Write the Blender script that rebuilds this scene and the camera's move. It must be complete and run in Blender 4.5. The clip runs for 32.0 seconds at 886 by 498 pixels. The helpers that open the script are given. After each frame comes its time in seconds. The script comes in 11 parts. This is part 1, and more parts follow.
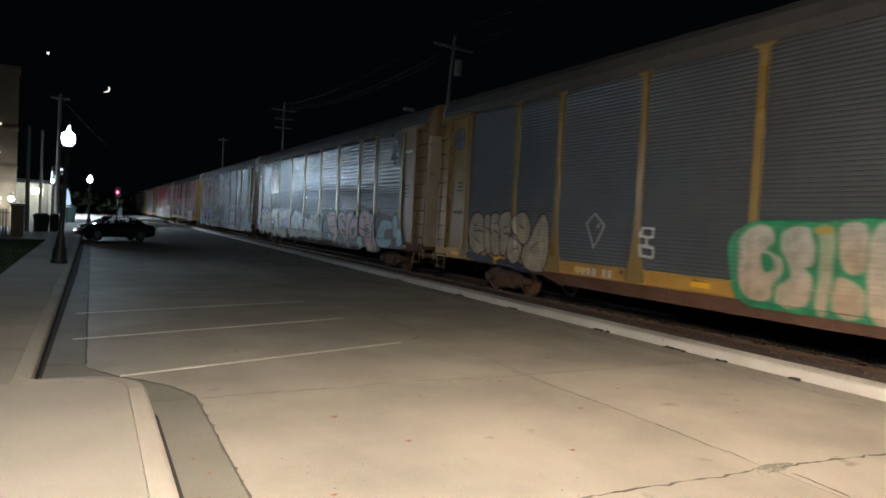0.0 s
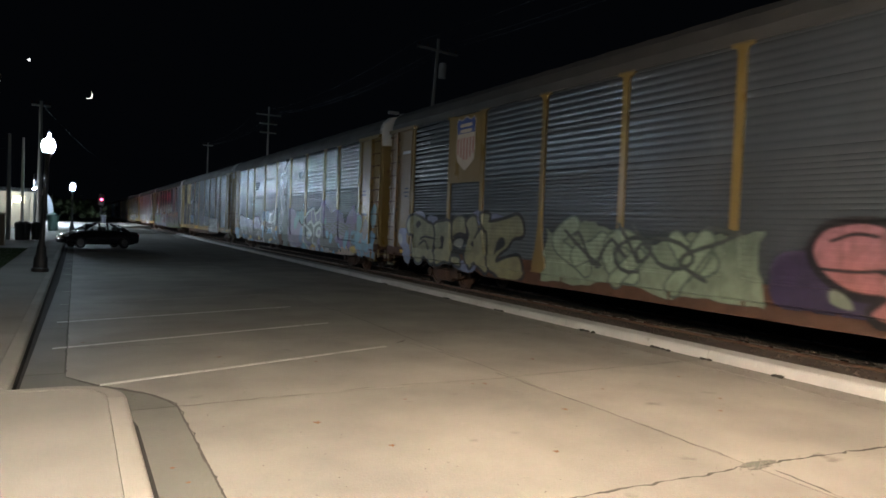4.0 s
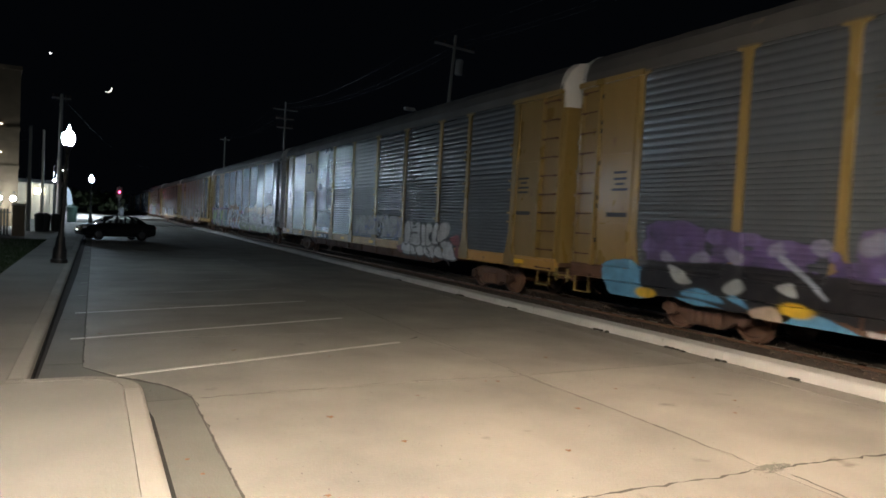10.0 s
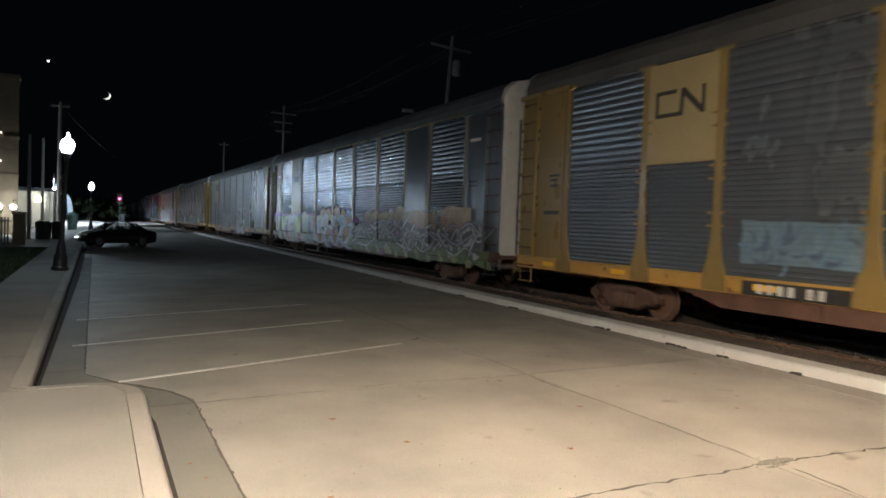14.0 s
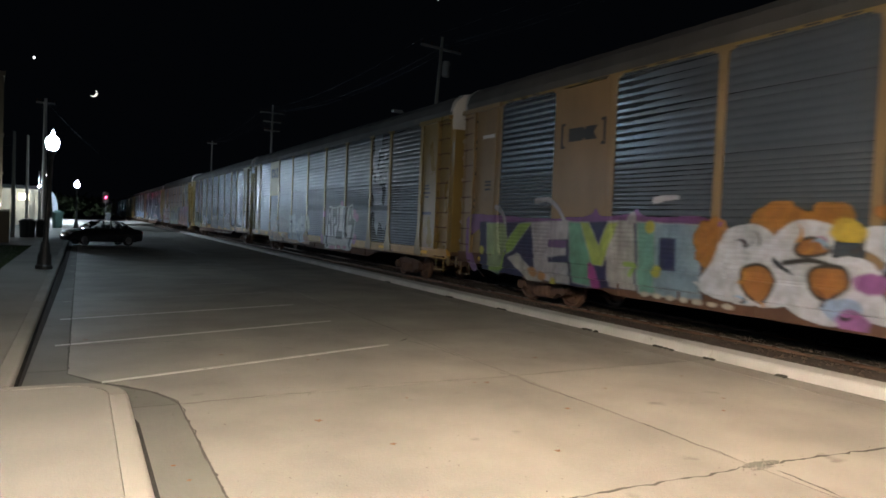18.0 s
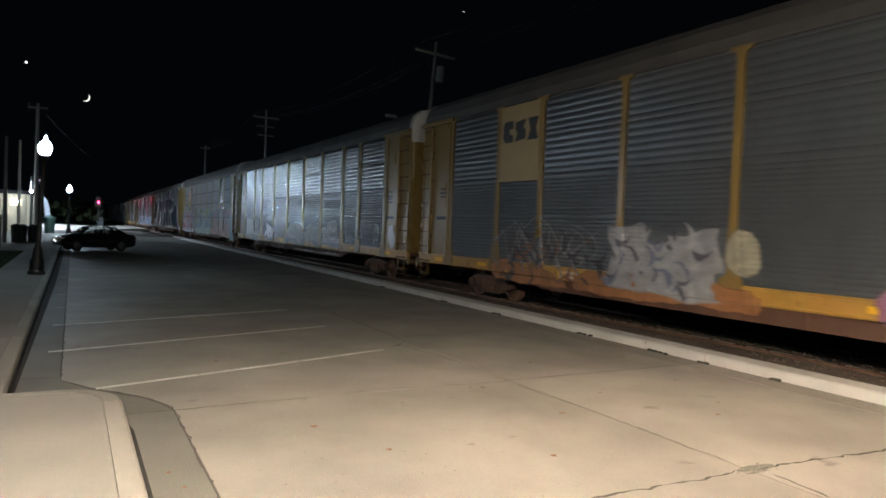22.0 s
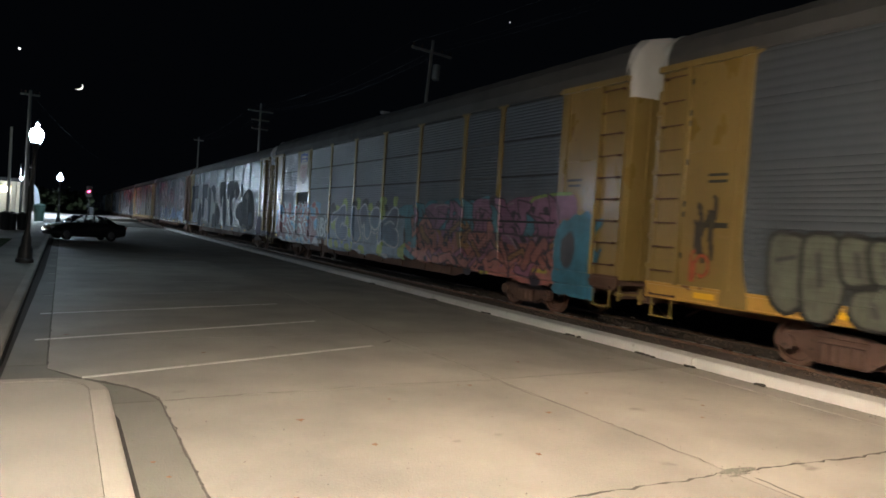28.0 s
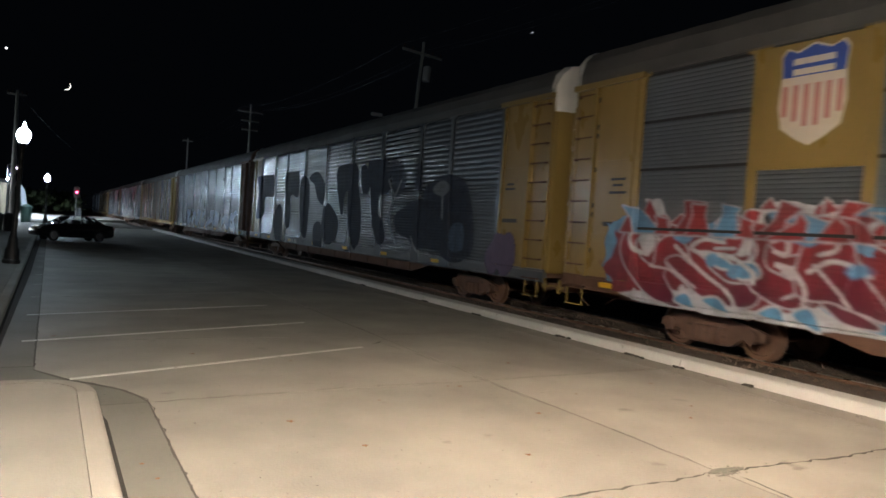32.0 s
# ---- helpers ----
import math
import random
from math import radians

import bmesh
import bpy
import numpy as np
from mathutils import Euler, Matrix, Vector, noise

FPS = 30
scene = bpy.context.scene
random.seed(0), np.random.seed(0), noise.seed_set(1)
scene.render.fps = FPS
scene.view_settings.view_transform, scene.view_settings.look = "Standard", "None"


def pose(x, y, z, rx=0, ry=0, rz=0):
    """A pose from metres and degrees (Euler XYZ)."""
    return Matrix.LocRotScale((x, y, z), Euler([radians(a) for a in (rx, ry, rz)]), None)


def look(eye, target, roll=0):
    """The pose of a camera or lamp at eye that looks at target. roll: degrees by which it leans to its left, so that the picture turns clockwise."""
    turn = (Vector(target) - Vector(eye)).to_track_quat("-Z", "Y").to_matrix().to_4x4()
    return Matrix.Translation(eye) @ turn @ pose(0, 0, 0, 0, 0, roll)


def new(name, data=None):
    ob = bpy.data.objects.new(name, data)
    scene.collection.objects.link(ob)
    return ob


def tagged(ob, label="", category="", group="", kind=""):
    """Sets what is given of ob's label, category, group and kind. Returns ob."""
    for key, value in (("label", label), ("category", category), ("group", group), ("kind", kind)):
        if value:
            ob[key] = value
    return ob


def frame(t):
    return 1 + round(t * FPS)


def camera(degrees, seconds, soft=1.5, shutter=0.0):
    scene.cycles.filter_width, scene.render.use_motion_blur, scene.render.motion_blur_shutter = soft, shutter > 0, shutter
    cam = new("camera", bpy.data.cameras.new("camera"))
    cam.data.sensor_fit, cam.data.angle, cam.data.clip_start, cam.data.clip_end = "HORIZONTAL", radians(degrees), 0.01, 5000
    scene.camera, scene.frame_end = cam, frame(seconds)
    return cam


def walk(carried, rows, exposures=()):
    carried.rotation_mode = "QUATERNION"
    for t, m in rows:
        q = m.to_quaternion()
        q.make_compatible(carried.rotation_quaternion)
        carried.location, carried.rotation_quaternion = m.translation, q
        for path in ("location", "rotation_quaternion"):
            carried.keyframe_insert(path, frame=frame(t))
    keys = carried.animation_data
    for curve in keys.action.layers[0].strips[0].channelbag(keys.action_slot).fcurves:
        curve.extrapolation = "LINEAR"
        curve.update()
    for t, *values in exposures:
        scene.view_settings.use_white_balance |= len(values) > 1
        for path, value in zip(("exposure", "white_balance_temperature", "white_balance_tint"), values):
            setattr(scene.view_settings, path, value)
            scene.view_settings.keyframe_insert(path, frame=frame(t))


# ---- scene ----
# ================= camera =================
cam = camera(67.3, 32.0, soft=1.7, shutter=0.45)
PATH = [
    (0, (0.007, -0.157, 1.979), (0.943, 1.609, 1.905), 3.1),
    (0.5, (0.015, -0.177, 1.979), (0.963, 1.583, 1.916), 3.4),
    (1, (0.017, -0.169, 1.973), (0.98, 1.583, 1.915), 3.6),
    (1.5, (0.032, -0.168, 1.973), (1.007, 1.578, 1.909), 3.6),
    (2, (0.052, -0.164, 1.971), (1.041, 1.574, 1.916), 3.8),
    (2.5, (0.063, -0.18, 1.982), (1.054, 1.556, 1.933), 3.7),
    (3, (0.061, -0.178, 1.972), (1.043, 1.563, 1.923), 3.1),
    (3.5, (0.067, -0.169, 1.974), (1.041, 1.577, 1.917), 2.5),
    (5.5, (0.082, -0.143, 1.984), (1.044, 1.609, 1.906), 2.3),
    (6, (0.082, -0.13, 1.981), (1.035, 1.627, 1.902), 2.3),
    (6.5, (0.084, -0.139, 1.986), (1.032, 1.62, 1.911), 2.2),
    (7, (0.077, -0.149, 1.99), (1.022, 1.613, 1.923), 2.4),
    (7.5, (0.072, -0.159, 1.992), (1.023, 1.6, 1.928), 2.6),
    (8, (0.069, -0.167, 1.984), (1.023, 1.59, 1.921), 2.8),
    (8.5, (0.067, -0.163, 1.987), (1.025, 1.591, 1.92), 2.9),
    (9, (0.069, -0.16, 1.979), (1.022, 1.597, 1.909), 3.0),
    (9.5, (0.063, -0.162, 1.979), (1.005, 1.601, 1.907), 3.1),
    (10, (0.066, -0.161, 1.98), (0.997, 1.607, 1.905), 3.1),
    (10.5, (0.07, -0.163, 1.978), (0.996, 1.608, 1.905), 2.8),
    (11, (0.077, -0.169, 1.97), (1.006, 1.601, 1.905), 2.5),
    (11.5, (0.071, -0.179, 1.974), (1.003, 1.59, 1.909), 2.7),
    (12, (0.073, -0.174, 1.969), (1.003, 1.596, 1.908), 2.9),
    (12.5, (0.067, -0.188, 1.971), (0.994, 1.583, 1.915), 2.8),
    (13, (0.067, -0.187, 1.979), (0.99, 1.587, 1.918), 2.3),
    (13.5, (0.071, -0.179, 1.972), (0.997, 1.593, 1.904), 2.1),
    (14, (0.078, -0.178, 1.975), (1.007, 1.592, 1.903), 2.1),
    (14.5, (0.079, -0.177, 1.976), (1.009, 1.592, 1.901), 2.2),
    (16.5, (0.091, -0.164, 1.977), (1.031, 1.6, 1.905), 2.8),
    (17, (0.098, -0.177, 1.985), (1.045, 1.583, 1.913), 2.6),
    (17.5, (0.09, -0.159, 1.978), (1.045, 1.597, 1.909), 2.6),
    (18, (0.096, -0.153, 1.975), (1.055, 1.601, 1.907), 2.5),
    (18.5, (0.092, -0.162, 1.983), (1.053, 1.591, 1.918), 2.5),
    (19, (0.086, -0.159, 1.981), (1.05, 1.592, 1.92), 2.5),
    (19.5, (0.075, -0.154, 1.98), (1.045, 1.594, 1.927), 2.6),
    (20, (0.069, -0.17, 1.985), (1.045, 1.575, 1.938), 2.5),
    (20.5, (0.071, -0.172, 1.99), (1.053, 1.57, 1.946), 2.4),
    (21, (0.074, -0.164, 1.983), (1.057, 1.577, 1.938), 2.3),
    (21.5, (0.083, -0.155, 1.978), (1.064, 1.588, 1.929), 2.3),
    (22, (0.079, -0.156, 1.982), (1.053, 1.589, 1.928), 2.4),
    (22.5, (0.074, -0.158, 1.992), (1.043, 1.59, 1.932), 2.7),
    (23, (0.074, -0.146, 1.98), (1.042, 1.603, 1.917), 3.1),
    (23.5, (0.081, -0.146, 1.978), (1.051, 1.602, 1.909), 3.2),
    (24, (0.086, -0.136, 1.979), (1.059, 1.61, 1.904), 3.2),
    (24.5, (0.089, -0.144, 1.975), (1.068, 1.598, 1.895), 3.0),
    (25, (0.087, -0.154, 1.977), (1.066, 1.588, 1.893), 2.6),
    (25.5, (0.092, -0.14, 1.97), (1.061, 1.607, 1.883), 2.7),
    (27.5, (0.078, -0.174, 1.975), (1.067, 1.563, 1.912), 3.7),
    (28, (0.076, -0.18, 1.968), (1.072, 1.553, 1.912), 3.9),
    (28.5, (0.077, -0.19, 1.964), (1.076, 1.541, 1.914), 4.1),
    (29, (0.069, -0.182, 1.971), (1.072, 1.548, 1.924), 4.2),
    (29.5, (0.065, -0.183, 1.975), (1.072, 1.545, 1.929), 4.2),
    (30, (0.068, -0.185, 1.969), (1.077, 1.541, 1.923), 4.1),
    (30.5, (0.069, -0.186, 1.971), (1.081, 1.539, 1.921), 3.9),
    (31, (0.074, -0.194, 1.977), (1.088, 1.529, 1.923), 3.8),
    (31.5, (0.074, -0.189, 1.965), (1.091, 1.532, 1.912), 3.9),
    (32, (0.072, -0.186, 1.961), (1.093, 1.533, 1.912), 4.0),
]
walk(cam, [(t, look(eye, target, roll)) for t, eye, target, roll in PATH])

# ================= night sky and exposure =================
world = bpy.data.worlds.new("night_sky")
scene.world = world
world.use_nodes = True
sky = world.node_tree.nodes["Background"]
sky.inputs["Color"].default_value = (0.10, 0.13, 0.19, 1)
sky.inputs["Strength"].default_value = 0.009
scene.view_settings.exposure = 0.0

# street-lamp strengths: radiance of the globes and of the warm lamp behind the viewer
GLOBE_COLD = 168.0
GLOBE_FAR = 850.0
MAST_LIGHT = 4600.0
MAST_FAR = 60000.0
FLOOD_HEAD = 4100.0
WARM_HEAD = 4000.0

# ================= materials =================


def surf(name, c1, c2, scale=3.0, rough=0.7, metal=0.0, bump=0.2, bscale=40.0, c3=None, spots=0.0, stretch=(1, 1, 1), rvar=0.1, world_space=False):
    """A worn surface: two colours mixed at a large and a small scale, spots of a third, fine relief."""
    m = bpy.data.materials.new(name)
    m.use_nodes = True
    nt = m.node_tree
    p = nt.nodes["Principled BSDF"]
    tc = nt.nodes.new("ShaderNodeTexCoord")
    mp = nt.nodes.new("ShaderNodeMapping")
    mp.inputs["Scale"].default_value = stretch
    if world_space:
        geo = nt.nodes.new("ShaderNodeNewGeometry")
        nt.links.new(geo.outputs["Position"], mp.inputs["Vector"])
    else:
        oi = nt.nodes.new("ShaderNodeObjectInfo")
        add = nt.nodes.new("ShaderNodeVectorMath")
        mul = nt.nodes.new("ShaderNodeMath")
        mul.operation, mul.inputs[1].default_value = "MULTIPLY", 57.0
        nt.links.new(oi.outputs["Random"], mul.inputs[0])
        nt.links.new(tc.outputs["Object"], add.inputs[0])
        nt.links.new(mul.outputs[0], add.inputs[1])
        nt.links.new(add.outputs[0], mp.inputs["Vector"])
    big, fine = nt.nodes.new("ShaderNodeTexNoise"), nt.nodes.new("ShaderNodeTexNoise")
    big.inputs["Scale"].default_value, big.inputs["Detail"].default_value = scale, 6
    fine.inputs["Scale"].default_value, fine.inputs["Detail"].default_value = bscale, 4
    for n in (big, fine):
        nt.links.new(mp.outputs[0], n.inputs["Vector"])
    mixf = nt.nodes.new("ShaderNodeMath")
    mixf.operation = "MULTIPLY_ADD"
    mixf.inputs[1].default_value, mixf.inputs[2].default_value = 0.45, 0.0
    nt.links.new(fine.outputs["Fac"], mixf.inputs[0])
    ramp = nt.nodes.new("ShaderNodeMapRange")
    ramp.inputs[1].default_value, ramp.inputs[2].default_value = 0.3, 0.7
    nt.links.new(big.outputs["Fac"], ramp.inputs[0])
    half = nt.nodes.new("ShaderNodeMath")
    half.operation, half.inputs[1].default_value = "MULTIPLY", 0.65
    nt.links.new(ramp.outputs[0], half.inputs[0])
    nt.links.new(half.outputs[0], mixf.inputs[2])
    mix = nt.nodes.new("ShaderNodeMix")
    mix.data_type = "RGBA"
    mix.inputs["A"].default_value, mix.inputs["B"].default_value = (*c1, 1), (*c2, 1)
    nt.links.new(mixf.outputs[0], mix.inputs["Factor"])
    out = mix.outputs["Result"]
    if c3:
        sp = nt.nodes.new("ShaderNodeTexNoise")
        sp.inputs["Scale"].default_value, sp.inputs["Detail"].default_value = scale * 2.7, 8
        nt.links.new(mp.outputs[0], sp.inputs["Vector"])
        cut = nt.nodes.new("ShaderNodeMapRange")
        cut.inputs[1].default_value, cut.inputs[2].default_value = 0.72 - spots, 0.80 - spots
        nt.links.new(sp.outputs["Fac"], cut.inputs[0])
        mix2 = nt.nodes.new("ShaderNodeMix")
        mix2.data_type = "RGBA"
        mix2.inputs["B"].default_value = (*c3, 1)
        nt.links.new(cut.outputs[0], mix2.inputs["Factor"])
        nt.links.new(out, mix2.inputs["A"])
        out = mix2.outputs["Result"]
    nt.links.new(out, p.inputs["Base Color"])
    rr = nt.nodes.new("ShaderNodeMapRange")
    rr.inputs[3].default_value, rr.inputs[4].default_value = max(rough - rvar, 0.05), min(rough + rvar, 1)
    nt.links.new(big.outputs["Fac"], rr.inputs[0])
    nt.links.new(rr.outputs[0], p.inputs["Roughness"])
    p.inputs["Metallic"].default_value = metal
    if bump:
        b = nt.nodes.new("ShaderNodeBump")
        b.inputs["Strength"].default_value, b.inputs["Distance"].default_value = bump, 0.01
        nt.links.new(fine.outputs["Fac"], b.inputs["Height"])
        nt.links.new(b.outputs[0], p.inputs["Normal"])
    return m


def clear_pane(name):
    """Thin tinted window glass: mostly clear, with a mirror gloss."""
    m = bpy.data.materials.new(name)
    m.use_nodes = True
    nt = m.node_tree
    nt.nodes.remove(nt.nodes["Principled BSDF"])
    a, b, mix, fr = (nt.nodes.new(k) for k in ("ShaderNodeBsdfTransparent", "ShaderNodeBsdfGlossy", "ShaderNodeMixShader", "ShaderNodeFresnel"))
    a.inputs["Color"].default_value = (0.55, 0.58, 0.58, 1)
    b.inputs["Roughness"].default_value = 0.03
    nt.links.new(fr.outputs[0], mix.inputs[0])
    nt.links.new(a.outputs[0], mix.inputs[1])
    nt.links.new(b.outputs[0], mix.inputs[2])
    nt.links.new(mix.outputs[0], nt.nodes["Material Output"].inputs["Surface"])
    return m


def slab_vary(m, amount=0.16):
    """Lets each slab differ a little in tone from its neighbours."""
    nt = m.node_tree
    p = nt.nodes["Principled BSDF"]
    old = p.inputs["Base Color"].links[0].from_socket
    oi, mr, mul = nt.nodes.new("ShaderNodeObjectInfo"), nt.nodes.new("ShaderNodeMapRange"), nt.nodes.new("ShaderNodeVectorMath")
    mr.inputs[3].default_value, mr.inputs[4].default_value = 1 - amount, 1 + amount * 0.6
    mul.operation = "MULTIPLY"
    nt.links.new(oi.outputs["Random"], mr.inputs[0])
    nt.links.new(old, mul.inputs[0])
    nt.links.new(mr.outputs[0], mul.inputs[1])
    nt.links.new(mul.outputs[0], p.inputs["Base Color"])


def glow(name, color, strength):
    m = bpy.data.materials.new(name)
    m.use_nodes = True
    p = m.node_tree.nodes["Principled BSDF"]
    p.inputs["Base Color"].default_value = (*color, 1)
    p.inputs["Emission Color"].default_value = (*color, 1)
    p.inputs["Emission Strength"].default_value = strength
    return m


def glass(name, color, rough=0.05):
    m = bpy.data.materials.new(name)
    m.use_nodes = True
    p = m.node_tree.nodes["Principled BSDF"]
    p.inputs["Base Color"].default_value = (*color, 1)
    p.inputs["Roughness"].default_value = rough
    p.inputs["Coat Weight"].default_value = 0.6
    return m


M = {
    "concrete": surf("lot_concrete", (0.325, 0.305, 0.265), (0.175, 0.168, 0.15), 0.7, 0.64, 0, 0.5, 48, (0.14, 0.13, 0.115), 0.05, world_space=True),
    "walk": surf("sidewalk_concrete", (0.245, 0.232, 0.206), (0.178, 0.17, 0.152), 0.7, 0.88, 0, 0.4, 70, (0.2, 0.19, 0.17), 0.02, world_space=True),
    "kerb": surf("kerb_concrete", (0.285, 0.268, 0.236), (0.215, 0.202, 0.178), 1.1, 0.85, 0, 0.4, 60, (0.18, 0.165, 0.14), 0.05, world_space=True),
    "kerb_white": surf("kerb_painted_white", (0.56, 0.545, 0.515), (0.40, 0.388, 0.362), 1.2, 0.75, 0, 0.35, 55, (0.25, 0.235, 0.2), 0.06, world_space=True),
    # flat black for the kerb's foot; along the island it replaces seam shade
    "foot_black": surf("kerb_foot_black", (0.010, 0.009, 0.008), (0.020, 0.017, 0.014), 6, 0.97, 0, 0.6, 60, world_space=True),
    "joint": surf("joint_filler", (0.045, 0.04, 0.034), (0.085, 0.078, 0.066), 3, 0.95, 0, 0.5, 80, world_space=True),
    "line": surf("worn_line_paint", (0.64, 0.63, 0.60), (0.42, 0.41, 0.385), 2.5, 0.75, 0, 0.3, 60, (0.27, 0.26, 0.235), 0.12, world_space=True),
    "line_worn": surf("nearly_gone_line_paint", (0.36, 0.35, 0.325), (0.26, 0.25, 0.225), 2.5, 0.8, 0, 0.3, 60, (0.23, 0.22, 0.195), 0.18, world_space=True),
    "earth": surf("dark_earth", (0.05, 0.045, 0.035), (0.03, 0.028, 0.024), 0.3, 0.95, 0, 0.6, 9, world_space=True),
    "ballast": surf("ballast_bed", (0.135, 0.10, 0.078), (0.075, 0.057, 0.045), 2.0, 0.95, 0, 1.0, 22, (0.11, 0.095, 0.08), 0.08, world_space=True),
    "stone": surf("ballast_stone", (0.18, 0.135, 0.10), (0.09, 0.067, 0.05), 6, 0.9, 0, 0.4, 60),
    "tie": surf("creosoted_timber", (0.05, 0.036, 0.027), (0.028, 0.021, 0.017), 4, 0.9, 0, 0.6, 50, stretch=(1, 6, 6)),
    "rail": surf("rusty_rail_steel", (0.22, 0.125, 0.08), (0.14, 0.08, 0.055), 5, 0.6, 0.3, 0.3, 60),
    "rail_top": surf("polished_rail_head", (0.42, 0.40, 0.38), (0.3, 0.28, 0.26), 5, 0.28, 1.0, 0.05, 60),
    "grass": surf("night_grass", (0.035, 0.06, 0.018), (0.02, 0.036, 0.012), 4, 0.95, 0, 0.8, 40, world_space=True),
    "galv": surf("galvanised_panel", (0.192, 0.212, 0.238), (0.155, 0.171, 0.191), 0.8, 0.25, 0.62, 0.006, 30, None, 0, (1, 1.2, 0.8), 0.015),
    "galv_dull": surf("galvanised_panel_dull", (0.162, 0.177, 0.196), (0.125, 0.137, 0.154), 0.8, 0.28, 0.55, 0.006, 30, None, 0, (1, 1.2, 0.8), 0.015),
    "galv_bright": surf("galvanised_panel_bright", (0.262, 0.305, 0.365), (0.20, 0.236, 0.285), 0.8, 0.21, 0.72, 0.006, 30, None, 0, (1, 1.2, 0.8), 0.015),
    "roof": surf("weathered_roof_metal", (0.098, 0.096, 0.093), (0.062, 0.061, 0.06), 0.9, 0.72, 0.2, 0.2, 30, (0.17, 0.14, 0.11), 0.03),
    "yellow": surf("rail_yellow_paint", (0.265, 0.180, 0.058), (0.205, 0.138, 0.043), 1.6, 0.30, 0, 0.05, 40, (0.17, 0.085, 0.04), 0.05, (1, 1, 0.5)),
    "sill_yellow": surf("rail_orange_yellow_paint", (0.52, 0.30, 0.07), (0.40, 0.22, 0.05), 1.6, 0.34, 0, 0.05, 40, (0.16, 0.075, 0.035), 0.09, (1, 1, 1)),
    "tan": surf("faded_tan_paint", (0.245, 0.165, 0.080), (0.19, 0.125, 0.060), 1.6, 0.42, 0, 0.15, 40, (0.19, 0.11, 0.06), 0.06, (1, 1, 0.5)),
    "pale": surf("pale_yellow_plate", (0.38, 0.30, 0.15), (0.32, 0.25, 0.12), 1.6, 0.5, 0, 0.1, 40, (0.3, 0.2, 0.08), 0.03),
    "rust": surf("rusty_underframe", (0.155, 0.078, 0.047), (0.085, 0.046, 0.031), 2.2, 0.8, 0.1, 0.4, 40, (0.05, 0.03, 0.022), 0.06),
    "truck": surf("rusted_truck_steel", (0.17, 0.096, 0.066), (0.10, 0.058, 0.042), 3, 0.75, 0.1, 0.4, 40, (0.03, 0.024, 0.02), 0.08),
    "wheel": surf("wheel_steel", (0.24, 0.135, 0.09), (0.13, 0.075, 0.053), 3, 0.6, 0.2, 0.3, 40),
    "white": surf("weathered_white_paint", (0.66, 0.65, 0.63), (0.52, 0.51, 0.49), 2.0, 0.55, 0, 0.1, 40, (0.28, 0.22, 0.16), 0.05),
    "reflect": surf("yellow_reflector", (0.85, 0.50, 0.02), (0.78, 0.44, 0.02), 4, 0.35, 0, 0.05, 40),
    "black": surf("black_paint", (0.018, 0.018, 0.018), (0.03, 0.028, 0.027), 4, 0.5, 0, 0.05, 40),
    "blue": surf("blue_enamel", (0.03, 0.07, 0.30), (0.045, 0.085, 0.33), 4, 0.45, 0, 0.05, 40),
    "blue_worn": surf("worn_blue_enamel", (0.05, 0.06, 0.14), (0.08, 0.09, 0.15), 6, 0.5, 0, 0.05, 40, (0.2, 0.19, 0.16), 0.06),
    "pink": surf("faded_red_stripe", (0.50, 0.20, 0.17), (0.42, 0.17, 0.15), 4, 0.5, 0, 0.05, 40),
    "dirty_cream": surf("rust_streaked_cream_paint", (0.44, 0.40, 0.33), (0.31, 0.27, 0.21), 1.8, 0.6, 0, 0.15, 40, (0.12, 0.06, 0.035), 0.10, (1, 1, 0.4)),
    "cream": surf("cream_plate", (0.64, 0.55, 0.46), (0.56, 0.48, 0.40), 4, 0.5, 0, 0.05, 40),
    "black_iron": surf("black_cast_iron", (0.02, 0.021, 0.022), (0.035, 0.035, 0.035), 5, 0.45, 0.2, 0.2, 50),
    "wood": surf("grey_utility_timber", (0.42, 0.40, 0.37), (0.30, 0.28, 0.255), 3, 0.9, 0, 0.5, 30, stretch=(3, 3, 0.4)),
    "pale_pole": surf("pale_concrete_pole", (0.52, 0.51, 0.48), (0.40, 0.39, 0.37), 3, 0.85, 0, 0.3, 30),
    "galv_steel": surf("galvanised_steel", (0.34, 0.345, 0.35), (0.27, 0.275, 0.28), 3, 0.5, 0.4, 0.1, 40),
    "wire": surf("dark_wire", (0.02, 0.02, 0.02), (0.015, 0.015, 0.015), 3, 0.6, 0, 0, 40),
    "porcelain": surf("brown_porcelain", (0.12, 0.06, 0.04), (0.09, 0.045, 0.03), 3, 0.25, 0, 0, 40),
    "car_paint": surf("black_car_paint", (0.008, 0.008, 0.010), (0.013, 0.013, 0.015), 2, 0.16, 0, 0.0, 40, rvar=0.04),
    "tyre": surf("tyre_rubber", (0.015, 0.015, 0.015), (0.025, 0.024, 0.023), 5, 0.85, 0, 0.2, 40),
    "rim": surf("alloy_rim", (0.20, 0.20, 0.21), (0.14, 0.14, 0.15), 5, 0.35, 0.9, 0, 40),
    "glass": glass("tinted_glass", (0.015, 0.018, 0.02)),
    "pane": clear_pane("car_window_glass"),
    "lens": glass("clear_headlight", (0.22, 0.23, 0.25), 0.25),
    "tail": glass("red_tail_lens", (0.25, 0.012, 0.01), 0.15),
    "brick": surf("tan_brick_wall", (0.25, 0.19, 0.125), (0.18, 0.135, 0.09), 1.5, 0.9, 0, 0.5, 18, (0.2, 0.16, 0.11), 0.04),
    "render_wall": surf("cream_render_wall", (0.50, 0.46, 0.37), (0.42, 0.385, 0.31), 1.2, 0.9, 0, 0.3, 25),
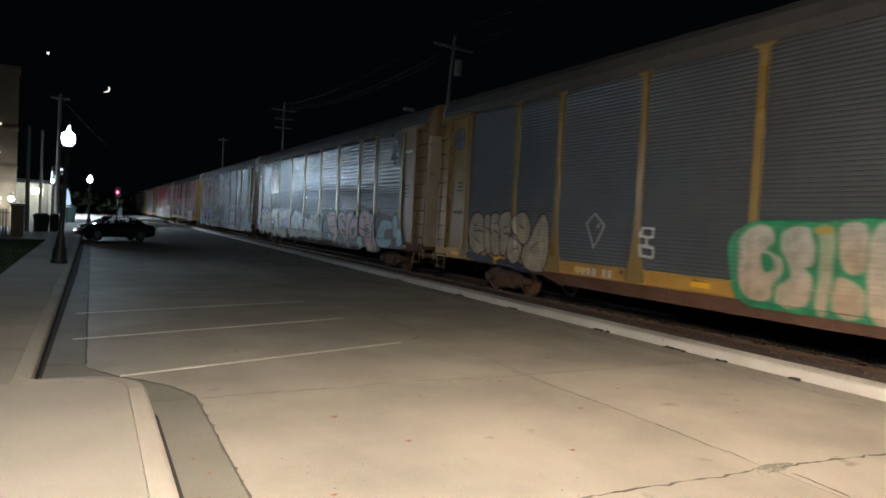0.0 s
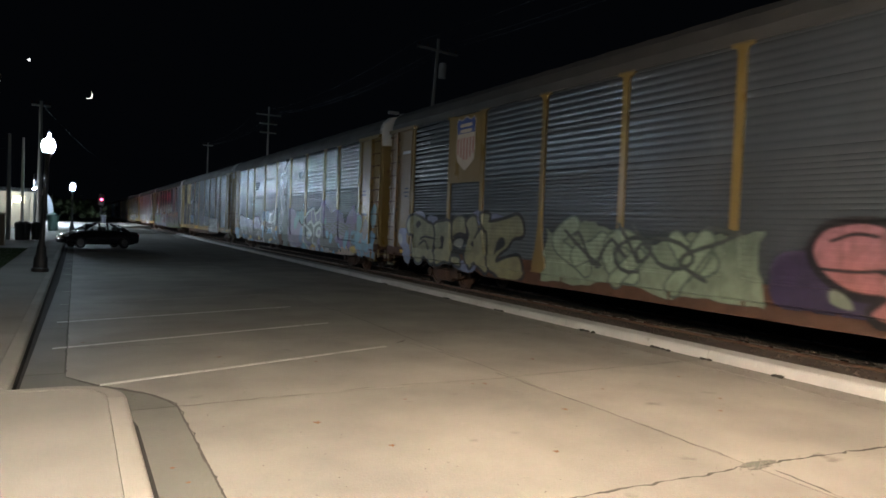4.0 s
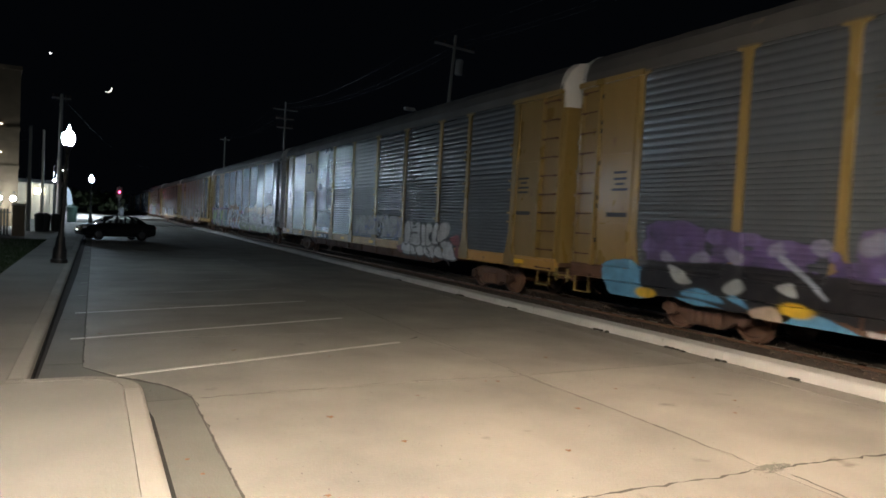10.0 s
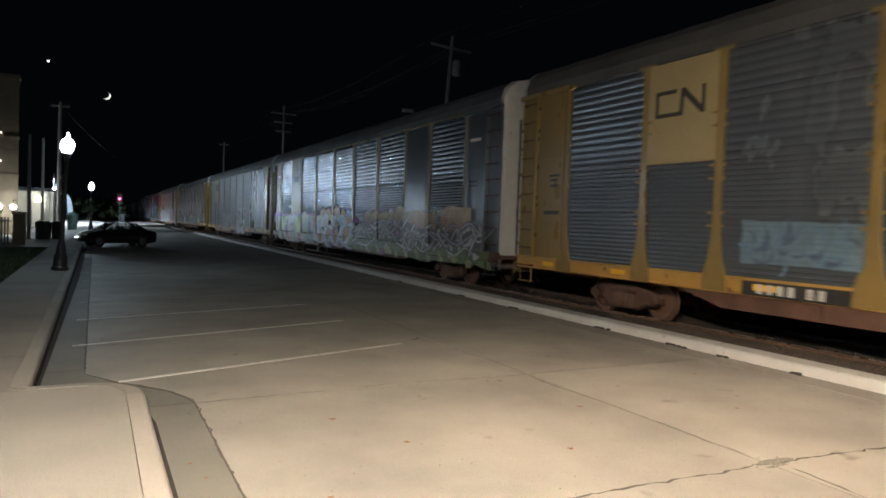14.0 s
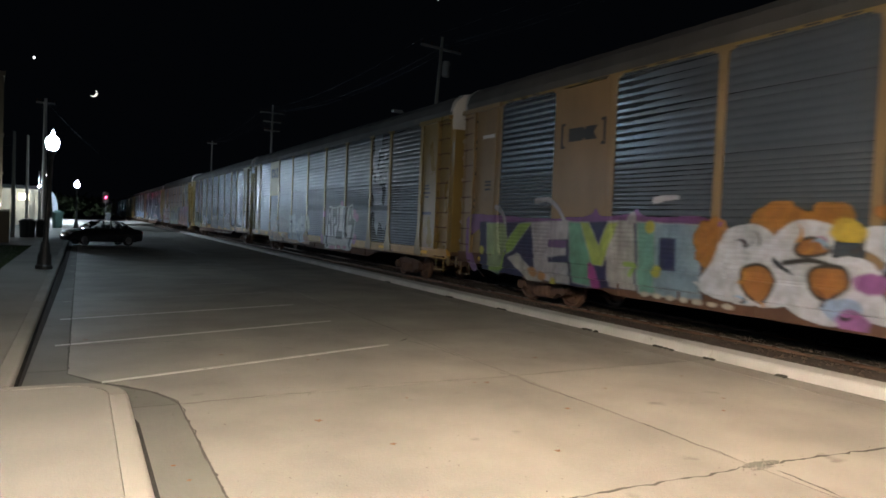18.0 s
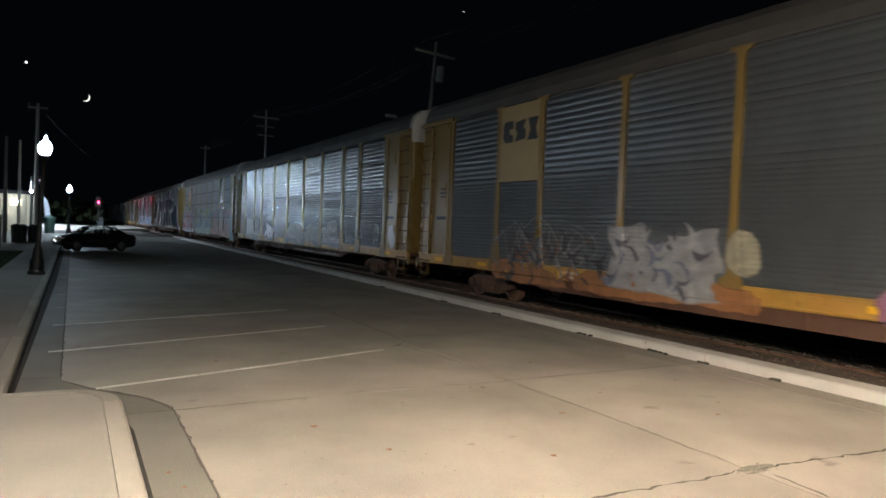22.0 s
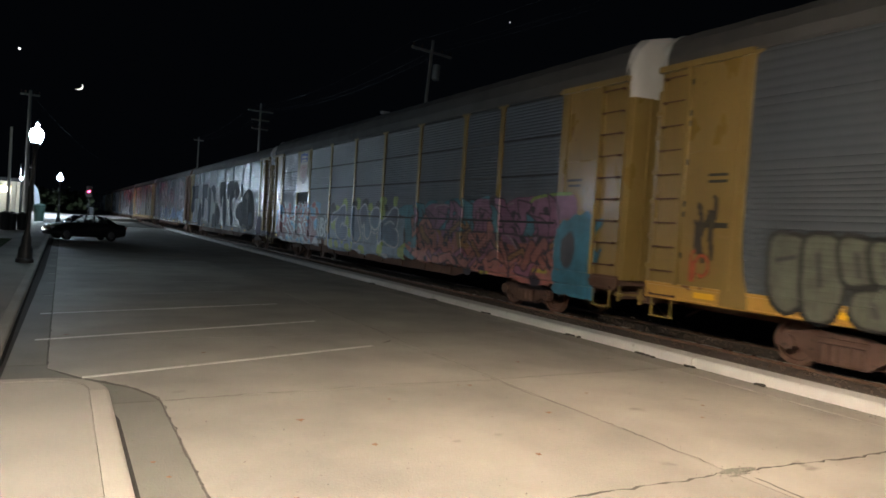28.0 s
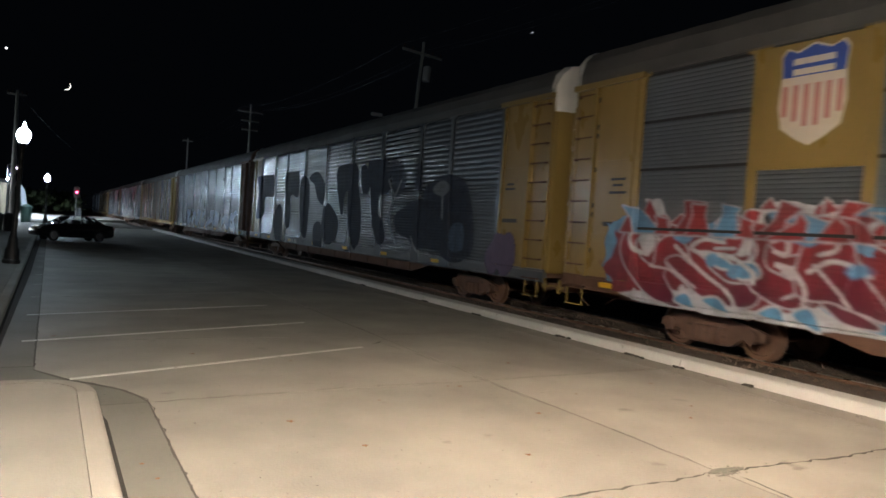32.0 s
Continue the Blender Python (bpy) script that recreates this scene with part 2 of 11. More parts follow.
    "dark_metal": surf("dark_metal", (0.03, 0.033, 0.033), (0.05, 0.052, 0.052), 3, 0.6, 0.2, 0.1, 40),
    "bin_green": surf("dark_green_plastic", (0.02, 0.045, 0.035), (0.03, 0.055, 0.045), 3, 0.5, 0, 0.1, 40),
    "leaf": surf("dark_leaves", (0.018, 0.03, 0.010), (0.032, 0.042, 0.014), 2, 0.8, 0, 0, 40),
    "dry_leaf": surf("dry_leaf", (0.22, 0.10, 0.035), (0.14, 0.07, 0.03), 20, 0.8, 0, 0, 40),
    "bark": surf("bark", (0.08, 0.06, 0.045), (0.05, 0.038, 0.03), 6, 0.95, 0, 0.5, 30),
    "cloth": surf("white_banner_cloth", (0.62, 0.63, 0.66), (0.5, 0.51, 0.55), 3, 0.9, 0, 0, 40),
    "globe": glow("cold_white_globe", (0.62, 0.83, 1.0), GLOBE_COLD),
    "globe_far": glow("cold_white_globe_far", (0.62, 0.82, 1.0), GLOBE_FAR),
    "mast_light": glow("mast_lamp_glass", (0.72, 0.86, 1.0), MAST_LIGHT),
    "flood": glow("flood_lamp_glass", (1.0, 0.88, 0.73), FLOOD_HEAD),
    "warm": glow("warm_lamp_glass", (1.0, 0.72, 0.50), WARM_HEAD),
    "mast_far": glow("far_mast_lamp_glass", (0.72, 0.86, 1.0), MAST_FAR),
    "wall_light": glow("wall_light_glass", (0.85, 0.93, 0.95), 130.0),
    "post_light": glow("post_light_glass", (0.80, 0.90, 0.95), 180.0),
    "win_glow": glow("lit_window", (1.0, 0.86, 0.55), 1.6),
    "strip_glow": glow("lit_strip_window", (1.0, 0.93, 0.8), 3.0),
    "red_light": glow("red_signal_glass", (1.0, 0.02, 0.08), 80.0),
    "moon": glow("moonlight", (1.0, 0.97, 0.90), 3.0),
    "star": glow("planet_light", (0.95, 0.97, 1.0), 2.0),
}



def brushed(m, amount=0.2):
    """Cold-rolled sheet: gloss drawn out along the wagon, and sheets that differ in tone and gloss."""
    nt = m.node_tree
    p = nt.nodes["Principled BSDF"]
    slab_vary(m, amount)
    tan = nt.nodes.new("ShaderNodeTangent")
    tan.direction_type, tan.axis = "RADIAL", "Z"
    nt.links.new(tan.outputs[0], p.inputs["Tangent"])
    p.inputs["Anisotropic"].default_value = 0.7
    old = p.inputs["Roughness"].links[0].from_socket
    oi, mr, mul = nt.nodes.new("ShaderNodeObjectInfo"), nt.nodes.new("ShaderNodeMapRange"), nt.nodes.new("ShaderNodeMath")
    mr.inputs[3].default_value, mr.inputs[4].default_value = 1.15, 0.92
    mul.operation = "MULTIPLY"
    nt.links.new(oi.outputs["Random"], mr.inputs[0])
    nt.links.new(old, mul.inputs[0])
    nt.links.new(mr.outputs[0], mul.inputs[1])
    nt.links.new(mul.outputs[0], p.inputs["Roughness"])


for key in ("galv", "galv_dull", "galv_bright"):
    brushed(M[key])
for key in ("yellow", "tan"):  # old gloss paint
    M[key].node_tree.nodes["Principled BSDF"].inputs["Coat Weight"].default_value = 0.15
    M[key].node_tree.nodes["Principled BSDF"].inputs["Coat Roughness"].default_value = 0.27
M["gutter"] = surf("dirty_gutter_concrete", (0.142, 0.140, 0.118), (0.102, 0.100, 0.086), 0.8, 0.70, 0, 0.5, 55, (0.12, 0.11, 0.09), 0.05, world_space=True)
for key in ("concrete", "walk", "kerb", "gutter"):
    slab_vary(M[key], 0.12)

# ================= mesh helpers =================


def box(bm, x0, x1, y0, y1, z0, z1, bevel=0.0):
    r = bmesh.ops.create_cube(bm, size=1.0)
    for v in r["verts"]:
        v.co = Vector(((x0 + x1) / 2 + v.co.x * (x1 - x0), (y0 + y1) / 2 + v.co.y * (y1 - y0), (z0 + z1) / 2 + v.co.z * (z1 - z0)))
    if bevel:
        es = list({e for v in r["verts"] for e in v.link_edges})
        bmesh.ops.bevel(bm, geom=es, offset=bevel, segments=2, affect="EDGES", profile=0.6)


def tube(bm, p0, p1, r0, r1=None, n=12, caps=True):
    """A tapered round bar from p0 to p1."""
    p0, p1 = Vector(p0), Vector(p1)
    d = p1 - p0
    m = Matrix.Translation((p0 + p1) / 2) @ d.to_track_quat("Z", "Y").to_matrix().to_4x4()
    bmesh.ops.create_cone(bm, cap_ends=caps, segments=n, radius1=r0, radius2=r0 if r1 is None else r1, depth=d.length, matrix=m)


def lathe(bm, profile, n=24, m=Matrix.Identity(4)):
    """Turns (radius, height) pairs round the upright axis."""
    rings = []
    for r, z in profile:
        rings.append([bm.verts.new(m @ Vector((r * math.cos(2 * math.pi * i / n), r * math.sin(2 * math.pi * i / n), z))) for i in range(n)])
    for a, b in zip(rings, rings[1:]):
        for i in range(n):
            bm.faces.new((a[i], a[(i + 1) % n], b[(i + 1) % n], b[i]))
    bm.faces.new(rings[0][::-1])
    bm.faces.new(rings[-1])


def prism(bm, outline, axis, a, b):
    """An outline of pairs pushed along an axis from a to b. x: pairs are y, z; y: x, z; z: x, y."""
    put = {"x": lambda p, s: (s, p[0], p[1]), "y": lambda p, s: (p[0], s, p[1]), "z": lambda p, s: (p[0], p[1], s)}[axis]
    lo, hi = [bm.verts.new(put(p, a)) for p in outline], [bm.verts.new(put(p, b)) for p in outline]
    n = len(outline)
    for i in range(n):
        bm.faces.new((lo[i], lo[(i + 1) % n], hi[(i + 1) % n], hi[i]))
    bm.faces.new(lo[::-1])
    bm.faces.new(hi)
    bmesh.ops.recalc_face_normals(bm, faces=bm.faces[:])


def to_mesh(name, bm, material, smooth=False):
    me = bpy.data.meshes.new(name)
    bmesh.ops.recalc_face_normals(bm, faces=bm.faces[:])
    bm.to_mesh(me)
    bm.free()
    me.materials.append(material)
    if smooth:
        me.shade_smooth()
        me.set_sharp_from_angle(angle=radians(36))
    return me


def part(name, bm, material, parent, label="", m=None, smooth=False):
    """Links a bmesh, or a mesh that is shared, as one object under a thing or a part."""
    me = bm if isinstance(bm, bpy.types.Mesh) else to_mesh(name, bm, material, smooth)
    ob = new(name, me)
    ob.parent = parent
    if m is not None:
        ob.matrix_basis = m
    if label:
        ob["label"] = label
    return ob


def thing(name, m, label, category, group="", kind=""):
    ob = new(name)
    ob.matrix_basis = m
    return tagged(ob, label, category, group, kind)


def solid(name, bm, material, label, category, group="", kind="", m=None, smooth=False):
    ob = new(name, to_mesh(name, bm, material, smooth))
    if m is not None:
        ob.matrix_basis = m
    return tagged(ob, label, category, group, kind)


CACHE = {}


def shared(key, make, material, smooth=False):
    """One mesh for all parts of a kind and a material."""
    k = (key, material.name)
    if k not in CACHE:
        bm = bmesh.new()
        make(bm)
        CACHE[k] = to_mesh(key, bm, material, smooth)
    return CACHE[k]


# ================= ground, lot, kerbs, track bed =================
SLAB = 3.65  # spacing of the cross joints
KERB_X = -0.5  # face of the kerb along the stalls
ISLAND_X = 0.555  # face of the kerb of the built-out corner
TRACK_X, RAIL_Z = 12.04, 0.05


def kerb_right(y):
    return 9.2 + 0.012 * (y - 7)


def ground():
    bm = bmesh.new()
    box(bm, -2500, 2500, -2500, 4300, -0.6, -0.1)
    solid("ground", bm, M["earth"], "dark bare earth reaching to the horizon", "ground", kind="structure")
    # lot
    bm = bmesh.new()
    prism(bm, [(KERB_X - 0.1, -40), (kerb_right(-40) + 0.1, -40), (kerb_right(82) + 0.1, 82), (KERB_X - 0.1, 82)], "z", -0.35, -0.004)
    lot = solid("pavement", bm, M["joint"], "bed of the concrete parking lot with dark joints", "pavement", kind="structure")
    return lot


def slab_piece(bm, pts, top=0.0, thick=0.25, rnd=0.006):
    """One slab with a small rounded arris."""
    cx, cy = sum(p[0] for p in pts) / len(pts), sum(p[1] for p in pts) / len(pts)

    def inset(p, d):
        v = Vector((p[0] - cx, p[1] - cy))
        return (p[0] - d * (1 if v.x > 0 else -1), p[1] - d * (1 if v.y > 0 else -1))

    rings = [[bm.verts.new((*p, top - thick)) for p in pts], [bm.verts.new((*p, top - rnd)) for p in pts], [bm.verts.new((*inset(p, rnd), top)) for p in pts]]
    n = len(pts)
    for a, b in zip(rings, rings[1:]):
        for i in range(n):
            bm.faces.new((a[i], a[(i + 1) % n], b[(i + 1) % n], b[i]))
    bm.faces.new(rings[2])
    bm.faces.new(rings[0][::-1])


def lot_slabs(lot):
    rng = random.Random(4)
    g = 0.005
    for j in range(-6, 21):
        y0, y1 = 3.55 + SLAB * j, 3.55 + SLAB * (j + 1)
        if j == -1:
            continue
        if j == 0:
            y0 -= SLAB
        bands = [(1.05, 5.32), (5.32, None)] if y0 < 7.1 else [(0.0, 5.32), (5.32, None)]
        for a, b in bands:
            bm = bmesh.new()
            if b is None:
                pts = [(a + g, y0 + g), (kerb_right(y0) - 0.55, y0 + g), (kerb_right(y1) - 0.55, y1 - g), (a + g, y1 - g)]
            elif a == 0.0 and j == 1:
                pts = [(1.05 + g, y0 + g), (b - g, y0 + g), (b - g, y1 - g), (g, y1 - g), (g, 9.0), (0.34, 8.45), (0.54, 8.22), (0.86, 7.80), (1.0, 7.47)]
            else:
                pts = [(a + g, y0 + g), (b - g, y0 + g), (b - g, y1 - g), (a + g, y1 - g)]
            slab_piece(bm, pts, rng.uniform(-0.001, 0.001))
            part("slab", bm, M["concrete"], lot)
    # gutters: along the island, round its corner, along the stalls and along the track kerb
    for j in range(-6, 1):
        y0, y1 = 3.55 + SLAB * j, 3.55 + SLAB * (j + 1)
        bm = bmesh.new()
        slab_piece(bm, [(ISLAND_X - 0.08, y0 + g), (1.05 - g, y0 + g), (1.05 - g, y1 - g), (ISLAND_X - 0.08, y1 - g)], -0.002)
        part("gutter_slab", bm, M["gutter"], lot)
    bm = bmesh.new()
    pts = [(KERB_X - 0.06, 7.2), (1.05 - g, 7.2), (0.97, 7.46), (0.83, 7.78), (0.50, 8.19), (0.30, 8.42), (-g, 8.97), (-g, 9.19), (KERB_X - 0.06, 9.19)]
    slab_piece(bm, pts, -0.002)
    part("gutter_slab", bm, M["gutter"], lot)
    for j in range(0, 20):
        y0 = 9.2 + SLAB * j
        bm = bmesh.new()
        slab_piece(bm, [(KERB_X - 0.06, y0 + g), (-g, y0 + g), (-g, y0 + SLAB - g), (KERB_X - 0.06, y0 + SLAB - g)], -0.002)
        part("gutter_slab", bm, M["gutter"], lot)
    for j in range(-6, 21):
        y0, y1 = 3.55 + SLAB * j, 3.55 + SLAB * (j + 1)
        bm = bmesh.new()
        slab_piece(bm, [(kerb_right(y0) - 0.55 + 2 * g, y0 + g), (kerb_right(y0) + 0.05, y0 + g), (kerb_right(y1) + 0.05, y1 - g), (kerb_right(y1) - 0.55 + 2 * g, y1 - g)], 0.0)
        part("gutter_slab", bm, M["kerb"], lot)


def kerb_profile(w=0.165, h=0.15):
    """Across the kerb: face at 0, back at -w."""
    return [(0.03, -0.2), (0.03, 0.0), (0.012, h - 0.035), (-0.005, h - 0.012), (-0.03, h), (-w, h), (-w, -0.2)]


def sweep(bm, line, profile):
    """Pushes a profile of (outward, up) pairs along a plan line; outward is to the right of the way."""
    rings = []
    for i, p in enumerate(line):
        a, b = Vector(line[max(i - 1, 0)]), Vector(line[min(i + 1, len(line) - 1)])
        d = (b - a).normalized()
        out = Vector((d.y, -d.x))
        rings.append([bm.verts.new((p[0] + out.x * o, p[1] + out.y * o, z)) for o, z in profile])
    n = len(profile)
    for a, b in zip(rings, rings[1:]):
        for i in range(n):
            bm.faces.new((a[i], a[(i + 1) % n], b[(i + 1) % n], b[i]))
    bm.faces.new(rings[0])
    bm.faces.new(rings[-1][::-1])


def kerbs_and_walks():
    kerb = new("kerb")
    tagged(kerb, "pale concrete kerb round the sidewalk and its built-out corner", "kerb", kind="structure")
    corner = [(ISLAND_X, 7.2)] + [(ISLAND_X - 0.6 + 0.6 * math.cos(a), 7.25 + 0.6 * math.sin(a)) for a in [math.pi / 2 * i / 10 for i in range(11)]]
    for y in range(-6, 2):
        bm = bmesh.new()
        sweep(bm, [(ISLAND_X, 7.2 - SLAB * (y + 7) + 0.006), (ISLAND_X, 7.2 - SLAB * (y + 6) - 0.006)], kerb_profile())
        part("kerb_stone", bm, M["kerb"], kerb)
    bm = bmesh.new()
    sweep(bm, corner + [(KERB_X - 0.2, 7.85)], kerb_profile())
    part("kerb_stone", bm, M["kerb"], kerb)
    for j in range(20):
        y0 = 7.86 + SLAB * j
        bm = bmesh.new()
        sweep(bm, [(KERB_X, y0 + 0.006), (KERB_X, y0 + SLAB - 0.006)], kerb_profile())
        part("kerb_stone", bm, M["kerb"], kerb)
    # black strips on the gutter; the island's paints the shade of a deep seam
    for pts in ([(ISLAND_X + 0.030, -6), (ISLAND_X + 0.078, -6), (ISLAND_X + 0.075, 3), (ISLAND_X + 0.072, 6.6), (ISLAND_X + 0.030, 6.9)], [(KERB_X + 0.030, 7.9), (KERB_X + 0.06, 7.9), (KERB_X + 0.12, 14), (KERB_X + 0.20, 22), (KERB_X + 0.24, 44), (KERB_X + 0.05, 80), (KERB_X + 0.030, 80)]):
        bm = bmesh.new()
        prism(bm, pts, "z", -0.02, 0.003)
        part("kerb_seam", bm, M["foot_black"], kerb, "black strip laid along the kerb's foot")
    # thin black band over the lower half of the kerb's face
    bm = bmesh.new()
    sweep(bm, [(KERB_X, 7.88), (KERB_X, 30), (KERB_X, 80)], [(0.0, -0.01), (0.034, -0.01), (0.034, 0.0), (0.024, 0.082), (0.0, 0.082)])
    part("kerb_stain", bm, M["foot_black"], kerb, "black band along the foot of the kerb")
    # sidewalk bed and slabs
    bm = bmesh.new()
    box(bm, -9, ISLAND_X - 0.17, -40, 7.67, -0.3, 0.135)
    box(bm, -1.95, KERB_X - 0.17, 7.67, 82, -0.3, 0.135)
    walkway = solid("sidewalk", bm, M["joint"], "bed of the pale concrete sidewalk with scored joints", "sidewalk", kind="structure")
    g = 0.0035
    for j in range(-6, 2):
        y1 = 7.67 - 4.6 * (j + 6)
        for a, b in ((ISLAND_X - 0.164, -1.25), (-1.25, -3.1), (-3.1, -4.9)):
            bm = bmesh.new()
            if j == -6 and a > 0:
                edge = [(a - 0.44 + 0.434 * math.cos(q), 7.236 + 0.434 * math.sin(q)) for q in [math.pi / 2 * i / 8 for i in range(9)]]
                slab_piece(bm, [(b + g, y1 - 4.6 + g), (a - 0.006, y1 - 4.6 + g)] + edge + [(b + g, y1)], 0.15, 0.2)
            else:
                slab_piece(bm, [(b + g, y1 - 4.6 + g), (a - 0.006, y1 - 4.6 + g), (a - 0.006, y1 - 0.006), (b + g, y1 - 0.006)], 0.15, 0.2)
            part("sidewalk_slab", bm, M["walk"], walkway)
    for j in range(38):
        y0 = 7.67 + 1.9 * j
        bm = bmesh.new()
        slab_piece(bm, [(-1.95, y0 + g), (KERB_X - 0.164 - g, y0 + g), (KERB_X - 0.164 - g, y0 + 1.9 - g), (-1.95, y0 + 1.9 - g)], 0.15, 0.2)
        part("sidewalk_slab", bm, M["walk"], walkway)
    bm = bmesh.new()
    box(bm, -9, -1.96, 38.5, 41.0, -0.1, 0.14)
    solid("footpath", bm, M["walk"], "pale concrete footpath crossing the grass to the sidewalk", "footpath", kind="structure")
    # kerb beside the track
    kerb2 = new("kerb")
    tagged(kerb2, "broad whitish concrete kerb between the lot and the track", "kerb", kind="structure")
    for j in range(-6, 21):
        y0, y1 = 3.55 + SLAB * j, 3.55 + SLAB * (j + 1)
        bm = bmesh.new()
        sweep(bm, [(kerb_right(y1 - 0.006), y1 - 0.006), (kerb_right(y0 + 0.006), y0 + 0.006)], kerb_profile(0.41, 0.15))
        part("kerb_stone", bm, M["kerb_white"], kerb2)


def stall_lines():
    """Painted lines of the slanted stalls, worn thinner with distance from the drive."""
    for i in range(12):
        y0 = 8.30 + 2.62 * i
        x0, x1 = (0.36, 4.57) if i == 0 else (-0.18, 4.5)
        k = 0.322
        yb = 8.40 if i == 0 else 10.92 + 2.64 * (i - 1)
        w = 0.04
        bm = bmesh.new()
        prism(bm, [(x0, yb - w), (x1, yb + k * (x1 - x0) - w), (x1, yb + k * (x1 - x0) + w), (x0, yb + w)], "z", 0.001, 0.006)
        solid("stall_line", bm, M["line" if i < 3 else "line_worn"], "worn white painted parking stall line", "road marking", "parking stall lines", kind="structure")


def track():
    bm = bmesh.new()
    pts = [(kerb_right(-60) + 0.44, -60), (26, -60), (26, 330), (kerb_right(330) + 0.44, 330)]
    prism(bm, pts, "z", -0.3, -0.02)
    bed = solid("track_bed", bm, M["ballast"], "dark brown ballast bed under the railway track", "track bed", kind="structure")
    rng = random.Random(8)
    # loose stones
    verts, faces = [], []
    for i in range(5200):
        y = rng.uniform(2.5, 34) if i < 4200 else rng.uniform(34, 70)
        x = rng.uniform(kerb_right(y) + 0.48, 14.2)
        s = rng.uniform(0.02, 0.045)
        b = len(verts)
        for dx, dy, dz in ((1, 0, 0), (0, 1, 0), (-1, 0, 0), (0, -1, 0), (0, 0, 1), (0, 0, -1)):
            verts.append((x + dx * s * rng.uniform(0.6, 1.2), y + dy * s * rng.uniform(0.6, 1.2), -0.012 + dz * s * rng.uniform(0.5, 1.0)))
        for f in ((0, 1, 4), (1, 2, 4), (2, 3, 4), (3, 0, 4), (1, 0, 5), (2, 1, 5), (3, 2, 5), (0, 3, 5)):
            faces.append(tuple(b + q for q in f))
    me = bpy.data.meshes.new("ballast_stones")
    me.from_pydata(verts, [], faces)
    me.materials.append(M["stone"])
    tagged(new("ballast_stones", me), "loose brown and grey ballast stones beside the rails", "gravel", kind="stuff")
    trk = thing("railway_track", Matrix.Identity(4), "rusty steel rails on dark timber ties", "railway track", kind="structure")
    for side in (-1, 1):
        c = TRACK_X + side * 0.755
        bm = bmesh.new()
        prism(bm, [(c - 0.07, RAIL_Z - 0.17), (c + 0.07, RAIL_Z - 0.17), (c + 0.07, RAIL_Z - 0.155), (c + 0.012, RAIL_Z - 0.13), (c + 0.012, RAIL_Z - 0.045), (c + 0.036, RAIL_Z - 0.035), (c + 0.036, RAIL_Z - 0.008), (c - 0.036, RAIL_Z - 0.008), (c - 0.036, RAIL_Z - 0.035), (c - 0.012, RAIL_Z - 0.045), (c - 0.012, RAIL_Z - 0.13), (c - 0.07, RAIL_Z - 0.155)], "y", -60, 330)
        r = part("rail", bm, M["rail"], trk)
        bm = bmesh.new()
        prism(bm, [(c - 0.034, RAIL_Z - 0.009), (c + 0.034, RAIL_Z - 0.009), (c + 0.028, RAIL_Z), (c - 0.028, RAIL_Z)], "y", -60, 330)
        part("rail_head", bm, M["rail_top"], r, "polished rail head")
    tie = bmesh.new()
    box(tie, -1.3, 1.3, -0.115, 0.115, -0.14, 0.0, 0.012)
    me = to_mesh("tie", tie, M["tie"])
    for i in range(150):
        part("tie", me, None, trk, m=pose(TRACK_X + rng.uniform(-0.03, 0.03), -10 + 0.55 * i, RAIL_Z - 0.13, rz=rng.uniform(-1.5, 1.5)))


# ================= autorack wagons =================
POSTS = (1.44, 4.31, 7.20, 9.15, 11.80)
SIDE = 1.50  # face of the side sheets from the middle
TOP = 5.46  # upper edge of the side, above the rail
SILL0, SILL1 = 0.86, 1.18


# rows of ribs up the side: lower edge, upper edge, pitch; plain bands lie between them
SHEETS = ((1.26, 2.33, 0.100), (2.47, 3.34, 0.100), (3.50, 4.46, 0.160), (4.60, 5.40, 0.160))
SHEETS_FINE = ((1.26, 2.25, 0.082), (2.31, 3.45, 0.082), (3.51, 4.42, 0.082), (4.48, 5.40, 0.082))
RIB = 0.012


def make_panel(w, sheets=SHEETS):
    """Rows of bulging horizontal ribs with sharp grooves, plain bands between the rows."""
    def make(bm):
        line = [(SILL1, 0.0)]
        for lo, hi, pitch in sheets:
            last = line[-1][0]
            line += [(last + 0.012, RIB - 0.003), ((last + lo) / 2, RIB), (lo - 0.012, RIB - 0.003)]
            n = round((hi - lo) / pitch)
            h = (hi - lo) / n
            line += [(lo + h * i / 6, RIB * abs(math.sin(math.pi * i / 6)) ** 0.85) for i in range(6 * n + 1)]
        line += [(line[-1][0] + 0.01, RIB - 0.004), (TOP, RIB - 0.004)]
        prev = None
        for z, out in line:
            now = [bm.verts.new((-SIDE - 0.006 - out, -w / 2, z)), bm.verts.new((-SIDE - 0.006 - out, w / 2, z))]
            if prev:
                bm.faces.new((prev[0], prev[1], now[1], now[0]))
            prev = now
    return make


def rib_out(pz, sheets):
    """How far the ribs stand out at each height."""
    out = np.full(pz.shape, RIB)
    for lo, hi, pitch in sheets:
        h = (hi - lo) / round((hi - lo) / pitch)
        u = ((pz - lo) / h) % 1.0
        out = np.where((pz > lo) & (pz < hi), RIB * np.sin(np.pi * u) ** 0.85, out)
    return out


def make_post(bm):
    """Hat-section side post, flared to a gusset at the sill, with a cap under the roof."""
    x0, x1 = -SIDE + 0.02, -SIDE - 0.05
    prof = [(0.28, SILL1 - 0.30), (0.26, SILL1), (0.17, SILL1 + 0.28), (0.11, SILL1 + 0.65), (0.09, SILL1 + 0.95), (0.09, TOP - 0.2), (0.12, TOP - 0.08), (0.24, TOP - 0.04), (0.24, TOP + 0.03)]
    outline = [(-w, z) for w, z in prof] + [(w, z) for w, z in prof[::-1]]
    prism(bm, outline, "x", x1, x0)


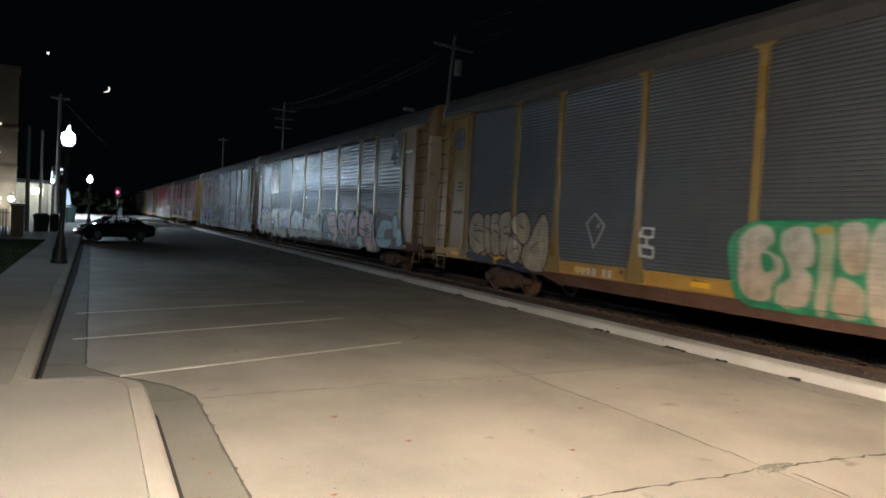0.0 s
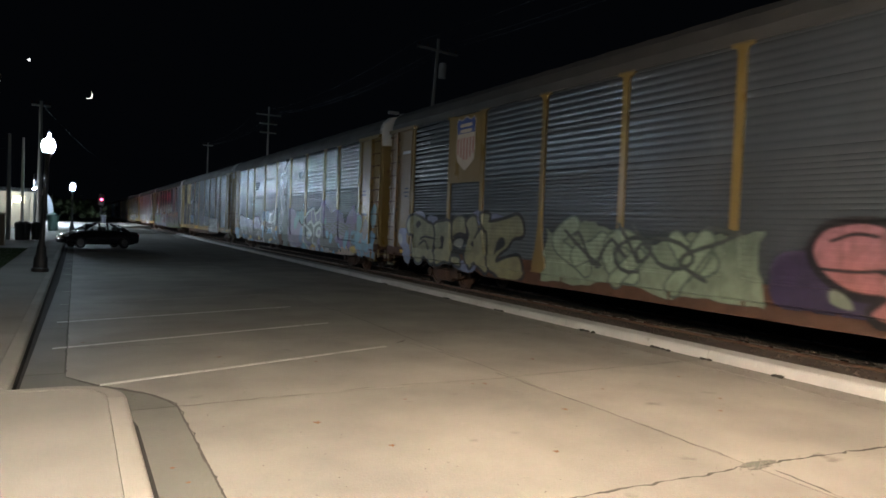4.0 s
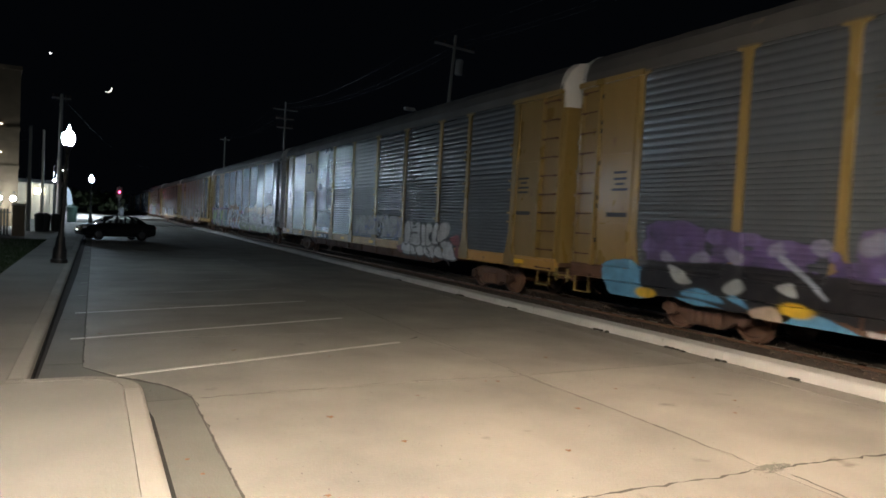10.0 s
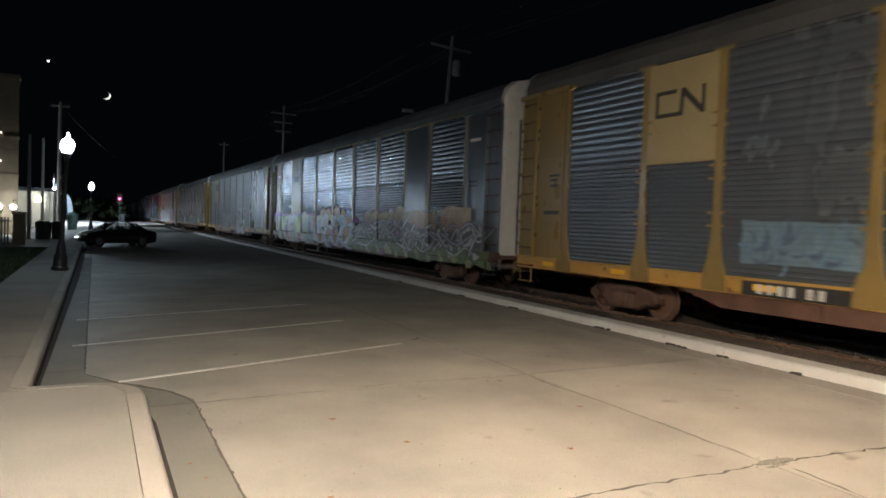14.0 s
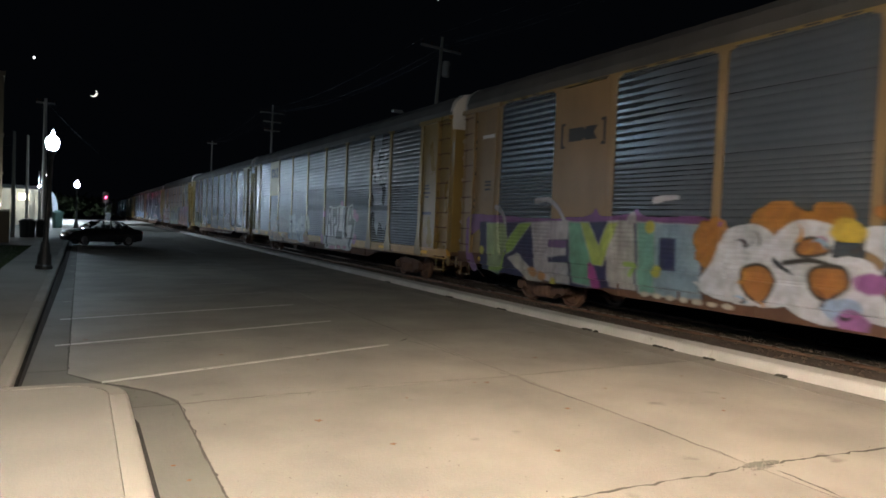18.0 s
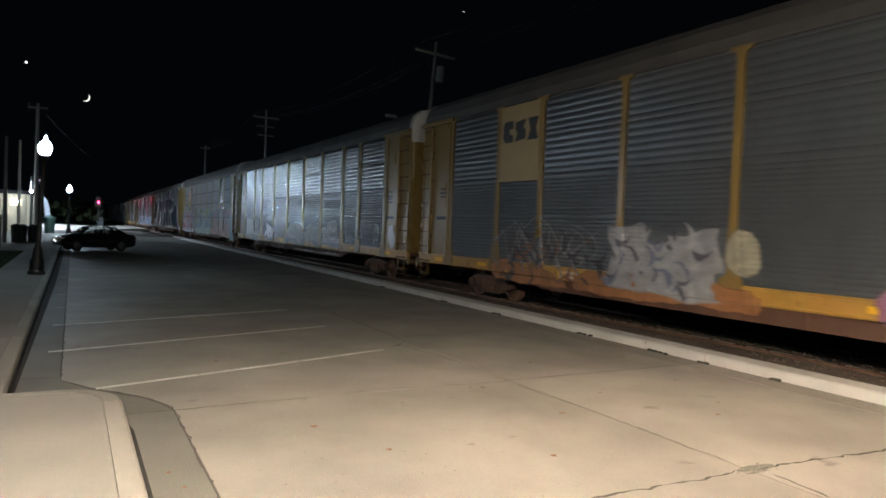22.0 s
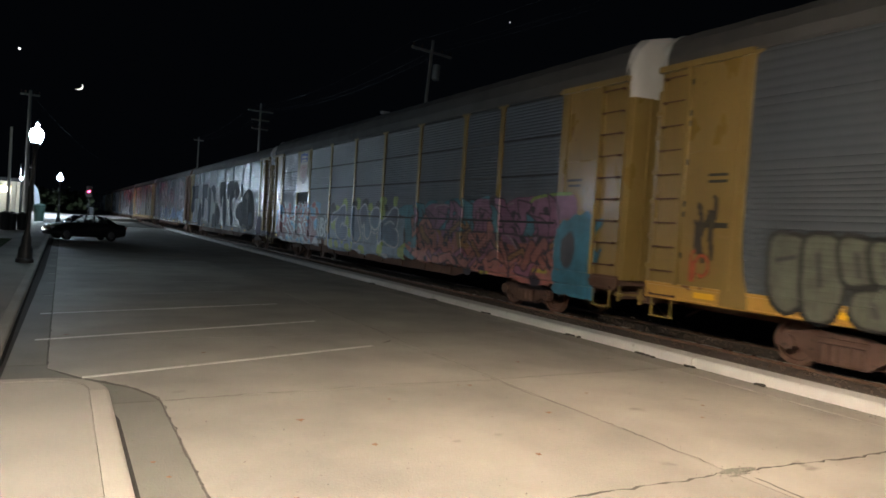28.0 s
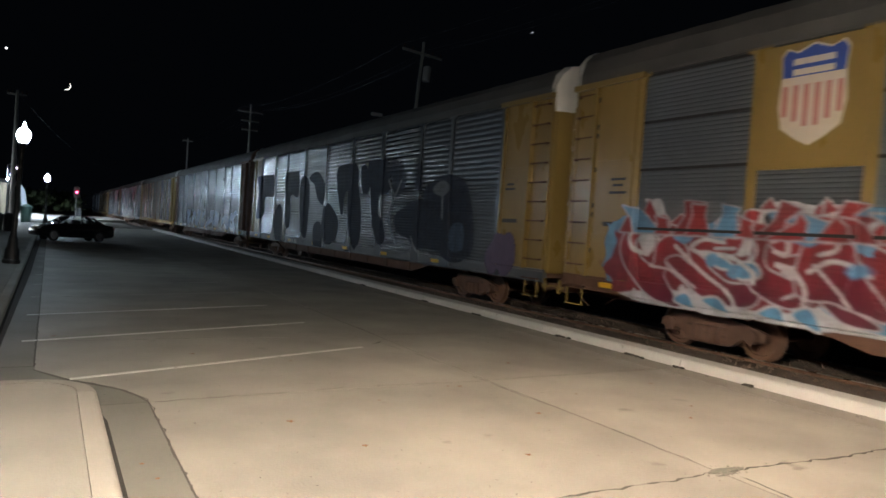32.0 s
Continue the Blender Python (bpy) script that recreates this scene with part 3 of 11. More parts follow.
def make_clip_post(bm):
    make_post(bm)
    for z in (2.1, 2.35, 3.0, 3.25, 4.0, 4.25):
        for s in (-1, 1):
            box(bm, -SIDE - 0.085, -SIDE - 0.05, s * 0.13 - 0.05, s * 0.13 + 0.05, z - 0.025, z + 0.025)


def make_roof(rise):
    """Arched roof sheet with shallow cross ribs; rise: height of its crown over the side."""
    def make(bm):
        arc = [(-1.50, TOP), (-1.50, TOP + 0.27 * rise), (-1.40, TOP + 0.58 * rise), (-1.15, TOP + 0.82 * rise), (-0.6, TOP + 0.95 * rise), (0.0, TOP + rise)]
        arc = arc + [(-x, z) for x, z in arc[-2::-1]]
        n = 46
        rings = []
        for i in range(n + 1):
            y = -13.80 + 27.60 * i / n
            lift = 0.012 if i % 2 else 0.0
            rings.append([bm.verts.new((x * (1 + lift * 0.3), y, z + lift)) for x, z in arc])
        for a, b in zip(rings, rings[1:]):
            for i in range(len(arc) - 1):
                bm.faces.new((a[i], a[i + 1], b[i + 1], b[i]))
        under = [[bm.verts.new((s * 1.47, y, TOP + 0.01)) for s in (-1, 1)] for y in (-13.80, 13.80)]
        bm.faces.new((under[0][0], under[0][1], under[1][1], under[1][0]))
    return make


def make_seam(bm):
    """Top chord under the roof edge with a drip strip."""
    box(bm, -SIDE - 0.05, -SIDE + 0.06, -13.74, 13.74, TOP - 0.01, TOP + 0.045)


def make_end_side(bm):
    """Side sheet of the end bay."""
    box(bm, -SIDE - 0.03, -SIDE + 0.03, 11.88, 13.08, SILL1, TOP, 0.01)


def make_corner_sheet(bm):
    """Set-back corner strip behind the ladder."""
    box(bm, -SIDE + 0.03, -SIDE + 0.09, 13.08, 13.80, SILL1 - 0.12, TOP, 0.01)


def end_trim():
    """Flanges, header and stiffeners of the end bay: name, key and maker."""
    def flange(y, w, z1, out):
        return lambda bm: box(bm, -SIDE - out, -SIDE + 0.03, y, y + w, SILL1 - 0.02, z1, 0.008)

    def stiffener(z):
        return lambda bm: box(bm, -SIDE - 0.045, -SIDE - 0.03, 11.97, 13.03, z, z + 0.03, 0.004)

    return [("flange", "a", flange(11.88, 0.10, TOP - 0.1, 0.075)), ("flange", "b", flange(13.04, 0.08, TOP - 0.07, 0.11)), ("flange", "c", flange(13.74, 0.07, TOP - 0.02, 0.0)),
            ("header", "a", lambda bm: box(bm, -SIDE - 0.11, -SIDE + 0.02, 11.72, 13.84, TOP - 0.075, TOP + 0.05, 0.01)),
            ("stiffener", "a", stiffener(SILL1 + 0.95)), ("stiffener", "b", stiffener(SILL1 + 2.55))]


DOOR_PLAN = [(-1.45, 13.74), (-1.44, 13.86), (-1.41, 13.93), (-1.18, 13.98), (-0.9, 14.01), (-0.4, 14.03), (0.0, 14.04)]
DOOR_PLAN = DOOR_PLAN + [(-x, y) for x, y in DOOR_PLAN[-2::-1]]


def make_door(bm):
    """The rounded end doors: two leaves with vertical stiffeners and hinge rows."""
    zs = [1.10, 1.16, 2.5, 2.56, 3.9, 3.96, 5.10]
    rings = []
    for i, z in enumerate(zs):
        out = 0.025 if i % 2 else 0.0
        rings.append([bm.verts.new((x * (1 + out * 0.4), y + out, z)) for x, y in DOOR_PLAN])
    for a, b in zip(rings, rings[1:]):
        for i in range(len(DOOR_PLAN) - 1):
            bm.faces.new((a[i], a[i + 1], b[i + 1], b[i]))


DOOR_RIBS = ((-1.36, 13.95), (-1.0, 14.0), (-0.45, 14.04), (0.03, 14.05), (0.45, 14.04), (1.0, 14.0))


def make_cap(rise):
    """Upper end sheet, from the doors to the roof's arch."""
    def make(bm):
        arc = [(-1.51, TOP), (-1.51, TOP + 0.28 * rise), (-1.41, TOP + 0.60 * rise), (-1.16, TOP + 0.85 * rise), (-0.6, TOP + 0.98 * rise), (0.0, TOP + 1.03 * rise)]
        arc = arc + [(-x, z) for x, z in arc[-2::-1]]
        plan = [DOOR_PLAN[i] for i in (0, 1, 2, 3, 4, 6, 8, 9, 10, 11, 12)]
        rim = [bm.verts.new((x, 13.72, z)) for x, z in arc]
        face = [bm.verts.new((x * 0.985, y + 0.01, min(z - 0.03, TOP + 0.97 * rise))) for (x, z), (_, y) in zip(arc, plan)]
        low = [bm.verts.new((x, y + 0.012, 5.06)) for x, y in plan]
        for a, b in ((rim, face), (face, low)):
            for i in range(len(a) - 1):
                bm.faces.new((a[i], a[i + 1], b[i + 1], b[i]))
    return make


def make_rung(bm):
    """A bent ladder rung with its two feet, at height 0."""
    tube(bm, (-SIDE - 0.07, 13.10, 0), (-SIDE - 0.07, 13.72, 0), 0.016, n=6)
    for y in (13.12, 13.70):
        box(bm, -SIDE - 0.075, -SIDE + 0.04, y - 0.02, y + 0.02, -0.022, 0.022)


def make_latch(bm):
    """One dark slot of the row along the inner flange."""
    box(bm, -SIDE - 0.05, -SIDE - 0.025, 13.0, 13.045, -0.055, 0.055)


def make_sill(bm):
    prism(bm, [(-SIDE + 0.12, SILL0), (-SIDE - 0.035, SILL0), (-SIDE - 0.035, SILL0 + 0.03), (-SIDE - 0.015, SILL0 + 0.05), (-SIDE - 0.015, SILL1 - 0.06), (-SIDE - 0.045, SILL1 - 0.05), (-SIDE - 0.045, SILL1), (-SIDE + 0.12, SILL1)], "y", -13.86, 13.86)


def make_belly(bm):
    """Fish-belly side girder between the trucks."""
    prism(bm, [(-8.2, SILL0), (8.2, SILL0), (7.0, 0.56), (-7.0, 0.56)], "x", -SIDE + 0.02, -SIDE + 0.10)
    for i in range(-4, 5):
        box(bm, -SIDE - 0.01, -SIDE + 0.03, i * 1.7 - 0.03, i * 1.7 + 0.03, 0.58, SILL0)


def make_floor(bm):
    box(bm, -SIDE + 0.1, SIDE - 0.1, -13.86, 13.86, 0.98, 1.12)
    box(bm, -0.25, 0.25, -13.9, 13.9, 0.62, 0.98)
    box(bm, -0.55, -0.3, -3.0, -1.8, 0.55, 0.95, 0.04)
    tube(bm, (-0.75, 1.2, 0.72), (-0.75, 3.2, 0.72), 0.17, n=14)


def make_coupler(bm):
    box(bm, -0.09, 0.09, 13.80, 14.18, 0.70, 0.90, 0.02)
    box(bm, -0.17, 0.17, 14.06, 14.31, 0.64, 0.94, 0.04)
    box(bm, -1.45, 1.45, 13.86, 13.98, 0.70, 0.86, 0.01)
    tube(bm, (0.35, 13.9, 0.62), (0.32, 14.29, 0.36), 0.03, n=8)


def make_cut_lever(bm):
    """Uncoupling rod across the end with its bent handle at the corner."""
    tube(bm, (-1.52, 13.98, 0.80), (-0.2, 14.05, 0.76), 0.022, n=8)
    box(bm, -1.54, -1.50, 13.94, 14.02, 0.66, 0.98, 0.01)
    box(bm, -1.54, -1.46, 13.88, 14.08, 0.76, 0.82, 0.01)
    box(bm, -0.9, -0.86, 13.94, 14.02, 0.70, 0.86, 0.01)


def make_step(bm):
    for y in (13.18, 13.68):
        box(bm, -SIDE - 0.03, -SIDE, y - 0.02, y + 0.02, 0.48, SILL0)
    box(bm, -SIDE - 0.07, -SIDE + 0.04, 13.16, 13.70, 0.48, 0.51)


def make_side_frame(bm):
    """Cast truck side: bowed upper and lower members, spring opening, bearing boxes."""
    prism(bm, [(-1.16, 0.50), (-1.16, 0.36), (-0.72, 0.36), (-0.42, 0.16), (0.42, 0.16), (0.72, 0.36), (1.16, 0.36), (1.16, 0.50), (0.80, 0.62), (0.40, 0.70), (-0.40, 0.70), (-0.80, 0.62)], "x", -1.05, -0.93)
    for y in (-0.28, -0.09, 0.10, 0.28):
        tube(bm, (-1.08, y, 0.22), (-1.08, y, 0.50), 0.075, n=10)
    for y in (-0.89, 0.89):
        tube(bm, (-1.13, y, 0.42), (-0.9, y, 0.42), 0.13, n=14)
    box(bm, -1.07, -0.95, -0.4, 0.4, 0.52, 0.60, 0.02)


def make_bolster(bm):
    box(bm, -1.0, 1.0, -0.22, 0.22, 0.36, 0.62, 0.03)
    tube(bm, (0, 0, 0.6), (0, 0, 0.98), 0.2, n=16)
    for y in (-0.42, 0.42):
        box(bm, -0.8, 0.8, y - 0.06, y + 0.06, 0.36, 0.48)


def make_wheelset(bm):
    prof = [(0.0, 0.0), (0.10, 0.0), (0.10, 0.02), (0.32, 0.045), (0.345, 0.0), (0.41, 0.0), (0.42, 0.01), (0.42, 0.105), (0.45, 0.118), (0.45, 0.14), (0.34, 0.14), (0.32, 0.10), (0.10, 0.10), (0.0, 0.10)]
    for s in (-1, 1):
        m = pose(s * 0.82, 0, 0, 0, 90 * (-s), 0)
        lathe(bm, prof[1:-1], 28, m)
    tube(bm, (-0.80, 0, 0), (0.80, 0, 0), 0.085, n=12)
    for s in (-1, 1):
        for k in range(3):
            a = 2.1 * k
            box(bm, s * 0.80 - 0.02, s * 0.80 + 0.02, 0.22 * math.cos(a) - 0.03, 0.22 * math.cos(a) + 0.03, 0.22 * math.sin(a) - 0.03, 0.22 * math.sin(a) + 0.03)


def shield_outline(w, h):
    pts = [(-0.5, 0.42), (-0.42, 0.5), (-0.25, 0.45), (0.0, 0.52), (0.25, 0.45), (0.42, 0.5), (0.5, 0.42), (0.47, 0.2), (0.5, -0.1), (0.44, -0.33), (0.2, -0.45), (0.0, -0.52), (-0.2, -0.45), (-0.44, -0.33), (-0.5, -0.1), (-0.47, 0.2)]
    return [(p[0] * w, p[1] * h) for p in pts]


def plate(car, kind):
    """Owner's plate in the narrow bay of the trailing end. Marks are plain shapes."""
    y0, y1 = 7.29, 9.06
    c = (y0 + y1) / 2
    x = -SIDE - 0.06
    colour = {"shield": "yellow", "bars_pale": "pale", "bars": "pale", "bracket": "tan"}[kind]
    low = 3.35 if kind != "bracket" else 1.2
    bm = bmesh.new()
    box(bm, x, x + 0.05, y0, y1, low, TOP - 0.04, 0.008)
    p = part("owner_plate", bm, M[colour], car, "flat painted steel plate with the owner's mark")
    if kind == "shield":
        for name, cut, colour, dx in (("shield", None, "cream", 0.004), ("shield_field", 0.16, "blue", 0.008)):
            bm = bmesh.new()
            o = [(c + a, 4.55 + b) for a, b in shield_outline(1.12, 1.60)]
            if cut is not None:
                o = [(c + a * 0.96, 4.55 + b * 0.96) for a, b in shield_outline(1.12, 1.60) if b > 0.1]
            prism(bm, o, "x", x - dx, x - dx + 0.003)
            part(name, bm, M[colour], p)
        for k in range(6):
            bm = bmesh.new()
            yy = c - 0.45 + k * 0.18
            edge = 0.62 - 0.25 * abs(k - 2.5) / 2.5
            box(bm, x - 0.008, x - 0.005, yy - 0.045, yy + 0.045, 4.55 - edge * 0.9, 4.72)
            part("stripe", bm, M["pink"], p)
        for z in (5.10, 4.93):
            bm = bmesh.new()
            box(bm, x - 0.012, x - 0.009, c - 0.34, c + 0.34, z - 0.05, z + 0.05)
            part("mark_bar", bm, M["cream"], p)
    elif kind == "bars_pale":  # two black blocks, notched, and a bow tie
        z0, z1 = 4.42, 5.0
        for d in range(3):
            bm = bmesh.new()
            ya = y1 - 0.14 - d * 0.56
            yb = ya - 0.46
            if d == 0:
                outline = [(ya, z0 + 0.1), (ya - 0.1, z0), (yb, z0), (yb, z0 + 0.2), (yb + 0.14, z0 + 0.2), (yb + 0.2, z1 - 0.22), (yb, z1 - 0.22), (yb, z1), (ya - 0.1, z1), (ya, z1 - 0.1)]
            elif d == 1:
                outline = [(ya, z0), (yb, z0 + 0.06), (yb, z1 - 0.3), (yb + 0.1, z1 - 0.22), (yb, z1), (ya, z1 - 0.06), (ya, z0 + 0.32), (ya - 0.1, z0 + 0.22)]
            else:
                outline = [(ya, z0), (yb, z0), (yb + 0.12, (z0 + z1) / 2), (yb, z1), (ya, z1), (ya - 0.12, (z0 + z1) / 2)]
            prism(bm, outline, "x", x - 0.006, x - 0.002)
            part("mark", bm, M["black"], p)
    elif kind == "bars":  # one winding black band
        t, z0, z1 = 0.085, 4.3, 4.85
        ya = y1 - 0.2
        band = [(ya, z0), (ya, z1), (ya - 0.55, z1), (ya - 0.55, z1 - t), (ya - t, z1 - t), (ya - t, z0 + t), (ya - 0.64, z0 + t), (ya - 0.68, z1), (ya - 0.77, z1)]
        band += [(ya - 1.195, z0 + 0.15), (ya - 1.195, z1), (ya - 1.28, z1), (ya - 1.28, z0), (ya - 1.18, z0), (ya - 0.76, z1 - 0.16), (ya - 0.73, z0)]
        bm = bmesh.new()
        prism(bm, band, "x", x - 0.006, x - 0.002)
        part("mark", bm, M["black"], p)
    else:  # dark block between square brackets
        bm = bmesh.new()
        prism(bm, [(8.68, 4.10), (8.68, 4.42), (8.16, 4.42), (8.12, 4.36), (8.06, 4.42), (7.66, 4.42), (7.78, 4.26), (7.66, 4.10), (8.06, 4.10), (8.12, 4.16), (8.16, 4.10)], "x", x - 0.006, x - 0.002)
        part("mark", bm, M["black"], p)
        for s in (-1, 1):
            yy, t = c + s * 0.80, -s * 0.08
            bm = bmesh.new()
            prism(bm, [(yy, 3.95), (yy + 2 * t, 3.95), (yy + 2 * t, 4.02), (yy + t, 4.02), (yy + t, 4.50), (yy + 2 * t, 4.50), (yy + 2 * t, 4.57), (yy, 4.57)], "x", x - 0.006, x - 0.002)
            part("mark_bracket", bm, M["black"], p)


def autorack(k):
    """One wagon. Its origin is on the rail's top at its middle; the side seen is at -x, its leading end at -y."""
    cfg = WAGONS[min(k, len(WAGONS) - 1)] if k < len(WAGONS) else WAGONS_FAR[k % len(WAGONS_FAR)]
    car = thing("autorack", pose(TRACK_X, 0, RAIL_Z), cfg["label"], "railway wagon", "wagons of the autorack train")
    post_m, end_m, lead_m = M[cfg["posts"]], M[cfg["trail"]], M[cfg["lead"]]
    panel_m = M[cfg.get("panel", "galv")]
    turn = pose(0, 0, 0, 0, 0, 180)
    fine = cfg.get("fine", False)
    edges = [-p for p in POSTS[::-1]] + list(POSTS)
    for side in (Matrix.Identity(4), turn):
        for a, b in zip(edges, edges[1:]):
            if cfg.get("wide_plate") and side is not turn and abs((a + b) / 2 - 8.17) < 0.1:
                continue
            w = round(b - a, 3)
            part("side_panel", shared(f"side_panel_{w}_{fine}", make_panel(w, SHEETS_FINE if fine else SHEETS), panel_m, True), None, car, m=side @ pose(0, (a + b) / 2, 0))
        for e in edges:
            key, mk = ("clip_post", make_clip_post) if cfg.get("clips") else ("side_post", make_post)
            part("side_post", shared(key, mk, post_m), None, car, m=side @ pose(0, e, 0))
        part("side_sill", shared("side_sill", make_sill, M[cfg["sill"]]), None, car, m=side)
        part("girder", shared("girder", make_belly, M["rust"]), None, car, "rusty fish-belly girder", m=side)
        for z in (2.28, 3.48, 4.45, 5.41) if cfg.get("seams") else ():
            part("seam_strip", shared(f"seam_strip_{z}", lambda bm, z=z: box(bm, -SIDE - 0.034, -SIDE + 0.0, -11.7, 11.7, z - 0.028, z + 0.028), M["wire"]), None, car, m=side)
        part("top_chord", shared("top_chord", make_seam, M[cfg.get("chord", "roof")]), None, car, m=side)
    if cfg.get("chord"):
        rng = random.Random(60 + k)
        for n in range(38):
            y, w = -11.6 + 0.62 * n + rng.uniform(-0.08, 0.08), rng.choice((0.3, 0.42, 0.5))
            if min(abs(abs(y) - p) for p in POSTS) > 0.4:
                part("chord_slot", shared(f"chord_slot_{w}", lambda bm, w=w: box(bm, -SIDE - 0.0535, -SIDE - 0.03, -w / 2, w / 2, -0.018, 0.014), M["black"]), None, car, "dark slot in the chord", m=pose(0, y, TOP + 0.017))
    # ends: +y trails, -y leads; the mirrored copy keeps the ladder on the side seen
    flip = Matrix.Diagonal((1, -1, 1, 1))
    back = Matrix.Diagonal((-1, 1, 1, 1))

    def ends(name, key, mk, far=True, parents=None, mat=None):
        """The same part at both ends and, where wanted, on the far side."""
        out = {}
        for end, em, fm in (("trail", mat or end_m, Matrix.Identity(4)), ("lead", mat or lead_m, flip)):
            for face, bk in (("near", Matrix.Identity(4)), ("far", back)) if far else (("near", Matrix.Identity(4)),):
                def made(bm, mm=bk @ fm):
                    mk(bm)
                    bmesh.ops.transform(bm, matrix=mm, verts=bm.verts[:])
                out[end, face] = part(name, shared(f"{name}{key}_{end}_{face}", made, em), None, parents[end, face] if parents else car)
        return out

    panels = ends("end_panel", "", make_end_side)
    for name, key, mk in end_trim():
        ends(name, key, mk, parents=panels)
    ends("corner_sheet", "", make_corner_sheet, parents=panels)
    for z in (1.75, 2.55, 2.75, 3.55, 4.3, 4.5, 5.1) if k < 9 else ():
        for end, m in (("trail", Matrix.Identity(4)), ("lead", flip)):
            slot = shared(f"latch_{end}", lambda bm, m=m: (make_latch(bm), bmesh.ops.transform(bm, matrix=m, verts=bm.verts[:])), M["black_iron"])
            part("latch", slot, None, panels[end, "near"], m=pose(0, 0, z))
    # rungs share the end paint; dark rust colour here stands in for their shade
    for i in range(10 if k < 9 else 0):
        for m in (Matrix.Identity(4), flip):
            key = "rung_lead" if m is flip else "rung_trail"
            rung = shared(key, lambda bm, m=m: (make_rung(bm), bmesh.ops.transform(bm, matrix=m, verts=bm.verts[:])), M["rust"])
            part("rung", rung, None, car, m=pose(0, 0, SILL1 - 0.25 + 0.48 * i))
    ends("cut_lever", "", make_cut_lever, False)
    ends("step", "", make_step, False)
    rise = cfg.get("rise", 0.88)
    part("roof", shared(f"roof_{rise}", make_roof(rise), M["roof"]), None, car, "dark weathered arched metal roof")
    part("floor", shared("floor", make_floor, M["truck"]), None, car)
    for side, em, cap in ((Matrix.Identity(4), end_m, cfg.get("cap_t", "white")), (turn, lead_m, cfg.get("cap", "white"))):
        dm = M[cfg["lead_door"]] if side is turn and cfg.get("lead_door") else em
        door = part("end_door", shared("end_door", make_door, dm, True), None, car, m=side)
        for n, (x, y) in enumerate(DOOR_RIBS):
            part("door_rib", shared("door_rib", lambda bm: box(bm, -0.025, 0.025, -0.02, 0.045, 1.12, 5.06), em), None, door, m=pose(x, y, 0))
        for z in (1.5, 2.1, 2.8, 3.4, 4.1, 4.6):
            part("hinge", shared("hinge", lambda bm: box(bm, -1.47, -1.36, 13.84, 13.97, -0.05, 0.05, 0.01), em), None, door, m=pose(0, 0, z))
        part("end_cap", shared(f"end_cap_{rise}", make_cap(rise), M[cap], True), None, car, m=side)
        part("coupler", shared("coupler", make_coupler, M["truck"]), None, car, m=side)
    for y in (-10.1, 10.1):
        t = part("truck", shared("truck", make_bolster, M["truck"]), None, car, "rust-brown cast steel truck", m=pose(0, y, 0))
        for side in (Matrix.Identity(4), turn):
            part("side_frame", shared("side_frame", make_side_frame, M["truck"]), None, t, m=side)
        for yy in (-0.89, 0.89):
            w = part("wheelset", shared("wheelset", make_wheelset, M["wheel"], True), None, t, m=pose(0, yy, 0.42))
            WHEELS.append(w)
    for y in cfg.get("reflectors", (-12.3, -8.6, -4.9, -1.2, 2.5, 6.1, 9.8, 12.4)):
        part("reflector", shared("reflector", lambda bm: box(bm, -SIDE - 0.052, -SIDE - 0.046, -0.23, 0.23, -0.055, 0.055), M["reflect"]), None, car, m=pose(0, y, 1.02))
    if cfg.get("plate"):
        plate(car, cfg["plate"])
    if cfg.get("plain_sheet"):
        bm = bmesh.new()
        box(bm, -SIDE - 0.06, -SIDE - 0.01, -9.06, -7.29, 1.2, TOP - 0.04, 0.008)
        part("flat_sheet", bm, M["galv_dull"], car, "flat grey steel sheet between two posts")
    for n in range(cfg.get("striped_mark", 0)):
        part("mark_stripe", shared(f"mark_stripe_{n}", lambda bm, n=n: box(bm, -SIDE - 0.024, -SIDE - 0.014, 5.55 + 0.1 * n, 6.85, 4.32 - 0.13 * n, 4.39 - 0.13 * n), M["black"]), None, car, "dark painted stripe of the owner's mark")
    if cfg.get("round_mark"):
        at = pose(-SIDE - 0.032, 12.48, 4.72, 0, -90, 0)
        for name, r, h, mm in (("round_mark", 0.37, 0.004, "blue_worn"), ("round_mark_disc", 0.31, 0.007, "galv_dull")):
            part(name, shared(name, lambda bm, r=r, h=h: lathe(bm, [(r, 0.0), (r, h)], 24, at), M[mm]), None, car)
        for n, (a, b) in enumerate(((0.27, 0.075), (0.075, 0.27))):
            part("round_mark_bar", shared(f"round_mark_bar_{n}", lambda bm, a=a, b=b: box(bm, -SIDE - 0.0435, -SIDE - 0.037, 12.48 - a, 12.48 + a, 4.72 - b, 4.72 + b), M["blue_worn"]), None, car)
    # stencilled data, too small to read: plain bars
    rng = random.Random(100 + k)
    for end in (-1, 1):
        for row in range(rng.choice((2, 3, 4))):
            z, w = 3.3 - 0.13 * row + rng.uniform(-0.02, 0.02), rng.choice((0.3, 0.42, 0.5))
            part("stencil_bar", shared(f"stencil_{w}", lambda bm, w=w: box(bm, -SIDE - 0.034, -SIDE - 0.031, -w / 2, w / 2, -0.028, 0.028), M["black"]), None, car, m=pose(0, end * 12.3, z))
        part("stencil_bar", shared("stencil_wide", lambda bm: box(bm, -SIDE - 0.034, -SIDE - 0.031, -0.33, 0.33, -0.05, 0.05), M["white" if k in (1, 4) else "black"]), None, car, m=pose(0, end * 12.35, 4.6 if k in (1, 4) else 2.35))
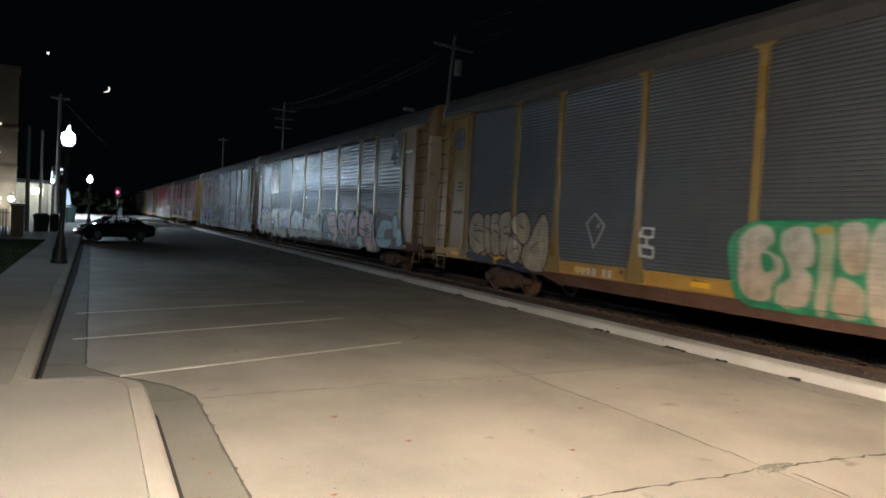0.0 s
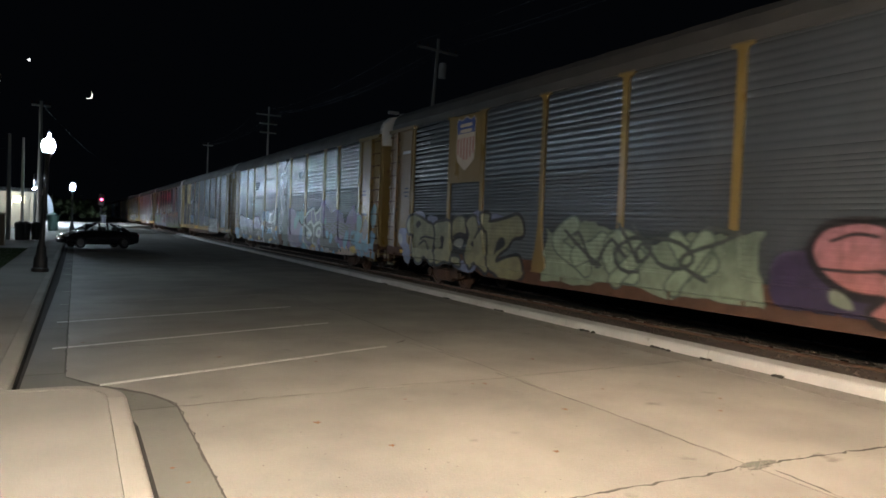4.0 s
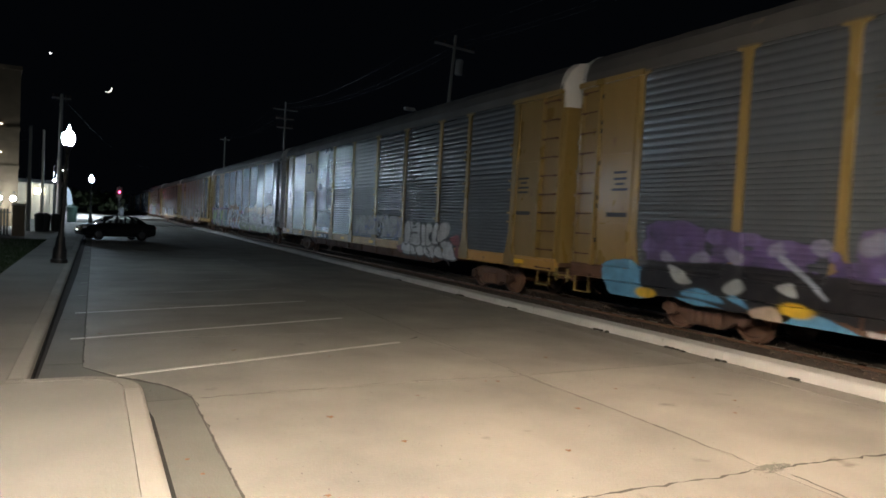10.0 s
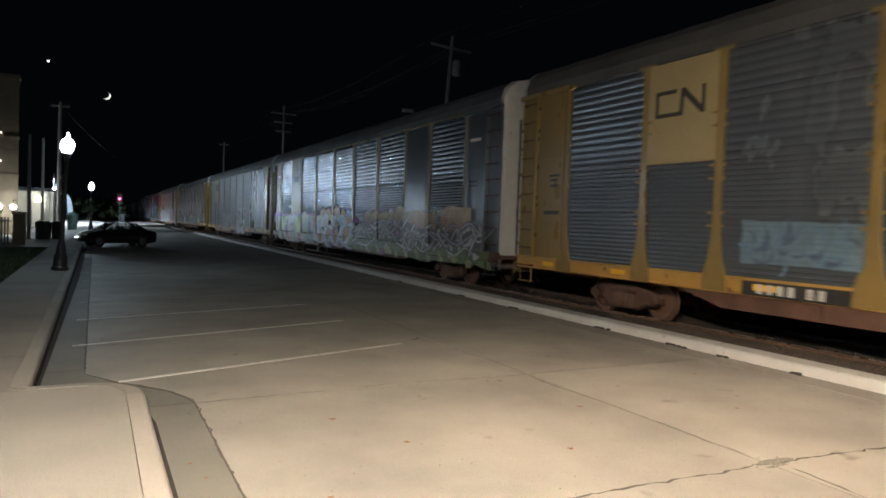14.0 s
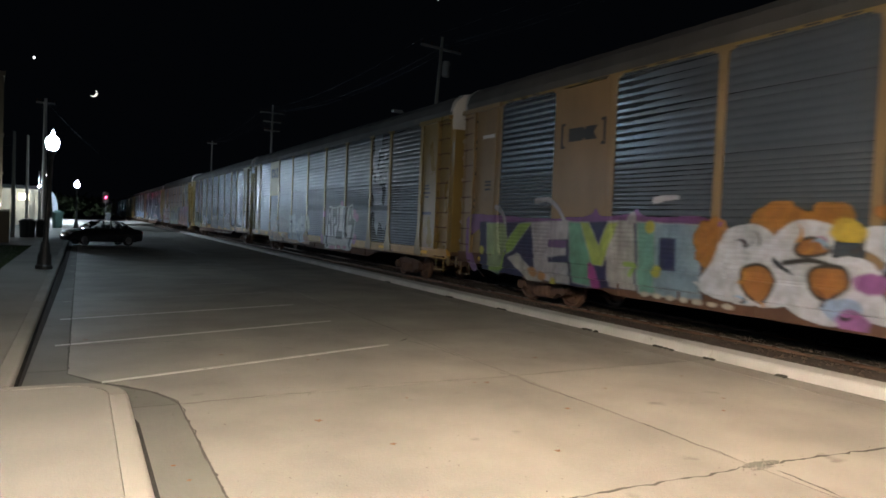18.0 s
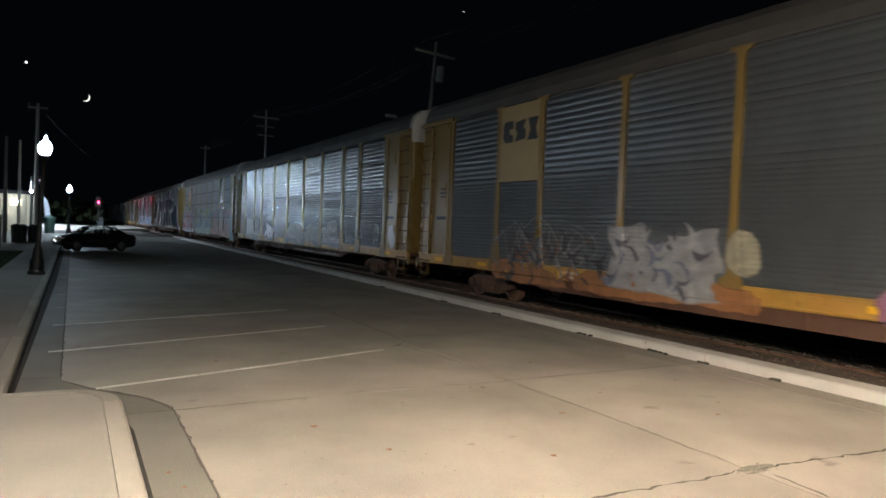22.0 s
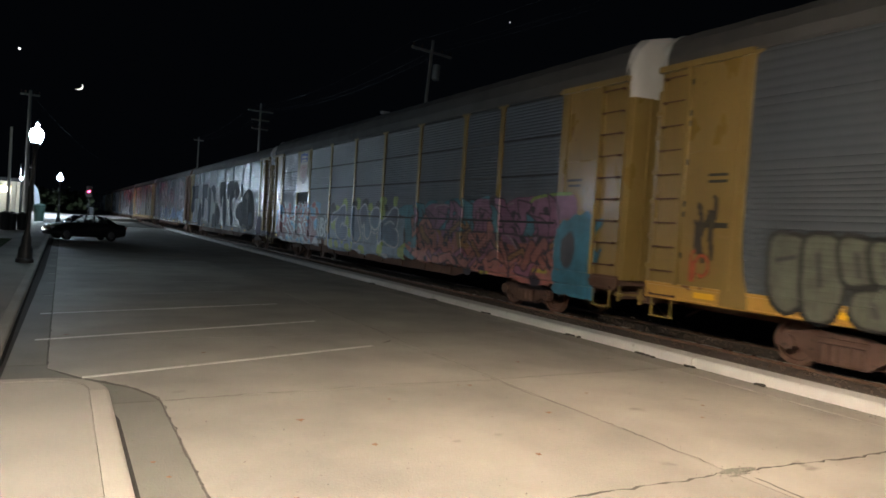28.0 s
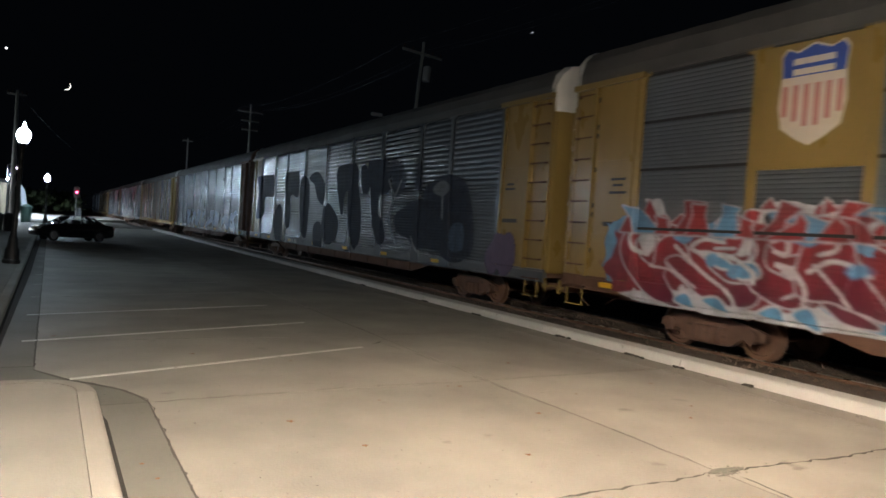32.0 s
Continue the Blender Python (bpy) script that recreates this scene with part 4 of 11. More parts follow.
    if k == 3:
        part("number_plate", shared("number_plate", lambda bm: box(bm, -SIDE - 0.0475, -SIDE - 0.045, -1.0, 1.0, -0.13, 0.13), M["black"]), None, car, m=pose(0, 5.55, 1.0))
    for j in range(6):
        part("number_bar", shared("number_bar", lambda bm: box(bm, -SIDE - 0.052, -SIDE - 0.0482, -0.06, 0.06, -0.085, 0.085), M["white"]), None, car, m=pose(0, 6.2 - j * 0.2 - (0.14 if j > 3 else 0), 1.0))
    return car


WHEELS = []
WAGONS = [
    dict(fine=True, posts="yellow", trail="yellow", lead="yellow", sill="sill_yellow", panel="galv_dull", label="grey autorack wagon with yellow posts and pale bubble graffiti", round_mark=True),
    dict(posts="yellow", trail="tan", lead="tan", sill="rust", cap="tan", lead_door="dirty_cream", plate="shield", label="grey autorack wagon with pink, blue and olive graffiti"),
    dict(posts="yellow", trail="yellow", lead="yellow", sill="rust", striped_mark=4, label="grey autorack wagon with purple and black graffiti"),
    dict(posts="yellow", trail="yellow", lead="yellow", sill="sill_yellow", plate="bars", clips=True, label="grey autorack wagon with yellow sill and white block graffiti"),
    dict(panel="galv_bright", posts="tan", trail="tan", lead="galv_dull", lead_door="white", sill="rust", cap="white", plate="bracket", chord="yellow", wide_plate=True, plain_sheet=True, label="grey autorack wagon with wildstyle graffiti along its side"),
    dict(posts="yellow", trail="yellow", lead="yellow", sill="sill_yellow", plate="bars_pale", panel="galv_dull", label="grey autorack wagon with black and white lettered graffiti"),
    dict(posts="yellow", trail="yellow", lead="yellow", sill="sill_yellow", label="grey autorack wagon with silver-grey block graffiti"),
    dict(fine=True, posts="yellow", trail="yellow", lead="yellow", sill="rust", rise=1.05, plate="shield", seams=True, panel="galv_dull", label="grey autorack wagon with salmon, silver and red graffiti"),
    dict(posts="galv_dull", trail="yellow", lead="yellow", sill="galv_dull", label="grey autorack wagon with tall black lettered graffiti"),
]
WAGONS_FAR = [
    dict(posts="galv", trail="rust", lead="rust", cap="rust", sill="galv_dull", label="plain grey autorack wagon with rusty ends"),
    dict(posts="yellow", trail="yellow", lead="yellow", sill="sill_yellow", label="plain grey autorack wagon with yellow ends"),
    dict(posts="galv", trail="galv_dull", lead="galv_dull", sill="galv_dull", label="plain weathered grey autorack wagon"),
]


# ================= lamps, poles, cars and the far side of the street =================


def street_lamp(x, y, globe, lean=(0, 0), size=1.0):
    t = thing("street_lamp", pose(x, y, 0.15, lean[0], lean[1], 0) @ Matrix.Scale(size, 4), "black cast-iron post lamp with a glowing white globe on the sidewalk", "street lamp", "street lamps along the sidewalk")
    bm = bmesh.new()
    lathe(bm, [(0.24, 0.0), (0.24, 0.10), (0.20, 0.14), (0.19, 0.42), (0.15, 0.50), (0.12, 0.78), (0.09, 0.84), (0.09, 0.90), (0.075, 0.95), (0.055, 3.30), (0.075, 3.34), (0.055, 3.40), (0.09, 3.50), (0.13, 3.58), (0.13, 3.62)], 16)
    part("post", bm, M["black_iron"], t, smooth=True)
    bm = bmesh.new()
    lathe(bm, [(0.10, 3.62), (0.155, 3.70), (0.185, 3.81), (0.18, 3.92), (0.13, 4.01), (0.06, 4.06), (0.035, 4.09), (0.042, 4.13), (0.025, 4.19), (0.012, 4.22)], 20)
    part("globe", bm, M[globe], t, "glowing white acorn globe", smooth=True)
    bm = bmesh.new()
    lathe(bm, [(0.018, 4.22), (0.022, 4.24), (0.010, 4.29), (0.004, 4.32)], 10)
    part("finial", bm, M["black_iron"], t, smooth=True)


def mast_lamp(x, y, z, shaded=False):
    label = "distant steel lamp post with a wide dark shade" if shaded else "distant steel lamp post with a bright cold lamp"
    t = thing("mast_lamp", pose(x, y, -0.1), label, "street lamp", "distant lamps")
    bm = bmesh.new()
    tube(bm, (0, 0, 0), (0, 0, z), 0.09, 0.06, 10)
    if shaded:
        tube(bm, (0, 0, z), (0, 0, z + 0.7), 0.05, n=8)
        tube(bm, (0, 0, z + 0.68), (1.2, 0, z + 0.68), 0.04, n=8)
    part("post", bm, M["dark_metal"], t)
    bm = bmesh.new()
    if not shaded:
        lathe(bm, [(0.03, z), (0.09, z + 0.03), (0.10, z + 0.10), (0.04, z + 0.16)], 12)
        part("lamp_glass", bm, M["mast_light"], t, "glowing cold lamp glass", smooth=True)
        return
    at = Matrix.Translation((1.2, 0, z + 0.2))
    lathe(bm, [(0.03, 0.48), (0.16, 0.42), (0.34, 0.0), (0.33, 0.0), (0.15, 0.40), (0.03, 0.46)], 20, at)
    part("lamp_shade", bm, M["dark_metal"], t)
    bm = bmesh.new()
    lathe(bm, [(0.01, 0.07), (0.12, 0.07), (0.12, 0.11), (0.01, 0.11)], 16, at)
    part("lamp_glass", bm, M["mast_far"], t, "cold glowing lamp glass in a wide shade")


def cobra_lamp():
    """Unlit road lamp reaching over the roofs from behind the train."""
    t = thing("road_lamp", pose(19.15, 39.5, -0.22), "unlit grey road lamp on a long arm behind the train", "street lamp")
    bm = bmesh.new()
    tube(bm, (0, 0, 0), (0, 0, 9.3), 0.1, 0.07, 12)
    tube(bm, (0, 0, 9.2), (-0.9, 0, 9.5), 0.035, n=8)
    part("post", bm, M["wood"], t)
    bm = bmesh.new()
    box(bm, -1.55, -0.85, -0.16, 0.16, 9.42, 9.60, 0.05)
    part("head", bm, M["white"], t, "pale lamp head")


def warm_lamp():
    """Lamp post behind the viewer: a tilted flood head and, lower on its own arm, a deep-shaded warm one that throws a pool of light."""
    t = thing("parking_lamp", pose(*WARM_AT), "tall lamp post with a glowing head behind the viewer", "street lamp")
    bm = bmesh.new()
    tube(bm, (-2.2, -1.6, -WARM_AT[2] + 0.1), (-2.2, -1.6, 0.5), 0.09, 0.06, 14)
    tube(bm, (-2.2, -1.6, 0.12), (0, 0.0, 0.16), 0.04, 0.035, 10)
    tube(bm, (-2.2, -1.6, 0.45), (5.4, 2.4, 0.82), 0.04, 0.03, 10)
    part("post", bm, M["dark_metal"], t)
    tilt = pose(0, 0, 0, 0, -15, 0)
    bm = bmesh.new()
    box(bm, -0.24, 0.24, -0.3, 0.3, 0.06, 0.2, 0.03)
    part("housing", bm, M["dark_metal"], t, m=tilt)
    bm = bmesh.new()
    box(bm, -0.19, 0.19, -0.24, 0.24, 0.052, 0.075)
    part("lamp_glass", bm, M["flood"], t, "warm white glowing lamp glass", m=tilt)
    pool = pose(5.4, 2.4, 0.42)
    bm = bmesh.new()
    lathe(bm, [(0.02, 0.42), (0.26, 0.36), (0.29, 0.02), (0.30, 0.0), (0.285, 0.0), (0.25, 0.34), (0.02, 0.40)], 24, pool)
    part("lamp_shade", bm, M["dark_metal"], t)
    bm = bmesh.new()
    lathe(bm, [(0.01, 0.22), (0.12, 0.22), (0.12, 0.26), (0.01, 0.26)], 20, pool)
    part("lamp_glass", bm, M["warm"], t, "warm glowing lamp glass in a deep shade")


WARM_AT = (-0.9, 0.2, 5.4)


def utility_pole(x, y, top, arms=(), transformer=False, label="grey timber utility pole with crossarm behind the train", r=0.13, lean=0.0, m="wood"):
    t = thing("utility_pole", pose(x, y, -0.1, 0, lean, 0), label, "utility pole", "utility poles")
    bm = bmesh.new()
    tube(bm, (0, 0, 0), (0, 0, top + 0.1), r, r * 0.62, 12)
    part("pole", bm, M[m], t)
    for z, half in arms:
        bm = bmesh.new()
        box(bm, -half, half, -0.06, 0.06, z - 0.06, z + 0.06, 0.01)
        arm = part("crossarm", bm, M["wood"], t)
        for s in (-0.92, -0.5, 0.5, 0.92):
            bm = bmesh.new()
            lathe(bm, [(0.02, z + 0.06), (0.02, z + 0.14), (0.05, z + 0.15), (0.05, z + 0.24), (0.02, z + 0.27)], 8, Matrix.Translation((s * half, 0, 0)))
            part("insulator", bm, M["porcelain"], arm)
    if transformer:
        bm = bmesh.new()
        lathe(bm, [(0.20, 0), (0.22, 0.05), (0.22, 0.76), (0.18, 0.82), (0.05, 0.85)], 16, Matrix.Translation((0.30, -0.2, top - 2.05)))
        part("transformer", bm, M["white"], t, "pale grey transformer drum", smooth=True)


def wire(name, a, b, sag, r=0.006, label="thin dark overhead wire", n=18):
    a, b = Vector(a), Vector(b)
    bm = bmesh.new()
    prev = None
    for i in range(n + 1):
        f = i / n
        p = a.lerp(b, f) - Vector((0, 0, 4 * sag * f * (1 - f)))
        ring = [bm.verts.new(p + Vector((r * math.cos(q), 0.2 * r * math.cos(q), r * math.sin(q)))) for q in (0.3, 2.4, 4.5)]
        if prev:
            for j in range(3):
                bm.faces.new((prev[j], prev[(j + 1) % 3], ring[(j + 1) % 3], ring[j]))
        prev = ring
    solid(name, bm, M["wire"], label, "wire", "overhead wires")


def sedan():
    """Four-door saloon; its own +y is ahead."""
    t = thing("sedan", pose(1.25, 43.4, 0.0, 0, 0, 90 + 17) @ Matrix.Diagonal((0.97, 0.845, 1.01, 1)), "black four-door saloon car parked in a stall", "car")
    low = [(-2.30, 0.32), (-2.36, 0.50), (-2.34, 0.78), (-2.22, 0.96), (-1.55, 1.02), (-0.9, 1.00), (0.9, 0.96), (1.25, 0.93), (1.95, 0.82), (2.26, 0.68), (2.36, 0.50), (2.30, 0.28), (1.80, 0.22), (-1.80, 0.22)]
    bm = bmesh.new()
    rings = []
    for x, k in ((-0.90, 0.90), (-0.91, 0.97), (-0.86, 1.0), (0.86, 1.0), (0.91, 0.97), (0.90, 0.90)):
        rings.append([bm.verts.new((x, y * (0.985 if k < 1 else 1), 0.55 + (z - 0.55) * k)) for y, z in low])
    for a, b in zip(rings, rings[1:]):
        for i in range(len(low)):
            bm.faces.new((a[i], a[(i + 1) % len(low)], b[(i + 1) % len(low)], b[i]))
    bm.faces.new(rings[0][::-1])
    bm.faces.new(rings[-1])
    part("body", bm, M["car_paint"], t, smooth=True)
    def bar(bm, a, b, w):
        tube(bm, a, b, w, n=6)

    bm = bmesh.new()
    rows = [(-1.05, 1.37, 0.56), (-0.6, 1.445, 0.60), (0.05, 1.45, 0.60), (0.45, 1.385, 0.57)]
    top = [[bm.verts.new((sx * w * f, y, z + 0.02 * (1 - f))) for sx, f in ((-1, 1), (-1, 0.6), (1, 0.6), (1, 1))] for y, z, w in rows]
    for p, q in zip(top, top[1:]):
        for i in range(3):
            bm.faces.new((p[i], p[i + 1], q[i + 1], q[i]))
    bmesh.ops.solidify(bm, geom=bm.faces[:], thickness=0.04)
    part("roof", bm, M["car_paint"], t, smooth=True)
    for s in (-1, 1):
        for a, b in (((s * 0.78, 1.22, 0.95), (s * 0.58, 0.45, 1.38)), ((s * 0.80, -0.32, 0.97), (s * 0.60, -0.30, 1.43)), ((s * 0.76, -1.72, 0.99), (s * 0.57, -1.02, 1.37))):
            bm = bmesh.new()
            bar(bm, a, b, 0.045)
            part("roof_pillar", bm, M["car_paint"], t)
    for s in (-0.38, 0.38):
        for y in (0.1, -0.85):
            bm = bmesh.new()
            box(bm, s - 0.24, s + 0.24, y - 0.3, y + 0.2, 0.5, 0.72, 0.06)
            box(bm, s - 0.23, s + 0.23, y - 0.38, y - 0.24, 0.66, 1.2, 0.05)
            part("seat", bm, M["tyre"], t, "dark car seat")
    for s in (-1, 1):
        for y0, y1, y2, y3 in ((-1.45, -0.98, -0.34, -0.34), (-0.28, -0.28, 0.40, 1.02)):
            bm = bmesh.new()
            vs = [bm.verts.new(v) for v in ((s * 0.79, y0, 1.0), (s * 0.79, y3, 0.98), (s * 0.605, y2, 1.385), (s * 0.605, y1, 1.385))]
            bm.faces.new(vs)
            part("side_window", bm, M["pane"], t)
        bm = bmesh.new()
        box(bm, s * 0.98 - 0.09, s * 0.98 + 0.09, 0.72, 0.84, 0.98, 1.12, 0.02)
        part("mirror", bm, M["car_paint"], t)
        bm = bmesh.new()
        box(bm, s * 0.68 - 0.18, s * 0.68 + 0.18, 2.10, 2.28, 0.62, 0.74, 0.03)
        part("headlight", bm, M["lens"], t, "clear headlight")
        bm = bmesh.new()
        box(bm, s * 0.66 - 0.2, s * 0.66 + 0.2, -2.38, -2.28, 0.72, 0.86, 0.02)
        part("tail_light", bm, M["tail"], t, "red tail light")
        for y in (-1.38, 1.42):
            bm = bmesh.new()
            lathe(bm, [(0.20, -0.1), (0.30, -0.11), (0.33, -0.07), (0.33, 0.07), (0.30, 0.11), (0.20, 0.1)], 24, pose(s * 0.80, y, 0.33, 0, 90, 0))
            w = part("wheel", bm, M["tyre"], t, smooth=True)
            bm = bmesh.new()
            lathe(bm, [(0.03, 0.112), (0.06, 0.118), (0.19, 0.10), (0.21, 0.116), (0.215, 0.09)], 20, pose(s * 0.80, y, 0.33, 0, 90 * s, 0))
            part("rim", bm, M["rim"], w)
    for y0, y1, z0, z1 in ((-1.73, -1.12, 0.995, 1.355), (0.50, 1.20, 1.365, 0.975)):
        bm = bmesh.new()
        vs = [bm.verts.new((x, y, z + 0.012)) for x, y, z in ((-0.66, y0, z0), (0.66, y0, z0), (0.58, y1, z1), (-0.58, y1, z1))]
        bm.faces.new(vs)
        part("windscreen", bm, M["pane"], t)


def signal_mast():
    t = thing("railway_signal", pose(4.55, 150, -0.1), "dark steel signal mast showing a red light", "railway signal")
    bm = bmesh.new()
    tube(bm, (0, 0, 0), (0, 0, 6.2), 0.08, n=10)
    part("mast", bm, M["dark_metal"], t)
    bm = bmesh.new()
    box(bm, -0.5, 0.5, -0.06, 0.0, 3.9, 6.0, 0.05)
    part("target_board", bm, M["black"], t)
    bm = bmesh.new()
    lathe(bm, [(0.02, 0.0), (0.16, 0.001), (0.15, 0.07), (0.05, 0.10)], 16, pose(0.0, -0.07, 4.97, 90, 0, 0))
    part("lens", bm, M["red_light"], t, "glowing red lens")


def buildings():
    # tall tan building
    b = thing("tan_building", Matrix.Identity(4), "tall tan brick building beside the lawn at night", "building")
    bm = bmesh.new()
    prism(bm, [(-30, 58), (-4.95, 58), (-5.40, 62), (-30, 62)], "z", -0.1, 11.5)
    part("wall", bm, M["brick"], b)
    for z in (3.3, 4.4, 7.2):
        bm = bmesh.new()
        prism(bm, [(-30, 57.92), (-4.89, 57.92), (-5.36, 62.1), (-30, 62.1)], "z", z, z + 0.16)
        part("string_course", bm, M["brick"], b)
    bm = bmesh.new()
    prism(bm, [(-30.1, 57.85), (-4.85, 57.85), (-5.32, 62.2), (-30.1, 62.2)], "z", 11.5, 11.8)
    part("coping", bm, M["brick"], b)
    for z in (5.0, 8.0):
        for x in (-9.6, -13.2):
            bm = bmesh.new()
            box(bm, x - 0.8, x + 0.8, 57.93, 58.05, z, z + 1.6)
            w = part("window", bm, M["glass"], b)
            bm = bmesh.new()
            box(bm, x - 0.9, x + 0.9, 57.86, 57.99, z - 0.12, z)
            part("sill", bm, M["render_wall"], w)
    for x in (-5.93, -5.08):
        bm = bmesh.new()
        tube(bm, (x, 58.0, 2.55), (x, 56.3, 2.62), 0.03, n=8)
        tube(bm, (x, 56.3, 2.62), (x, 56.3, 2.28), 0.025, n=8)
        arm = part("bracket", bm, M["dark_metal"], b)
        bm = bmesh.new()
        lathe(bm, [(0.05, 0.0), (0.16, 0.05), (0.18, 0.2), (0.08, 0.32)], 12, pose(x, 56.3, 1.98))
        part("wall_light", bm, M["post_light"], arm, "bright cold wall light", smooth=True)
    for z in (5.44, 7.48):
        bm = bmesh.new()
        box(bm, -6.85, -6.0, 57.9, 57.97, z, z + 0.09)
        part("strip_window", bm, M["strip_glow"], b, "narrow lit strip window")
    # cream station-like building with canopy
    s = thing("cream_building", Matrix.Identity(4), "low cream rendered building with a lit canopy", "building")
    bm = bmesh.new()
    box(bm, -16, -4.2, 92, 104, -0.1, 4.2)
    part("wall", bm, M["render_wall"], s)
    bm = bmesh.new()
    box(bm, -16.5, -3.6, 90.2, 104.4, 4.2, 4.6, 0.03)
    part("roof", bm, M["dark_metal"], s)
    for x in (-8.2, -6.6, -4.8):
        bm = bmesh.new()
        box(bm, x - 0.22, x + 0.22, 90.4, 90.84, -0.1, 4.2, 0.03)
        part("pillar", bm, M["render_wall"], s)
    for x0, x1 in ((-9.5, -8.4), (-6.3, -5.2)):
        bm = bmesh.new()
        box(bm, x0, x1, 91.9, 92.05, 2.9, 3.7)
        part("window", bm, M["win_glow"], s, "window glowing warm yellow")
    for x, z in ((-5.6, 3.15), (-10.6, 3.2)):
        bm = bmesh.new()
        lathe(bm, [(0.05, 0.0), (0.22, 0.05), (0.24, 0.16), (0.12, 0.28)], 12, pose(x, 90.3, z))
        part("canopy_light", bm, M["wall_light"], s, "bright cold canopy light", smooth=True)


def gate_pillar(x, y):
    t = thing("gate_pillar", pose(x, y, 0.0), "tan brick pillar with a pale capstone beside the fence", "pillar", "brick pillars of the fence")
    bm = bmesh.new()
    box(bm, -0.28, 0.28, -0.28, 0.28, -0.1, 1.75, 0.01)
    part("shaft", bm, M["brick"], t)
    bm = bmesh.new()
    box(bm, -0.34, 0.34, -0.34, 0.34, 1.75, 1.86, 0.02)
    part("capstone", bm, M["render_wall"], t)


def litter_bin(x, y, m="dark_metal", w=0.3, h=1.05):
    t = thing("litter_bin", pose(x, y, 0.1), "dark litter bin standing beside the sidewalk", "litter bin", "bins by the sidewalk")
    bm = bmesh.new()
    lathe(bm, [(w * 0.8, 0.0), (w * 0.85, 0.05), (w, h * 0.9), (w * 1.05, h * 0.92)], 14)
    part("body", bm, M[m], t)
    bm = bmesh.new()
    lathe(bm, [(w * 1.08, h * 0.92), (w * 1.05, h), (w * 0.6, h * 1.1), (w * 0.1, h * 1.14)], 14)
    part("lid", bm, M[m], t)


def fence(x0, x1, y):
    t = thing("fence", Matrix.Identity(4), "dark metal fence along the lawn", "fence")
    n = int((x1 - x0) / 0.14)
    for i in range(n):
        part("picket", shared("picket", lambda bm: box(bm, -0.04, 0.04, -0.012, 0.012, -0.1, 1.55), M["dark_metal"]), None, t, m=pose(x0 + 0.14 * i, y, 0))
    for z in (0.15, 1.35):
        bm = bmesh.new()
        box(bm, x0, x1, y - 0.02, y + 0.02, z - 0.03, z + 0.03)
        part("rail", bm, M["dark_metal"], t)


def banner(x, y):
    t = thing("feather_banner", pose(x, y, 0.0, 0, -5, 0), "white feather banner on a thin pole", "banner")
    bm = bmesh.new()
    tube(bm, (0, 0, 0), (0, 0, 3.9), 0.025, n=8)
    part("pole", bm, M["galv_steel"], t)
    bm = bmesh.new()
    prism(bm, [(0.03, 1.5), (0.50, 1.55), (0.47, 2.6), (0.36, 3.3), (0.10, 3.75), (0.03, 3.75)], "y", -0.01, 0.01)
    part("flag", bm, M["cloth"], t)


def far_street():
    bm = bmesh.new()
    box(bm, -60, 9.4, 84, 178, -0.3, -0.02)
    solid("road", bm, M["kerb"], "pale concrete cross street beyond the lot", "road", kind="structure")
    bm = bmesh.new()
    prism(bm, [(-2.0, -0.05), (4.0, 0.10), (8.6, 0.40), (10.2, 0.42), (10.2, -0.05)], "y", 112, 146)
    solid("crossing_ramp", bm, M["kerb"], "pale concrete ramp of the street rising to the track", "road", kind="structure")
    rng = random.Random(12)
    verts, faces = [], []
    for i in range(5200):
        side = rng.random()
        if side < 0.6:
            c = Vector((rng.uniform(20, 60), rng.uniform(60, 230), 0))
        else:
            c = Vector((rng.uniform(-40, 7), rng.uniform(165, 230), 0))
        h = 5 + 4.5 * noise.noise(Vector((c.x * 0.08, c.y * 0.05, 0)))
        p = Vector((c.x, c.y, rng.uniform(0.3, 1.0) * h + rng.uniform(-0.4, 1.2)))
        u, w = Vector((rng.gauss(0, 1), rng.gauss(0, 1), rng.gauss(0, 1))).normalized(), Vector((rng.gauss(0, 1), rng.gauss(0, 1), rng.gauss(0, 1))).normalized()
        s = rng.uniform(0.4, 0.9)
        b = len(verts)
        verts += [p + u * s, p + w * s, p - u * s, p - w * s * 0.8]
        faces.append((b, b + 1, b + 2, b + 3))
    me = bpy.data.meshes.new("far_woods")
    me.from_pydata([tuple(v) for v in verts], [], faces)
    me.materials.append(M["leaf"])
    tagged(new("far_woods", me), "dark belt of trees beyond the track and street", "woods", kind="stuff")


def signal_cabinet(x, y):
    t = thing("signal_cabinet", pose(x, y, -0.1), "grey metal signal cabinet beside the track", "cabinet")
    bm = bmesh.new()
    box(bm, -0.36, 0.36, -0.3, 0.3, 0.0, 1.75, 0.02)
    part("body", bm, M["galv_dull"], t)
    bm = bmesh.new()
    box(bm, -0.42, 0.42, -0.36, 0.36, 1.75, 1.85, 0.02)
    part("roof", bm, M["galv_steel"], t)
    bm = bmesh.new()
    box(bm, -0.30, 0.30, -0.33, -0.30, 0.15, 1.6, 0.008)
    part("door", bm, M["galv_dull"], t)


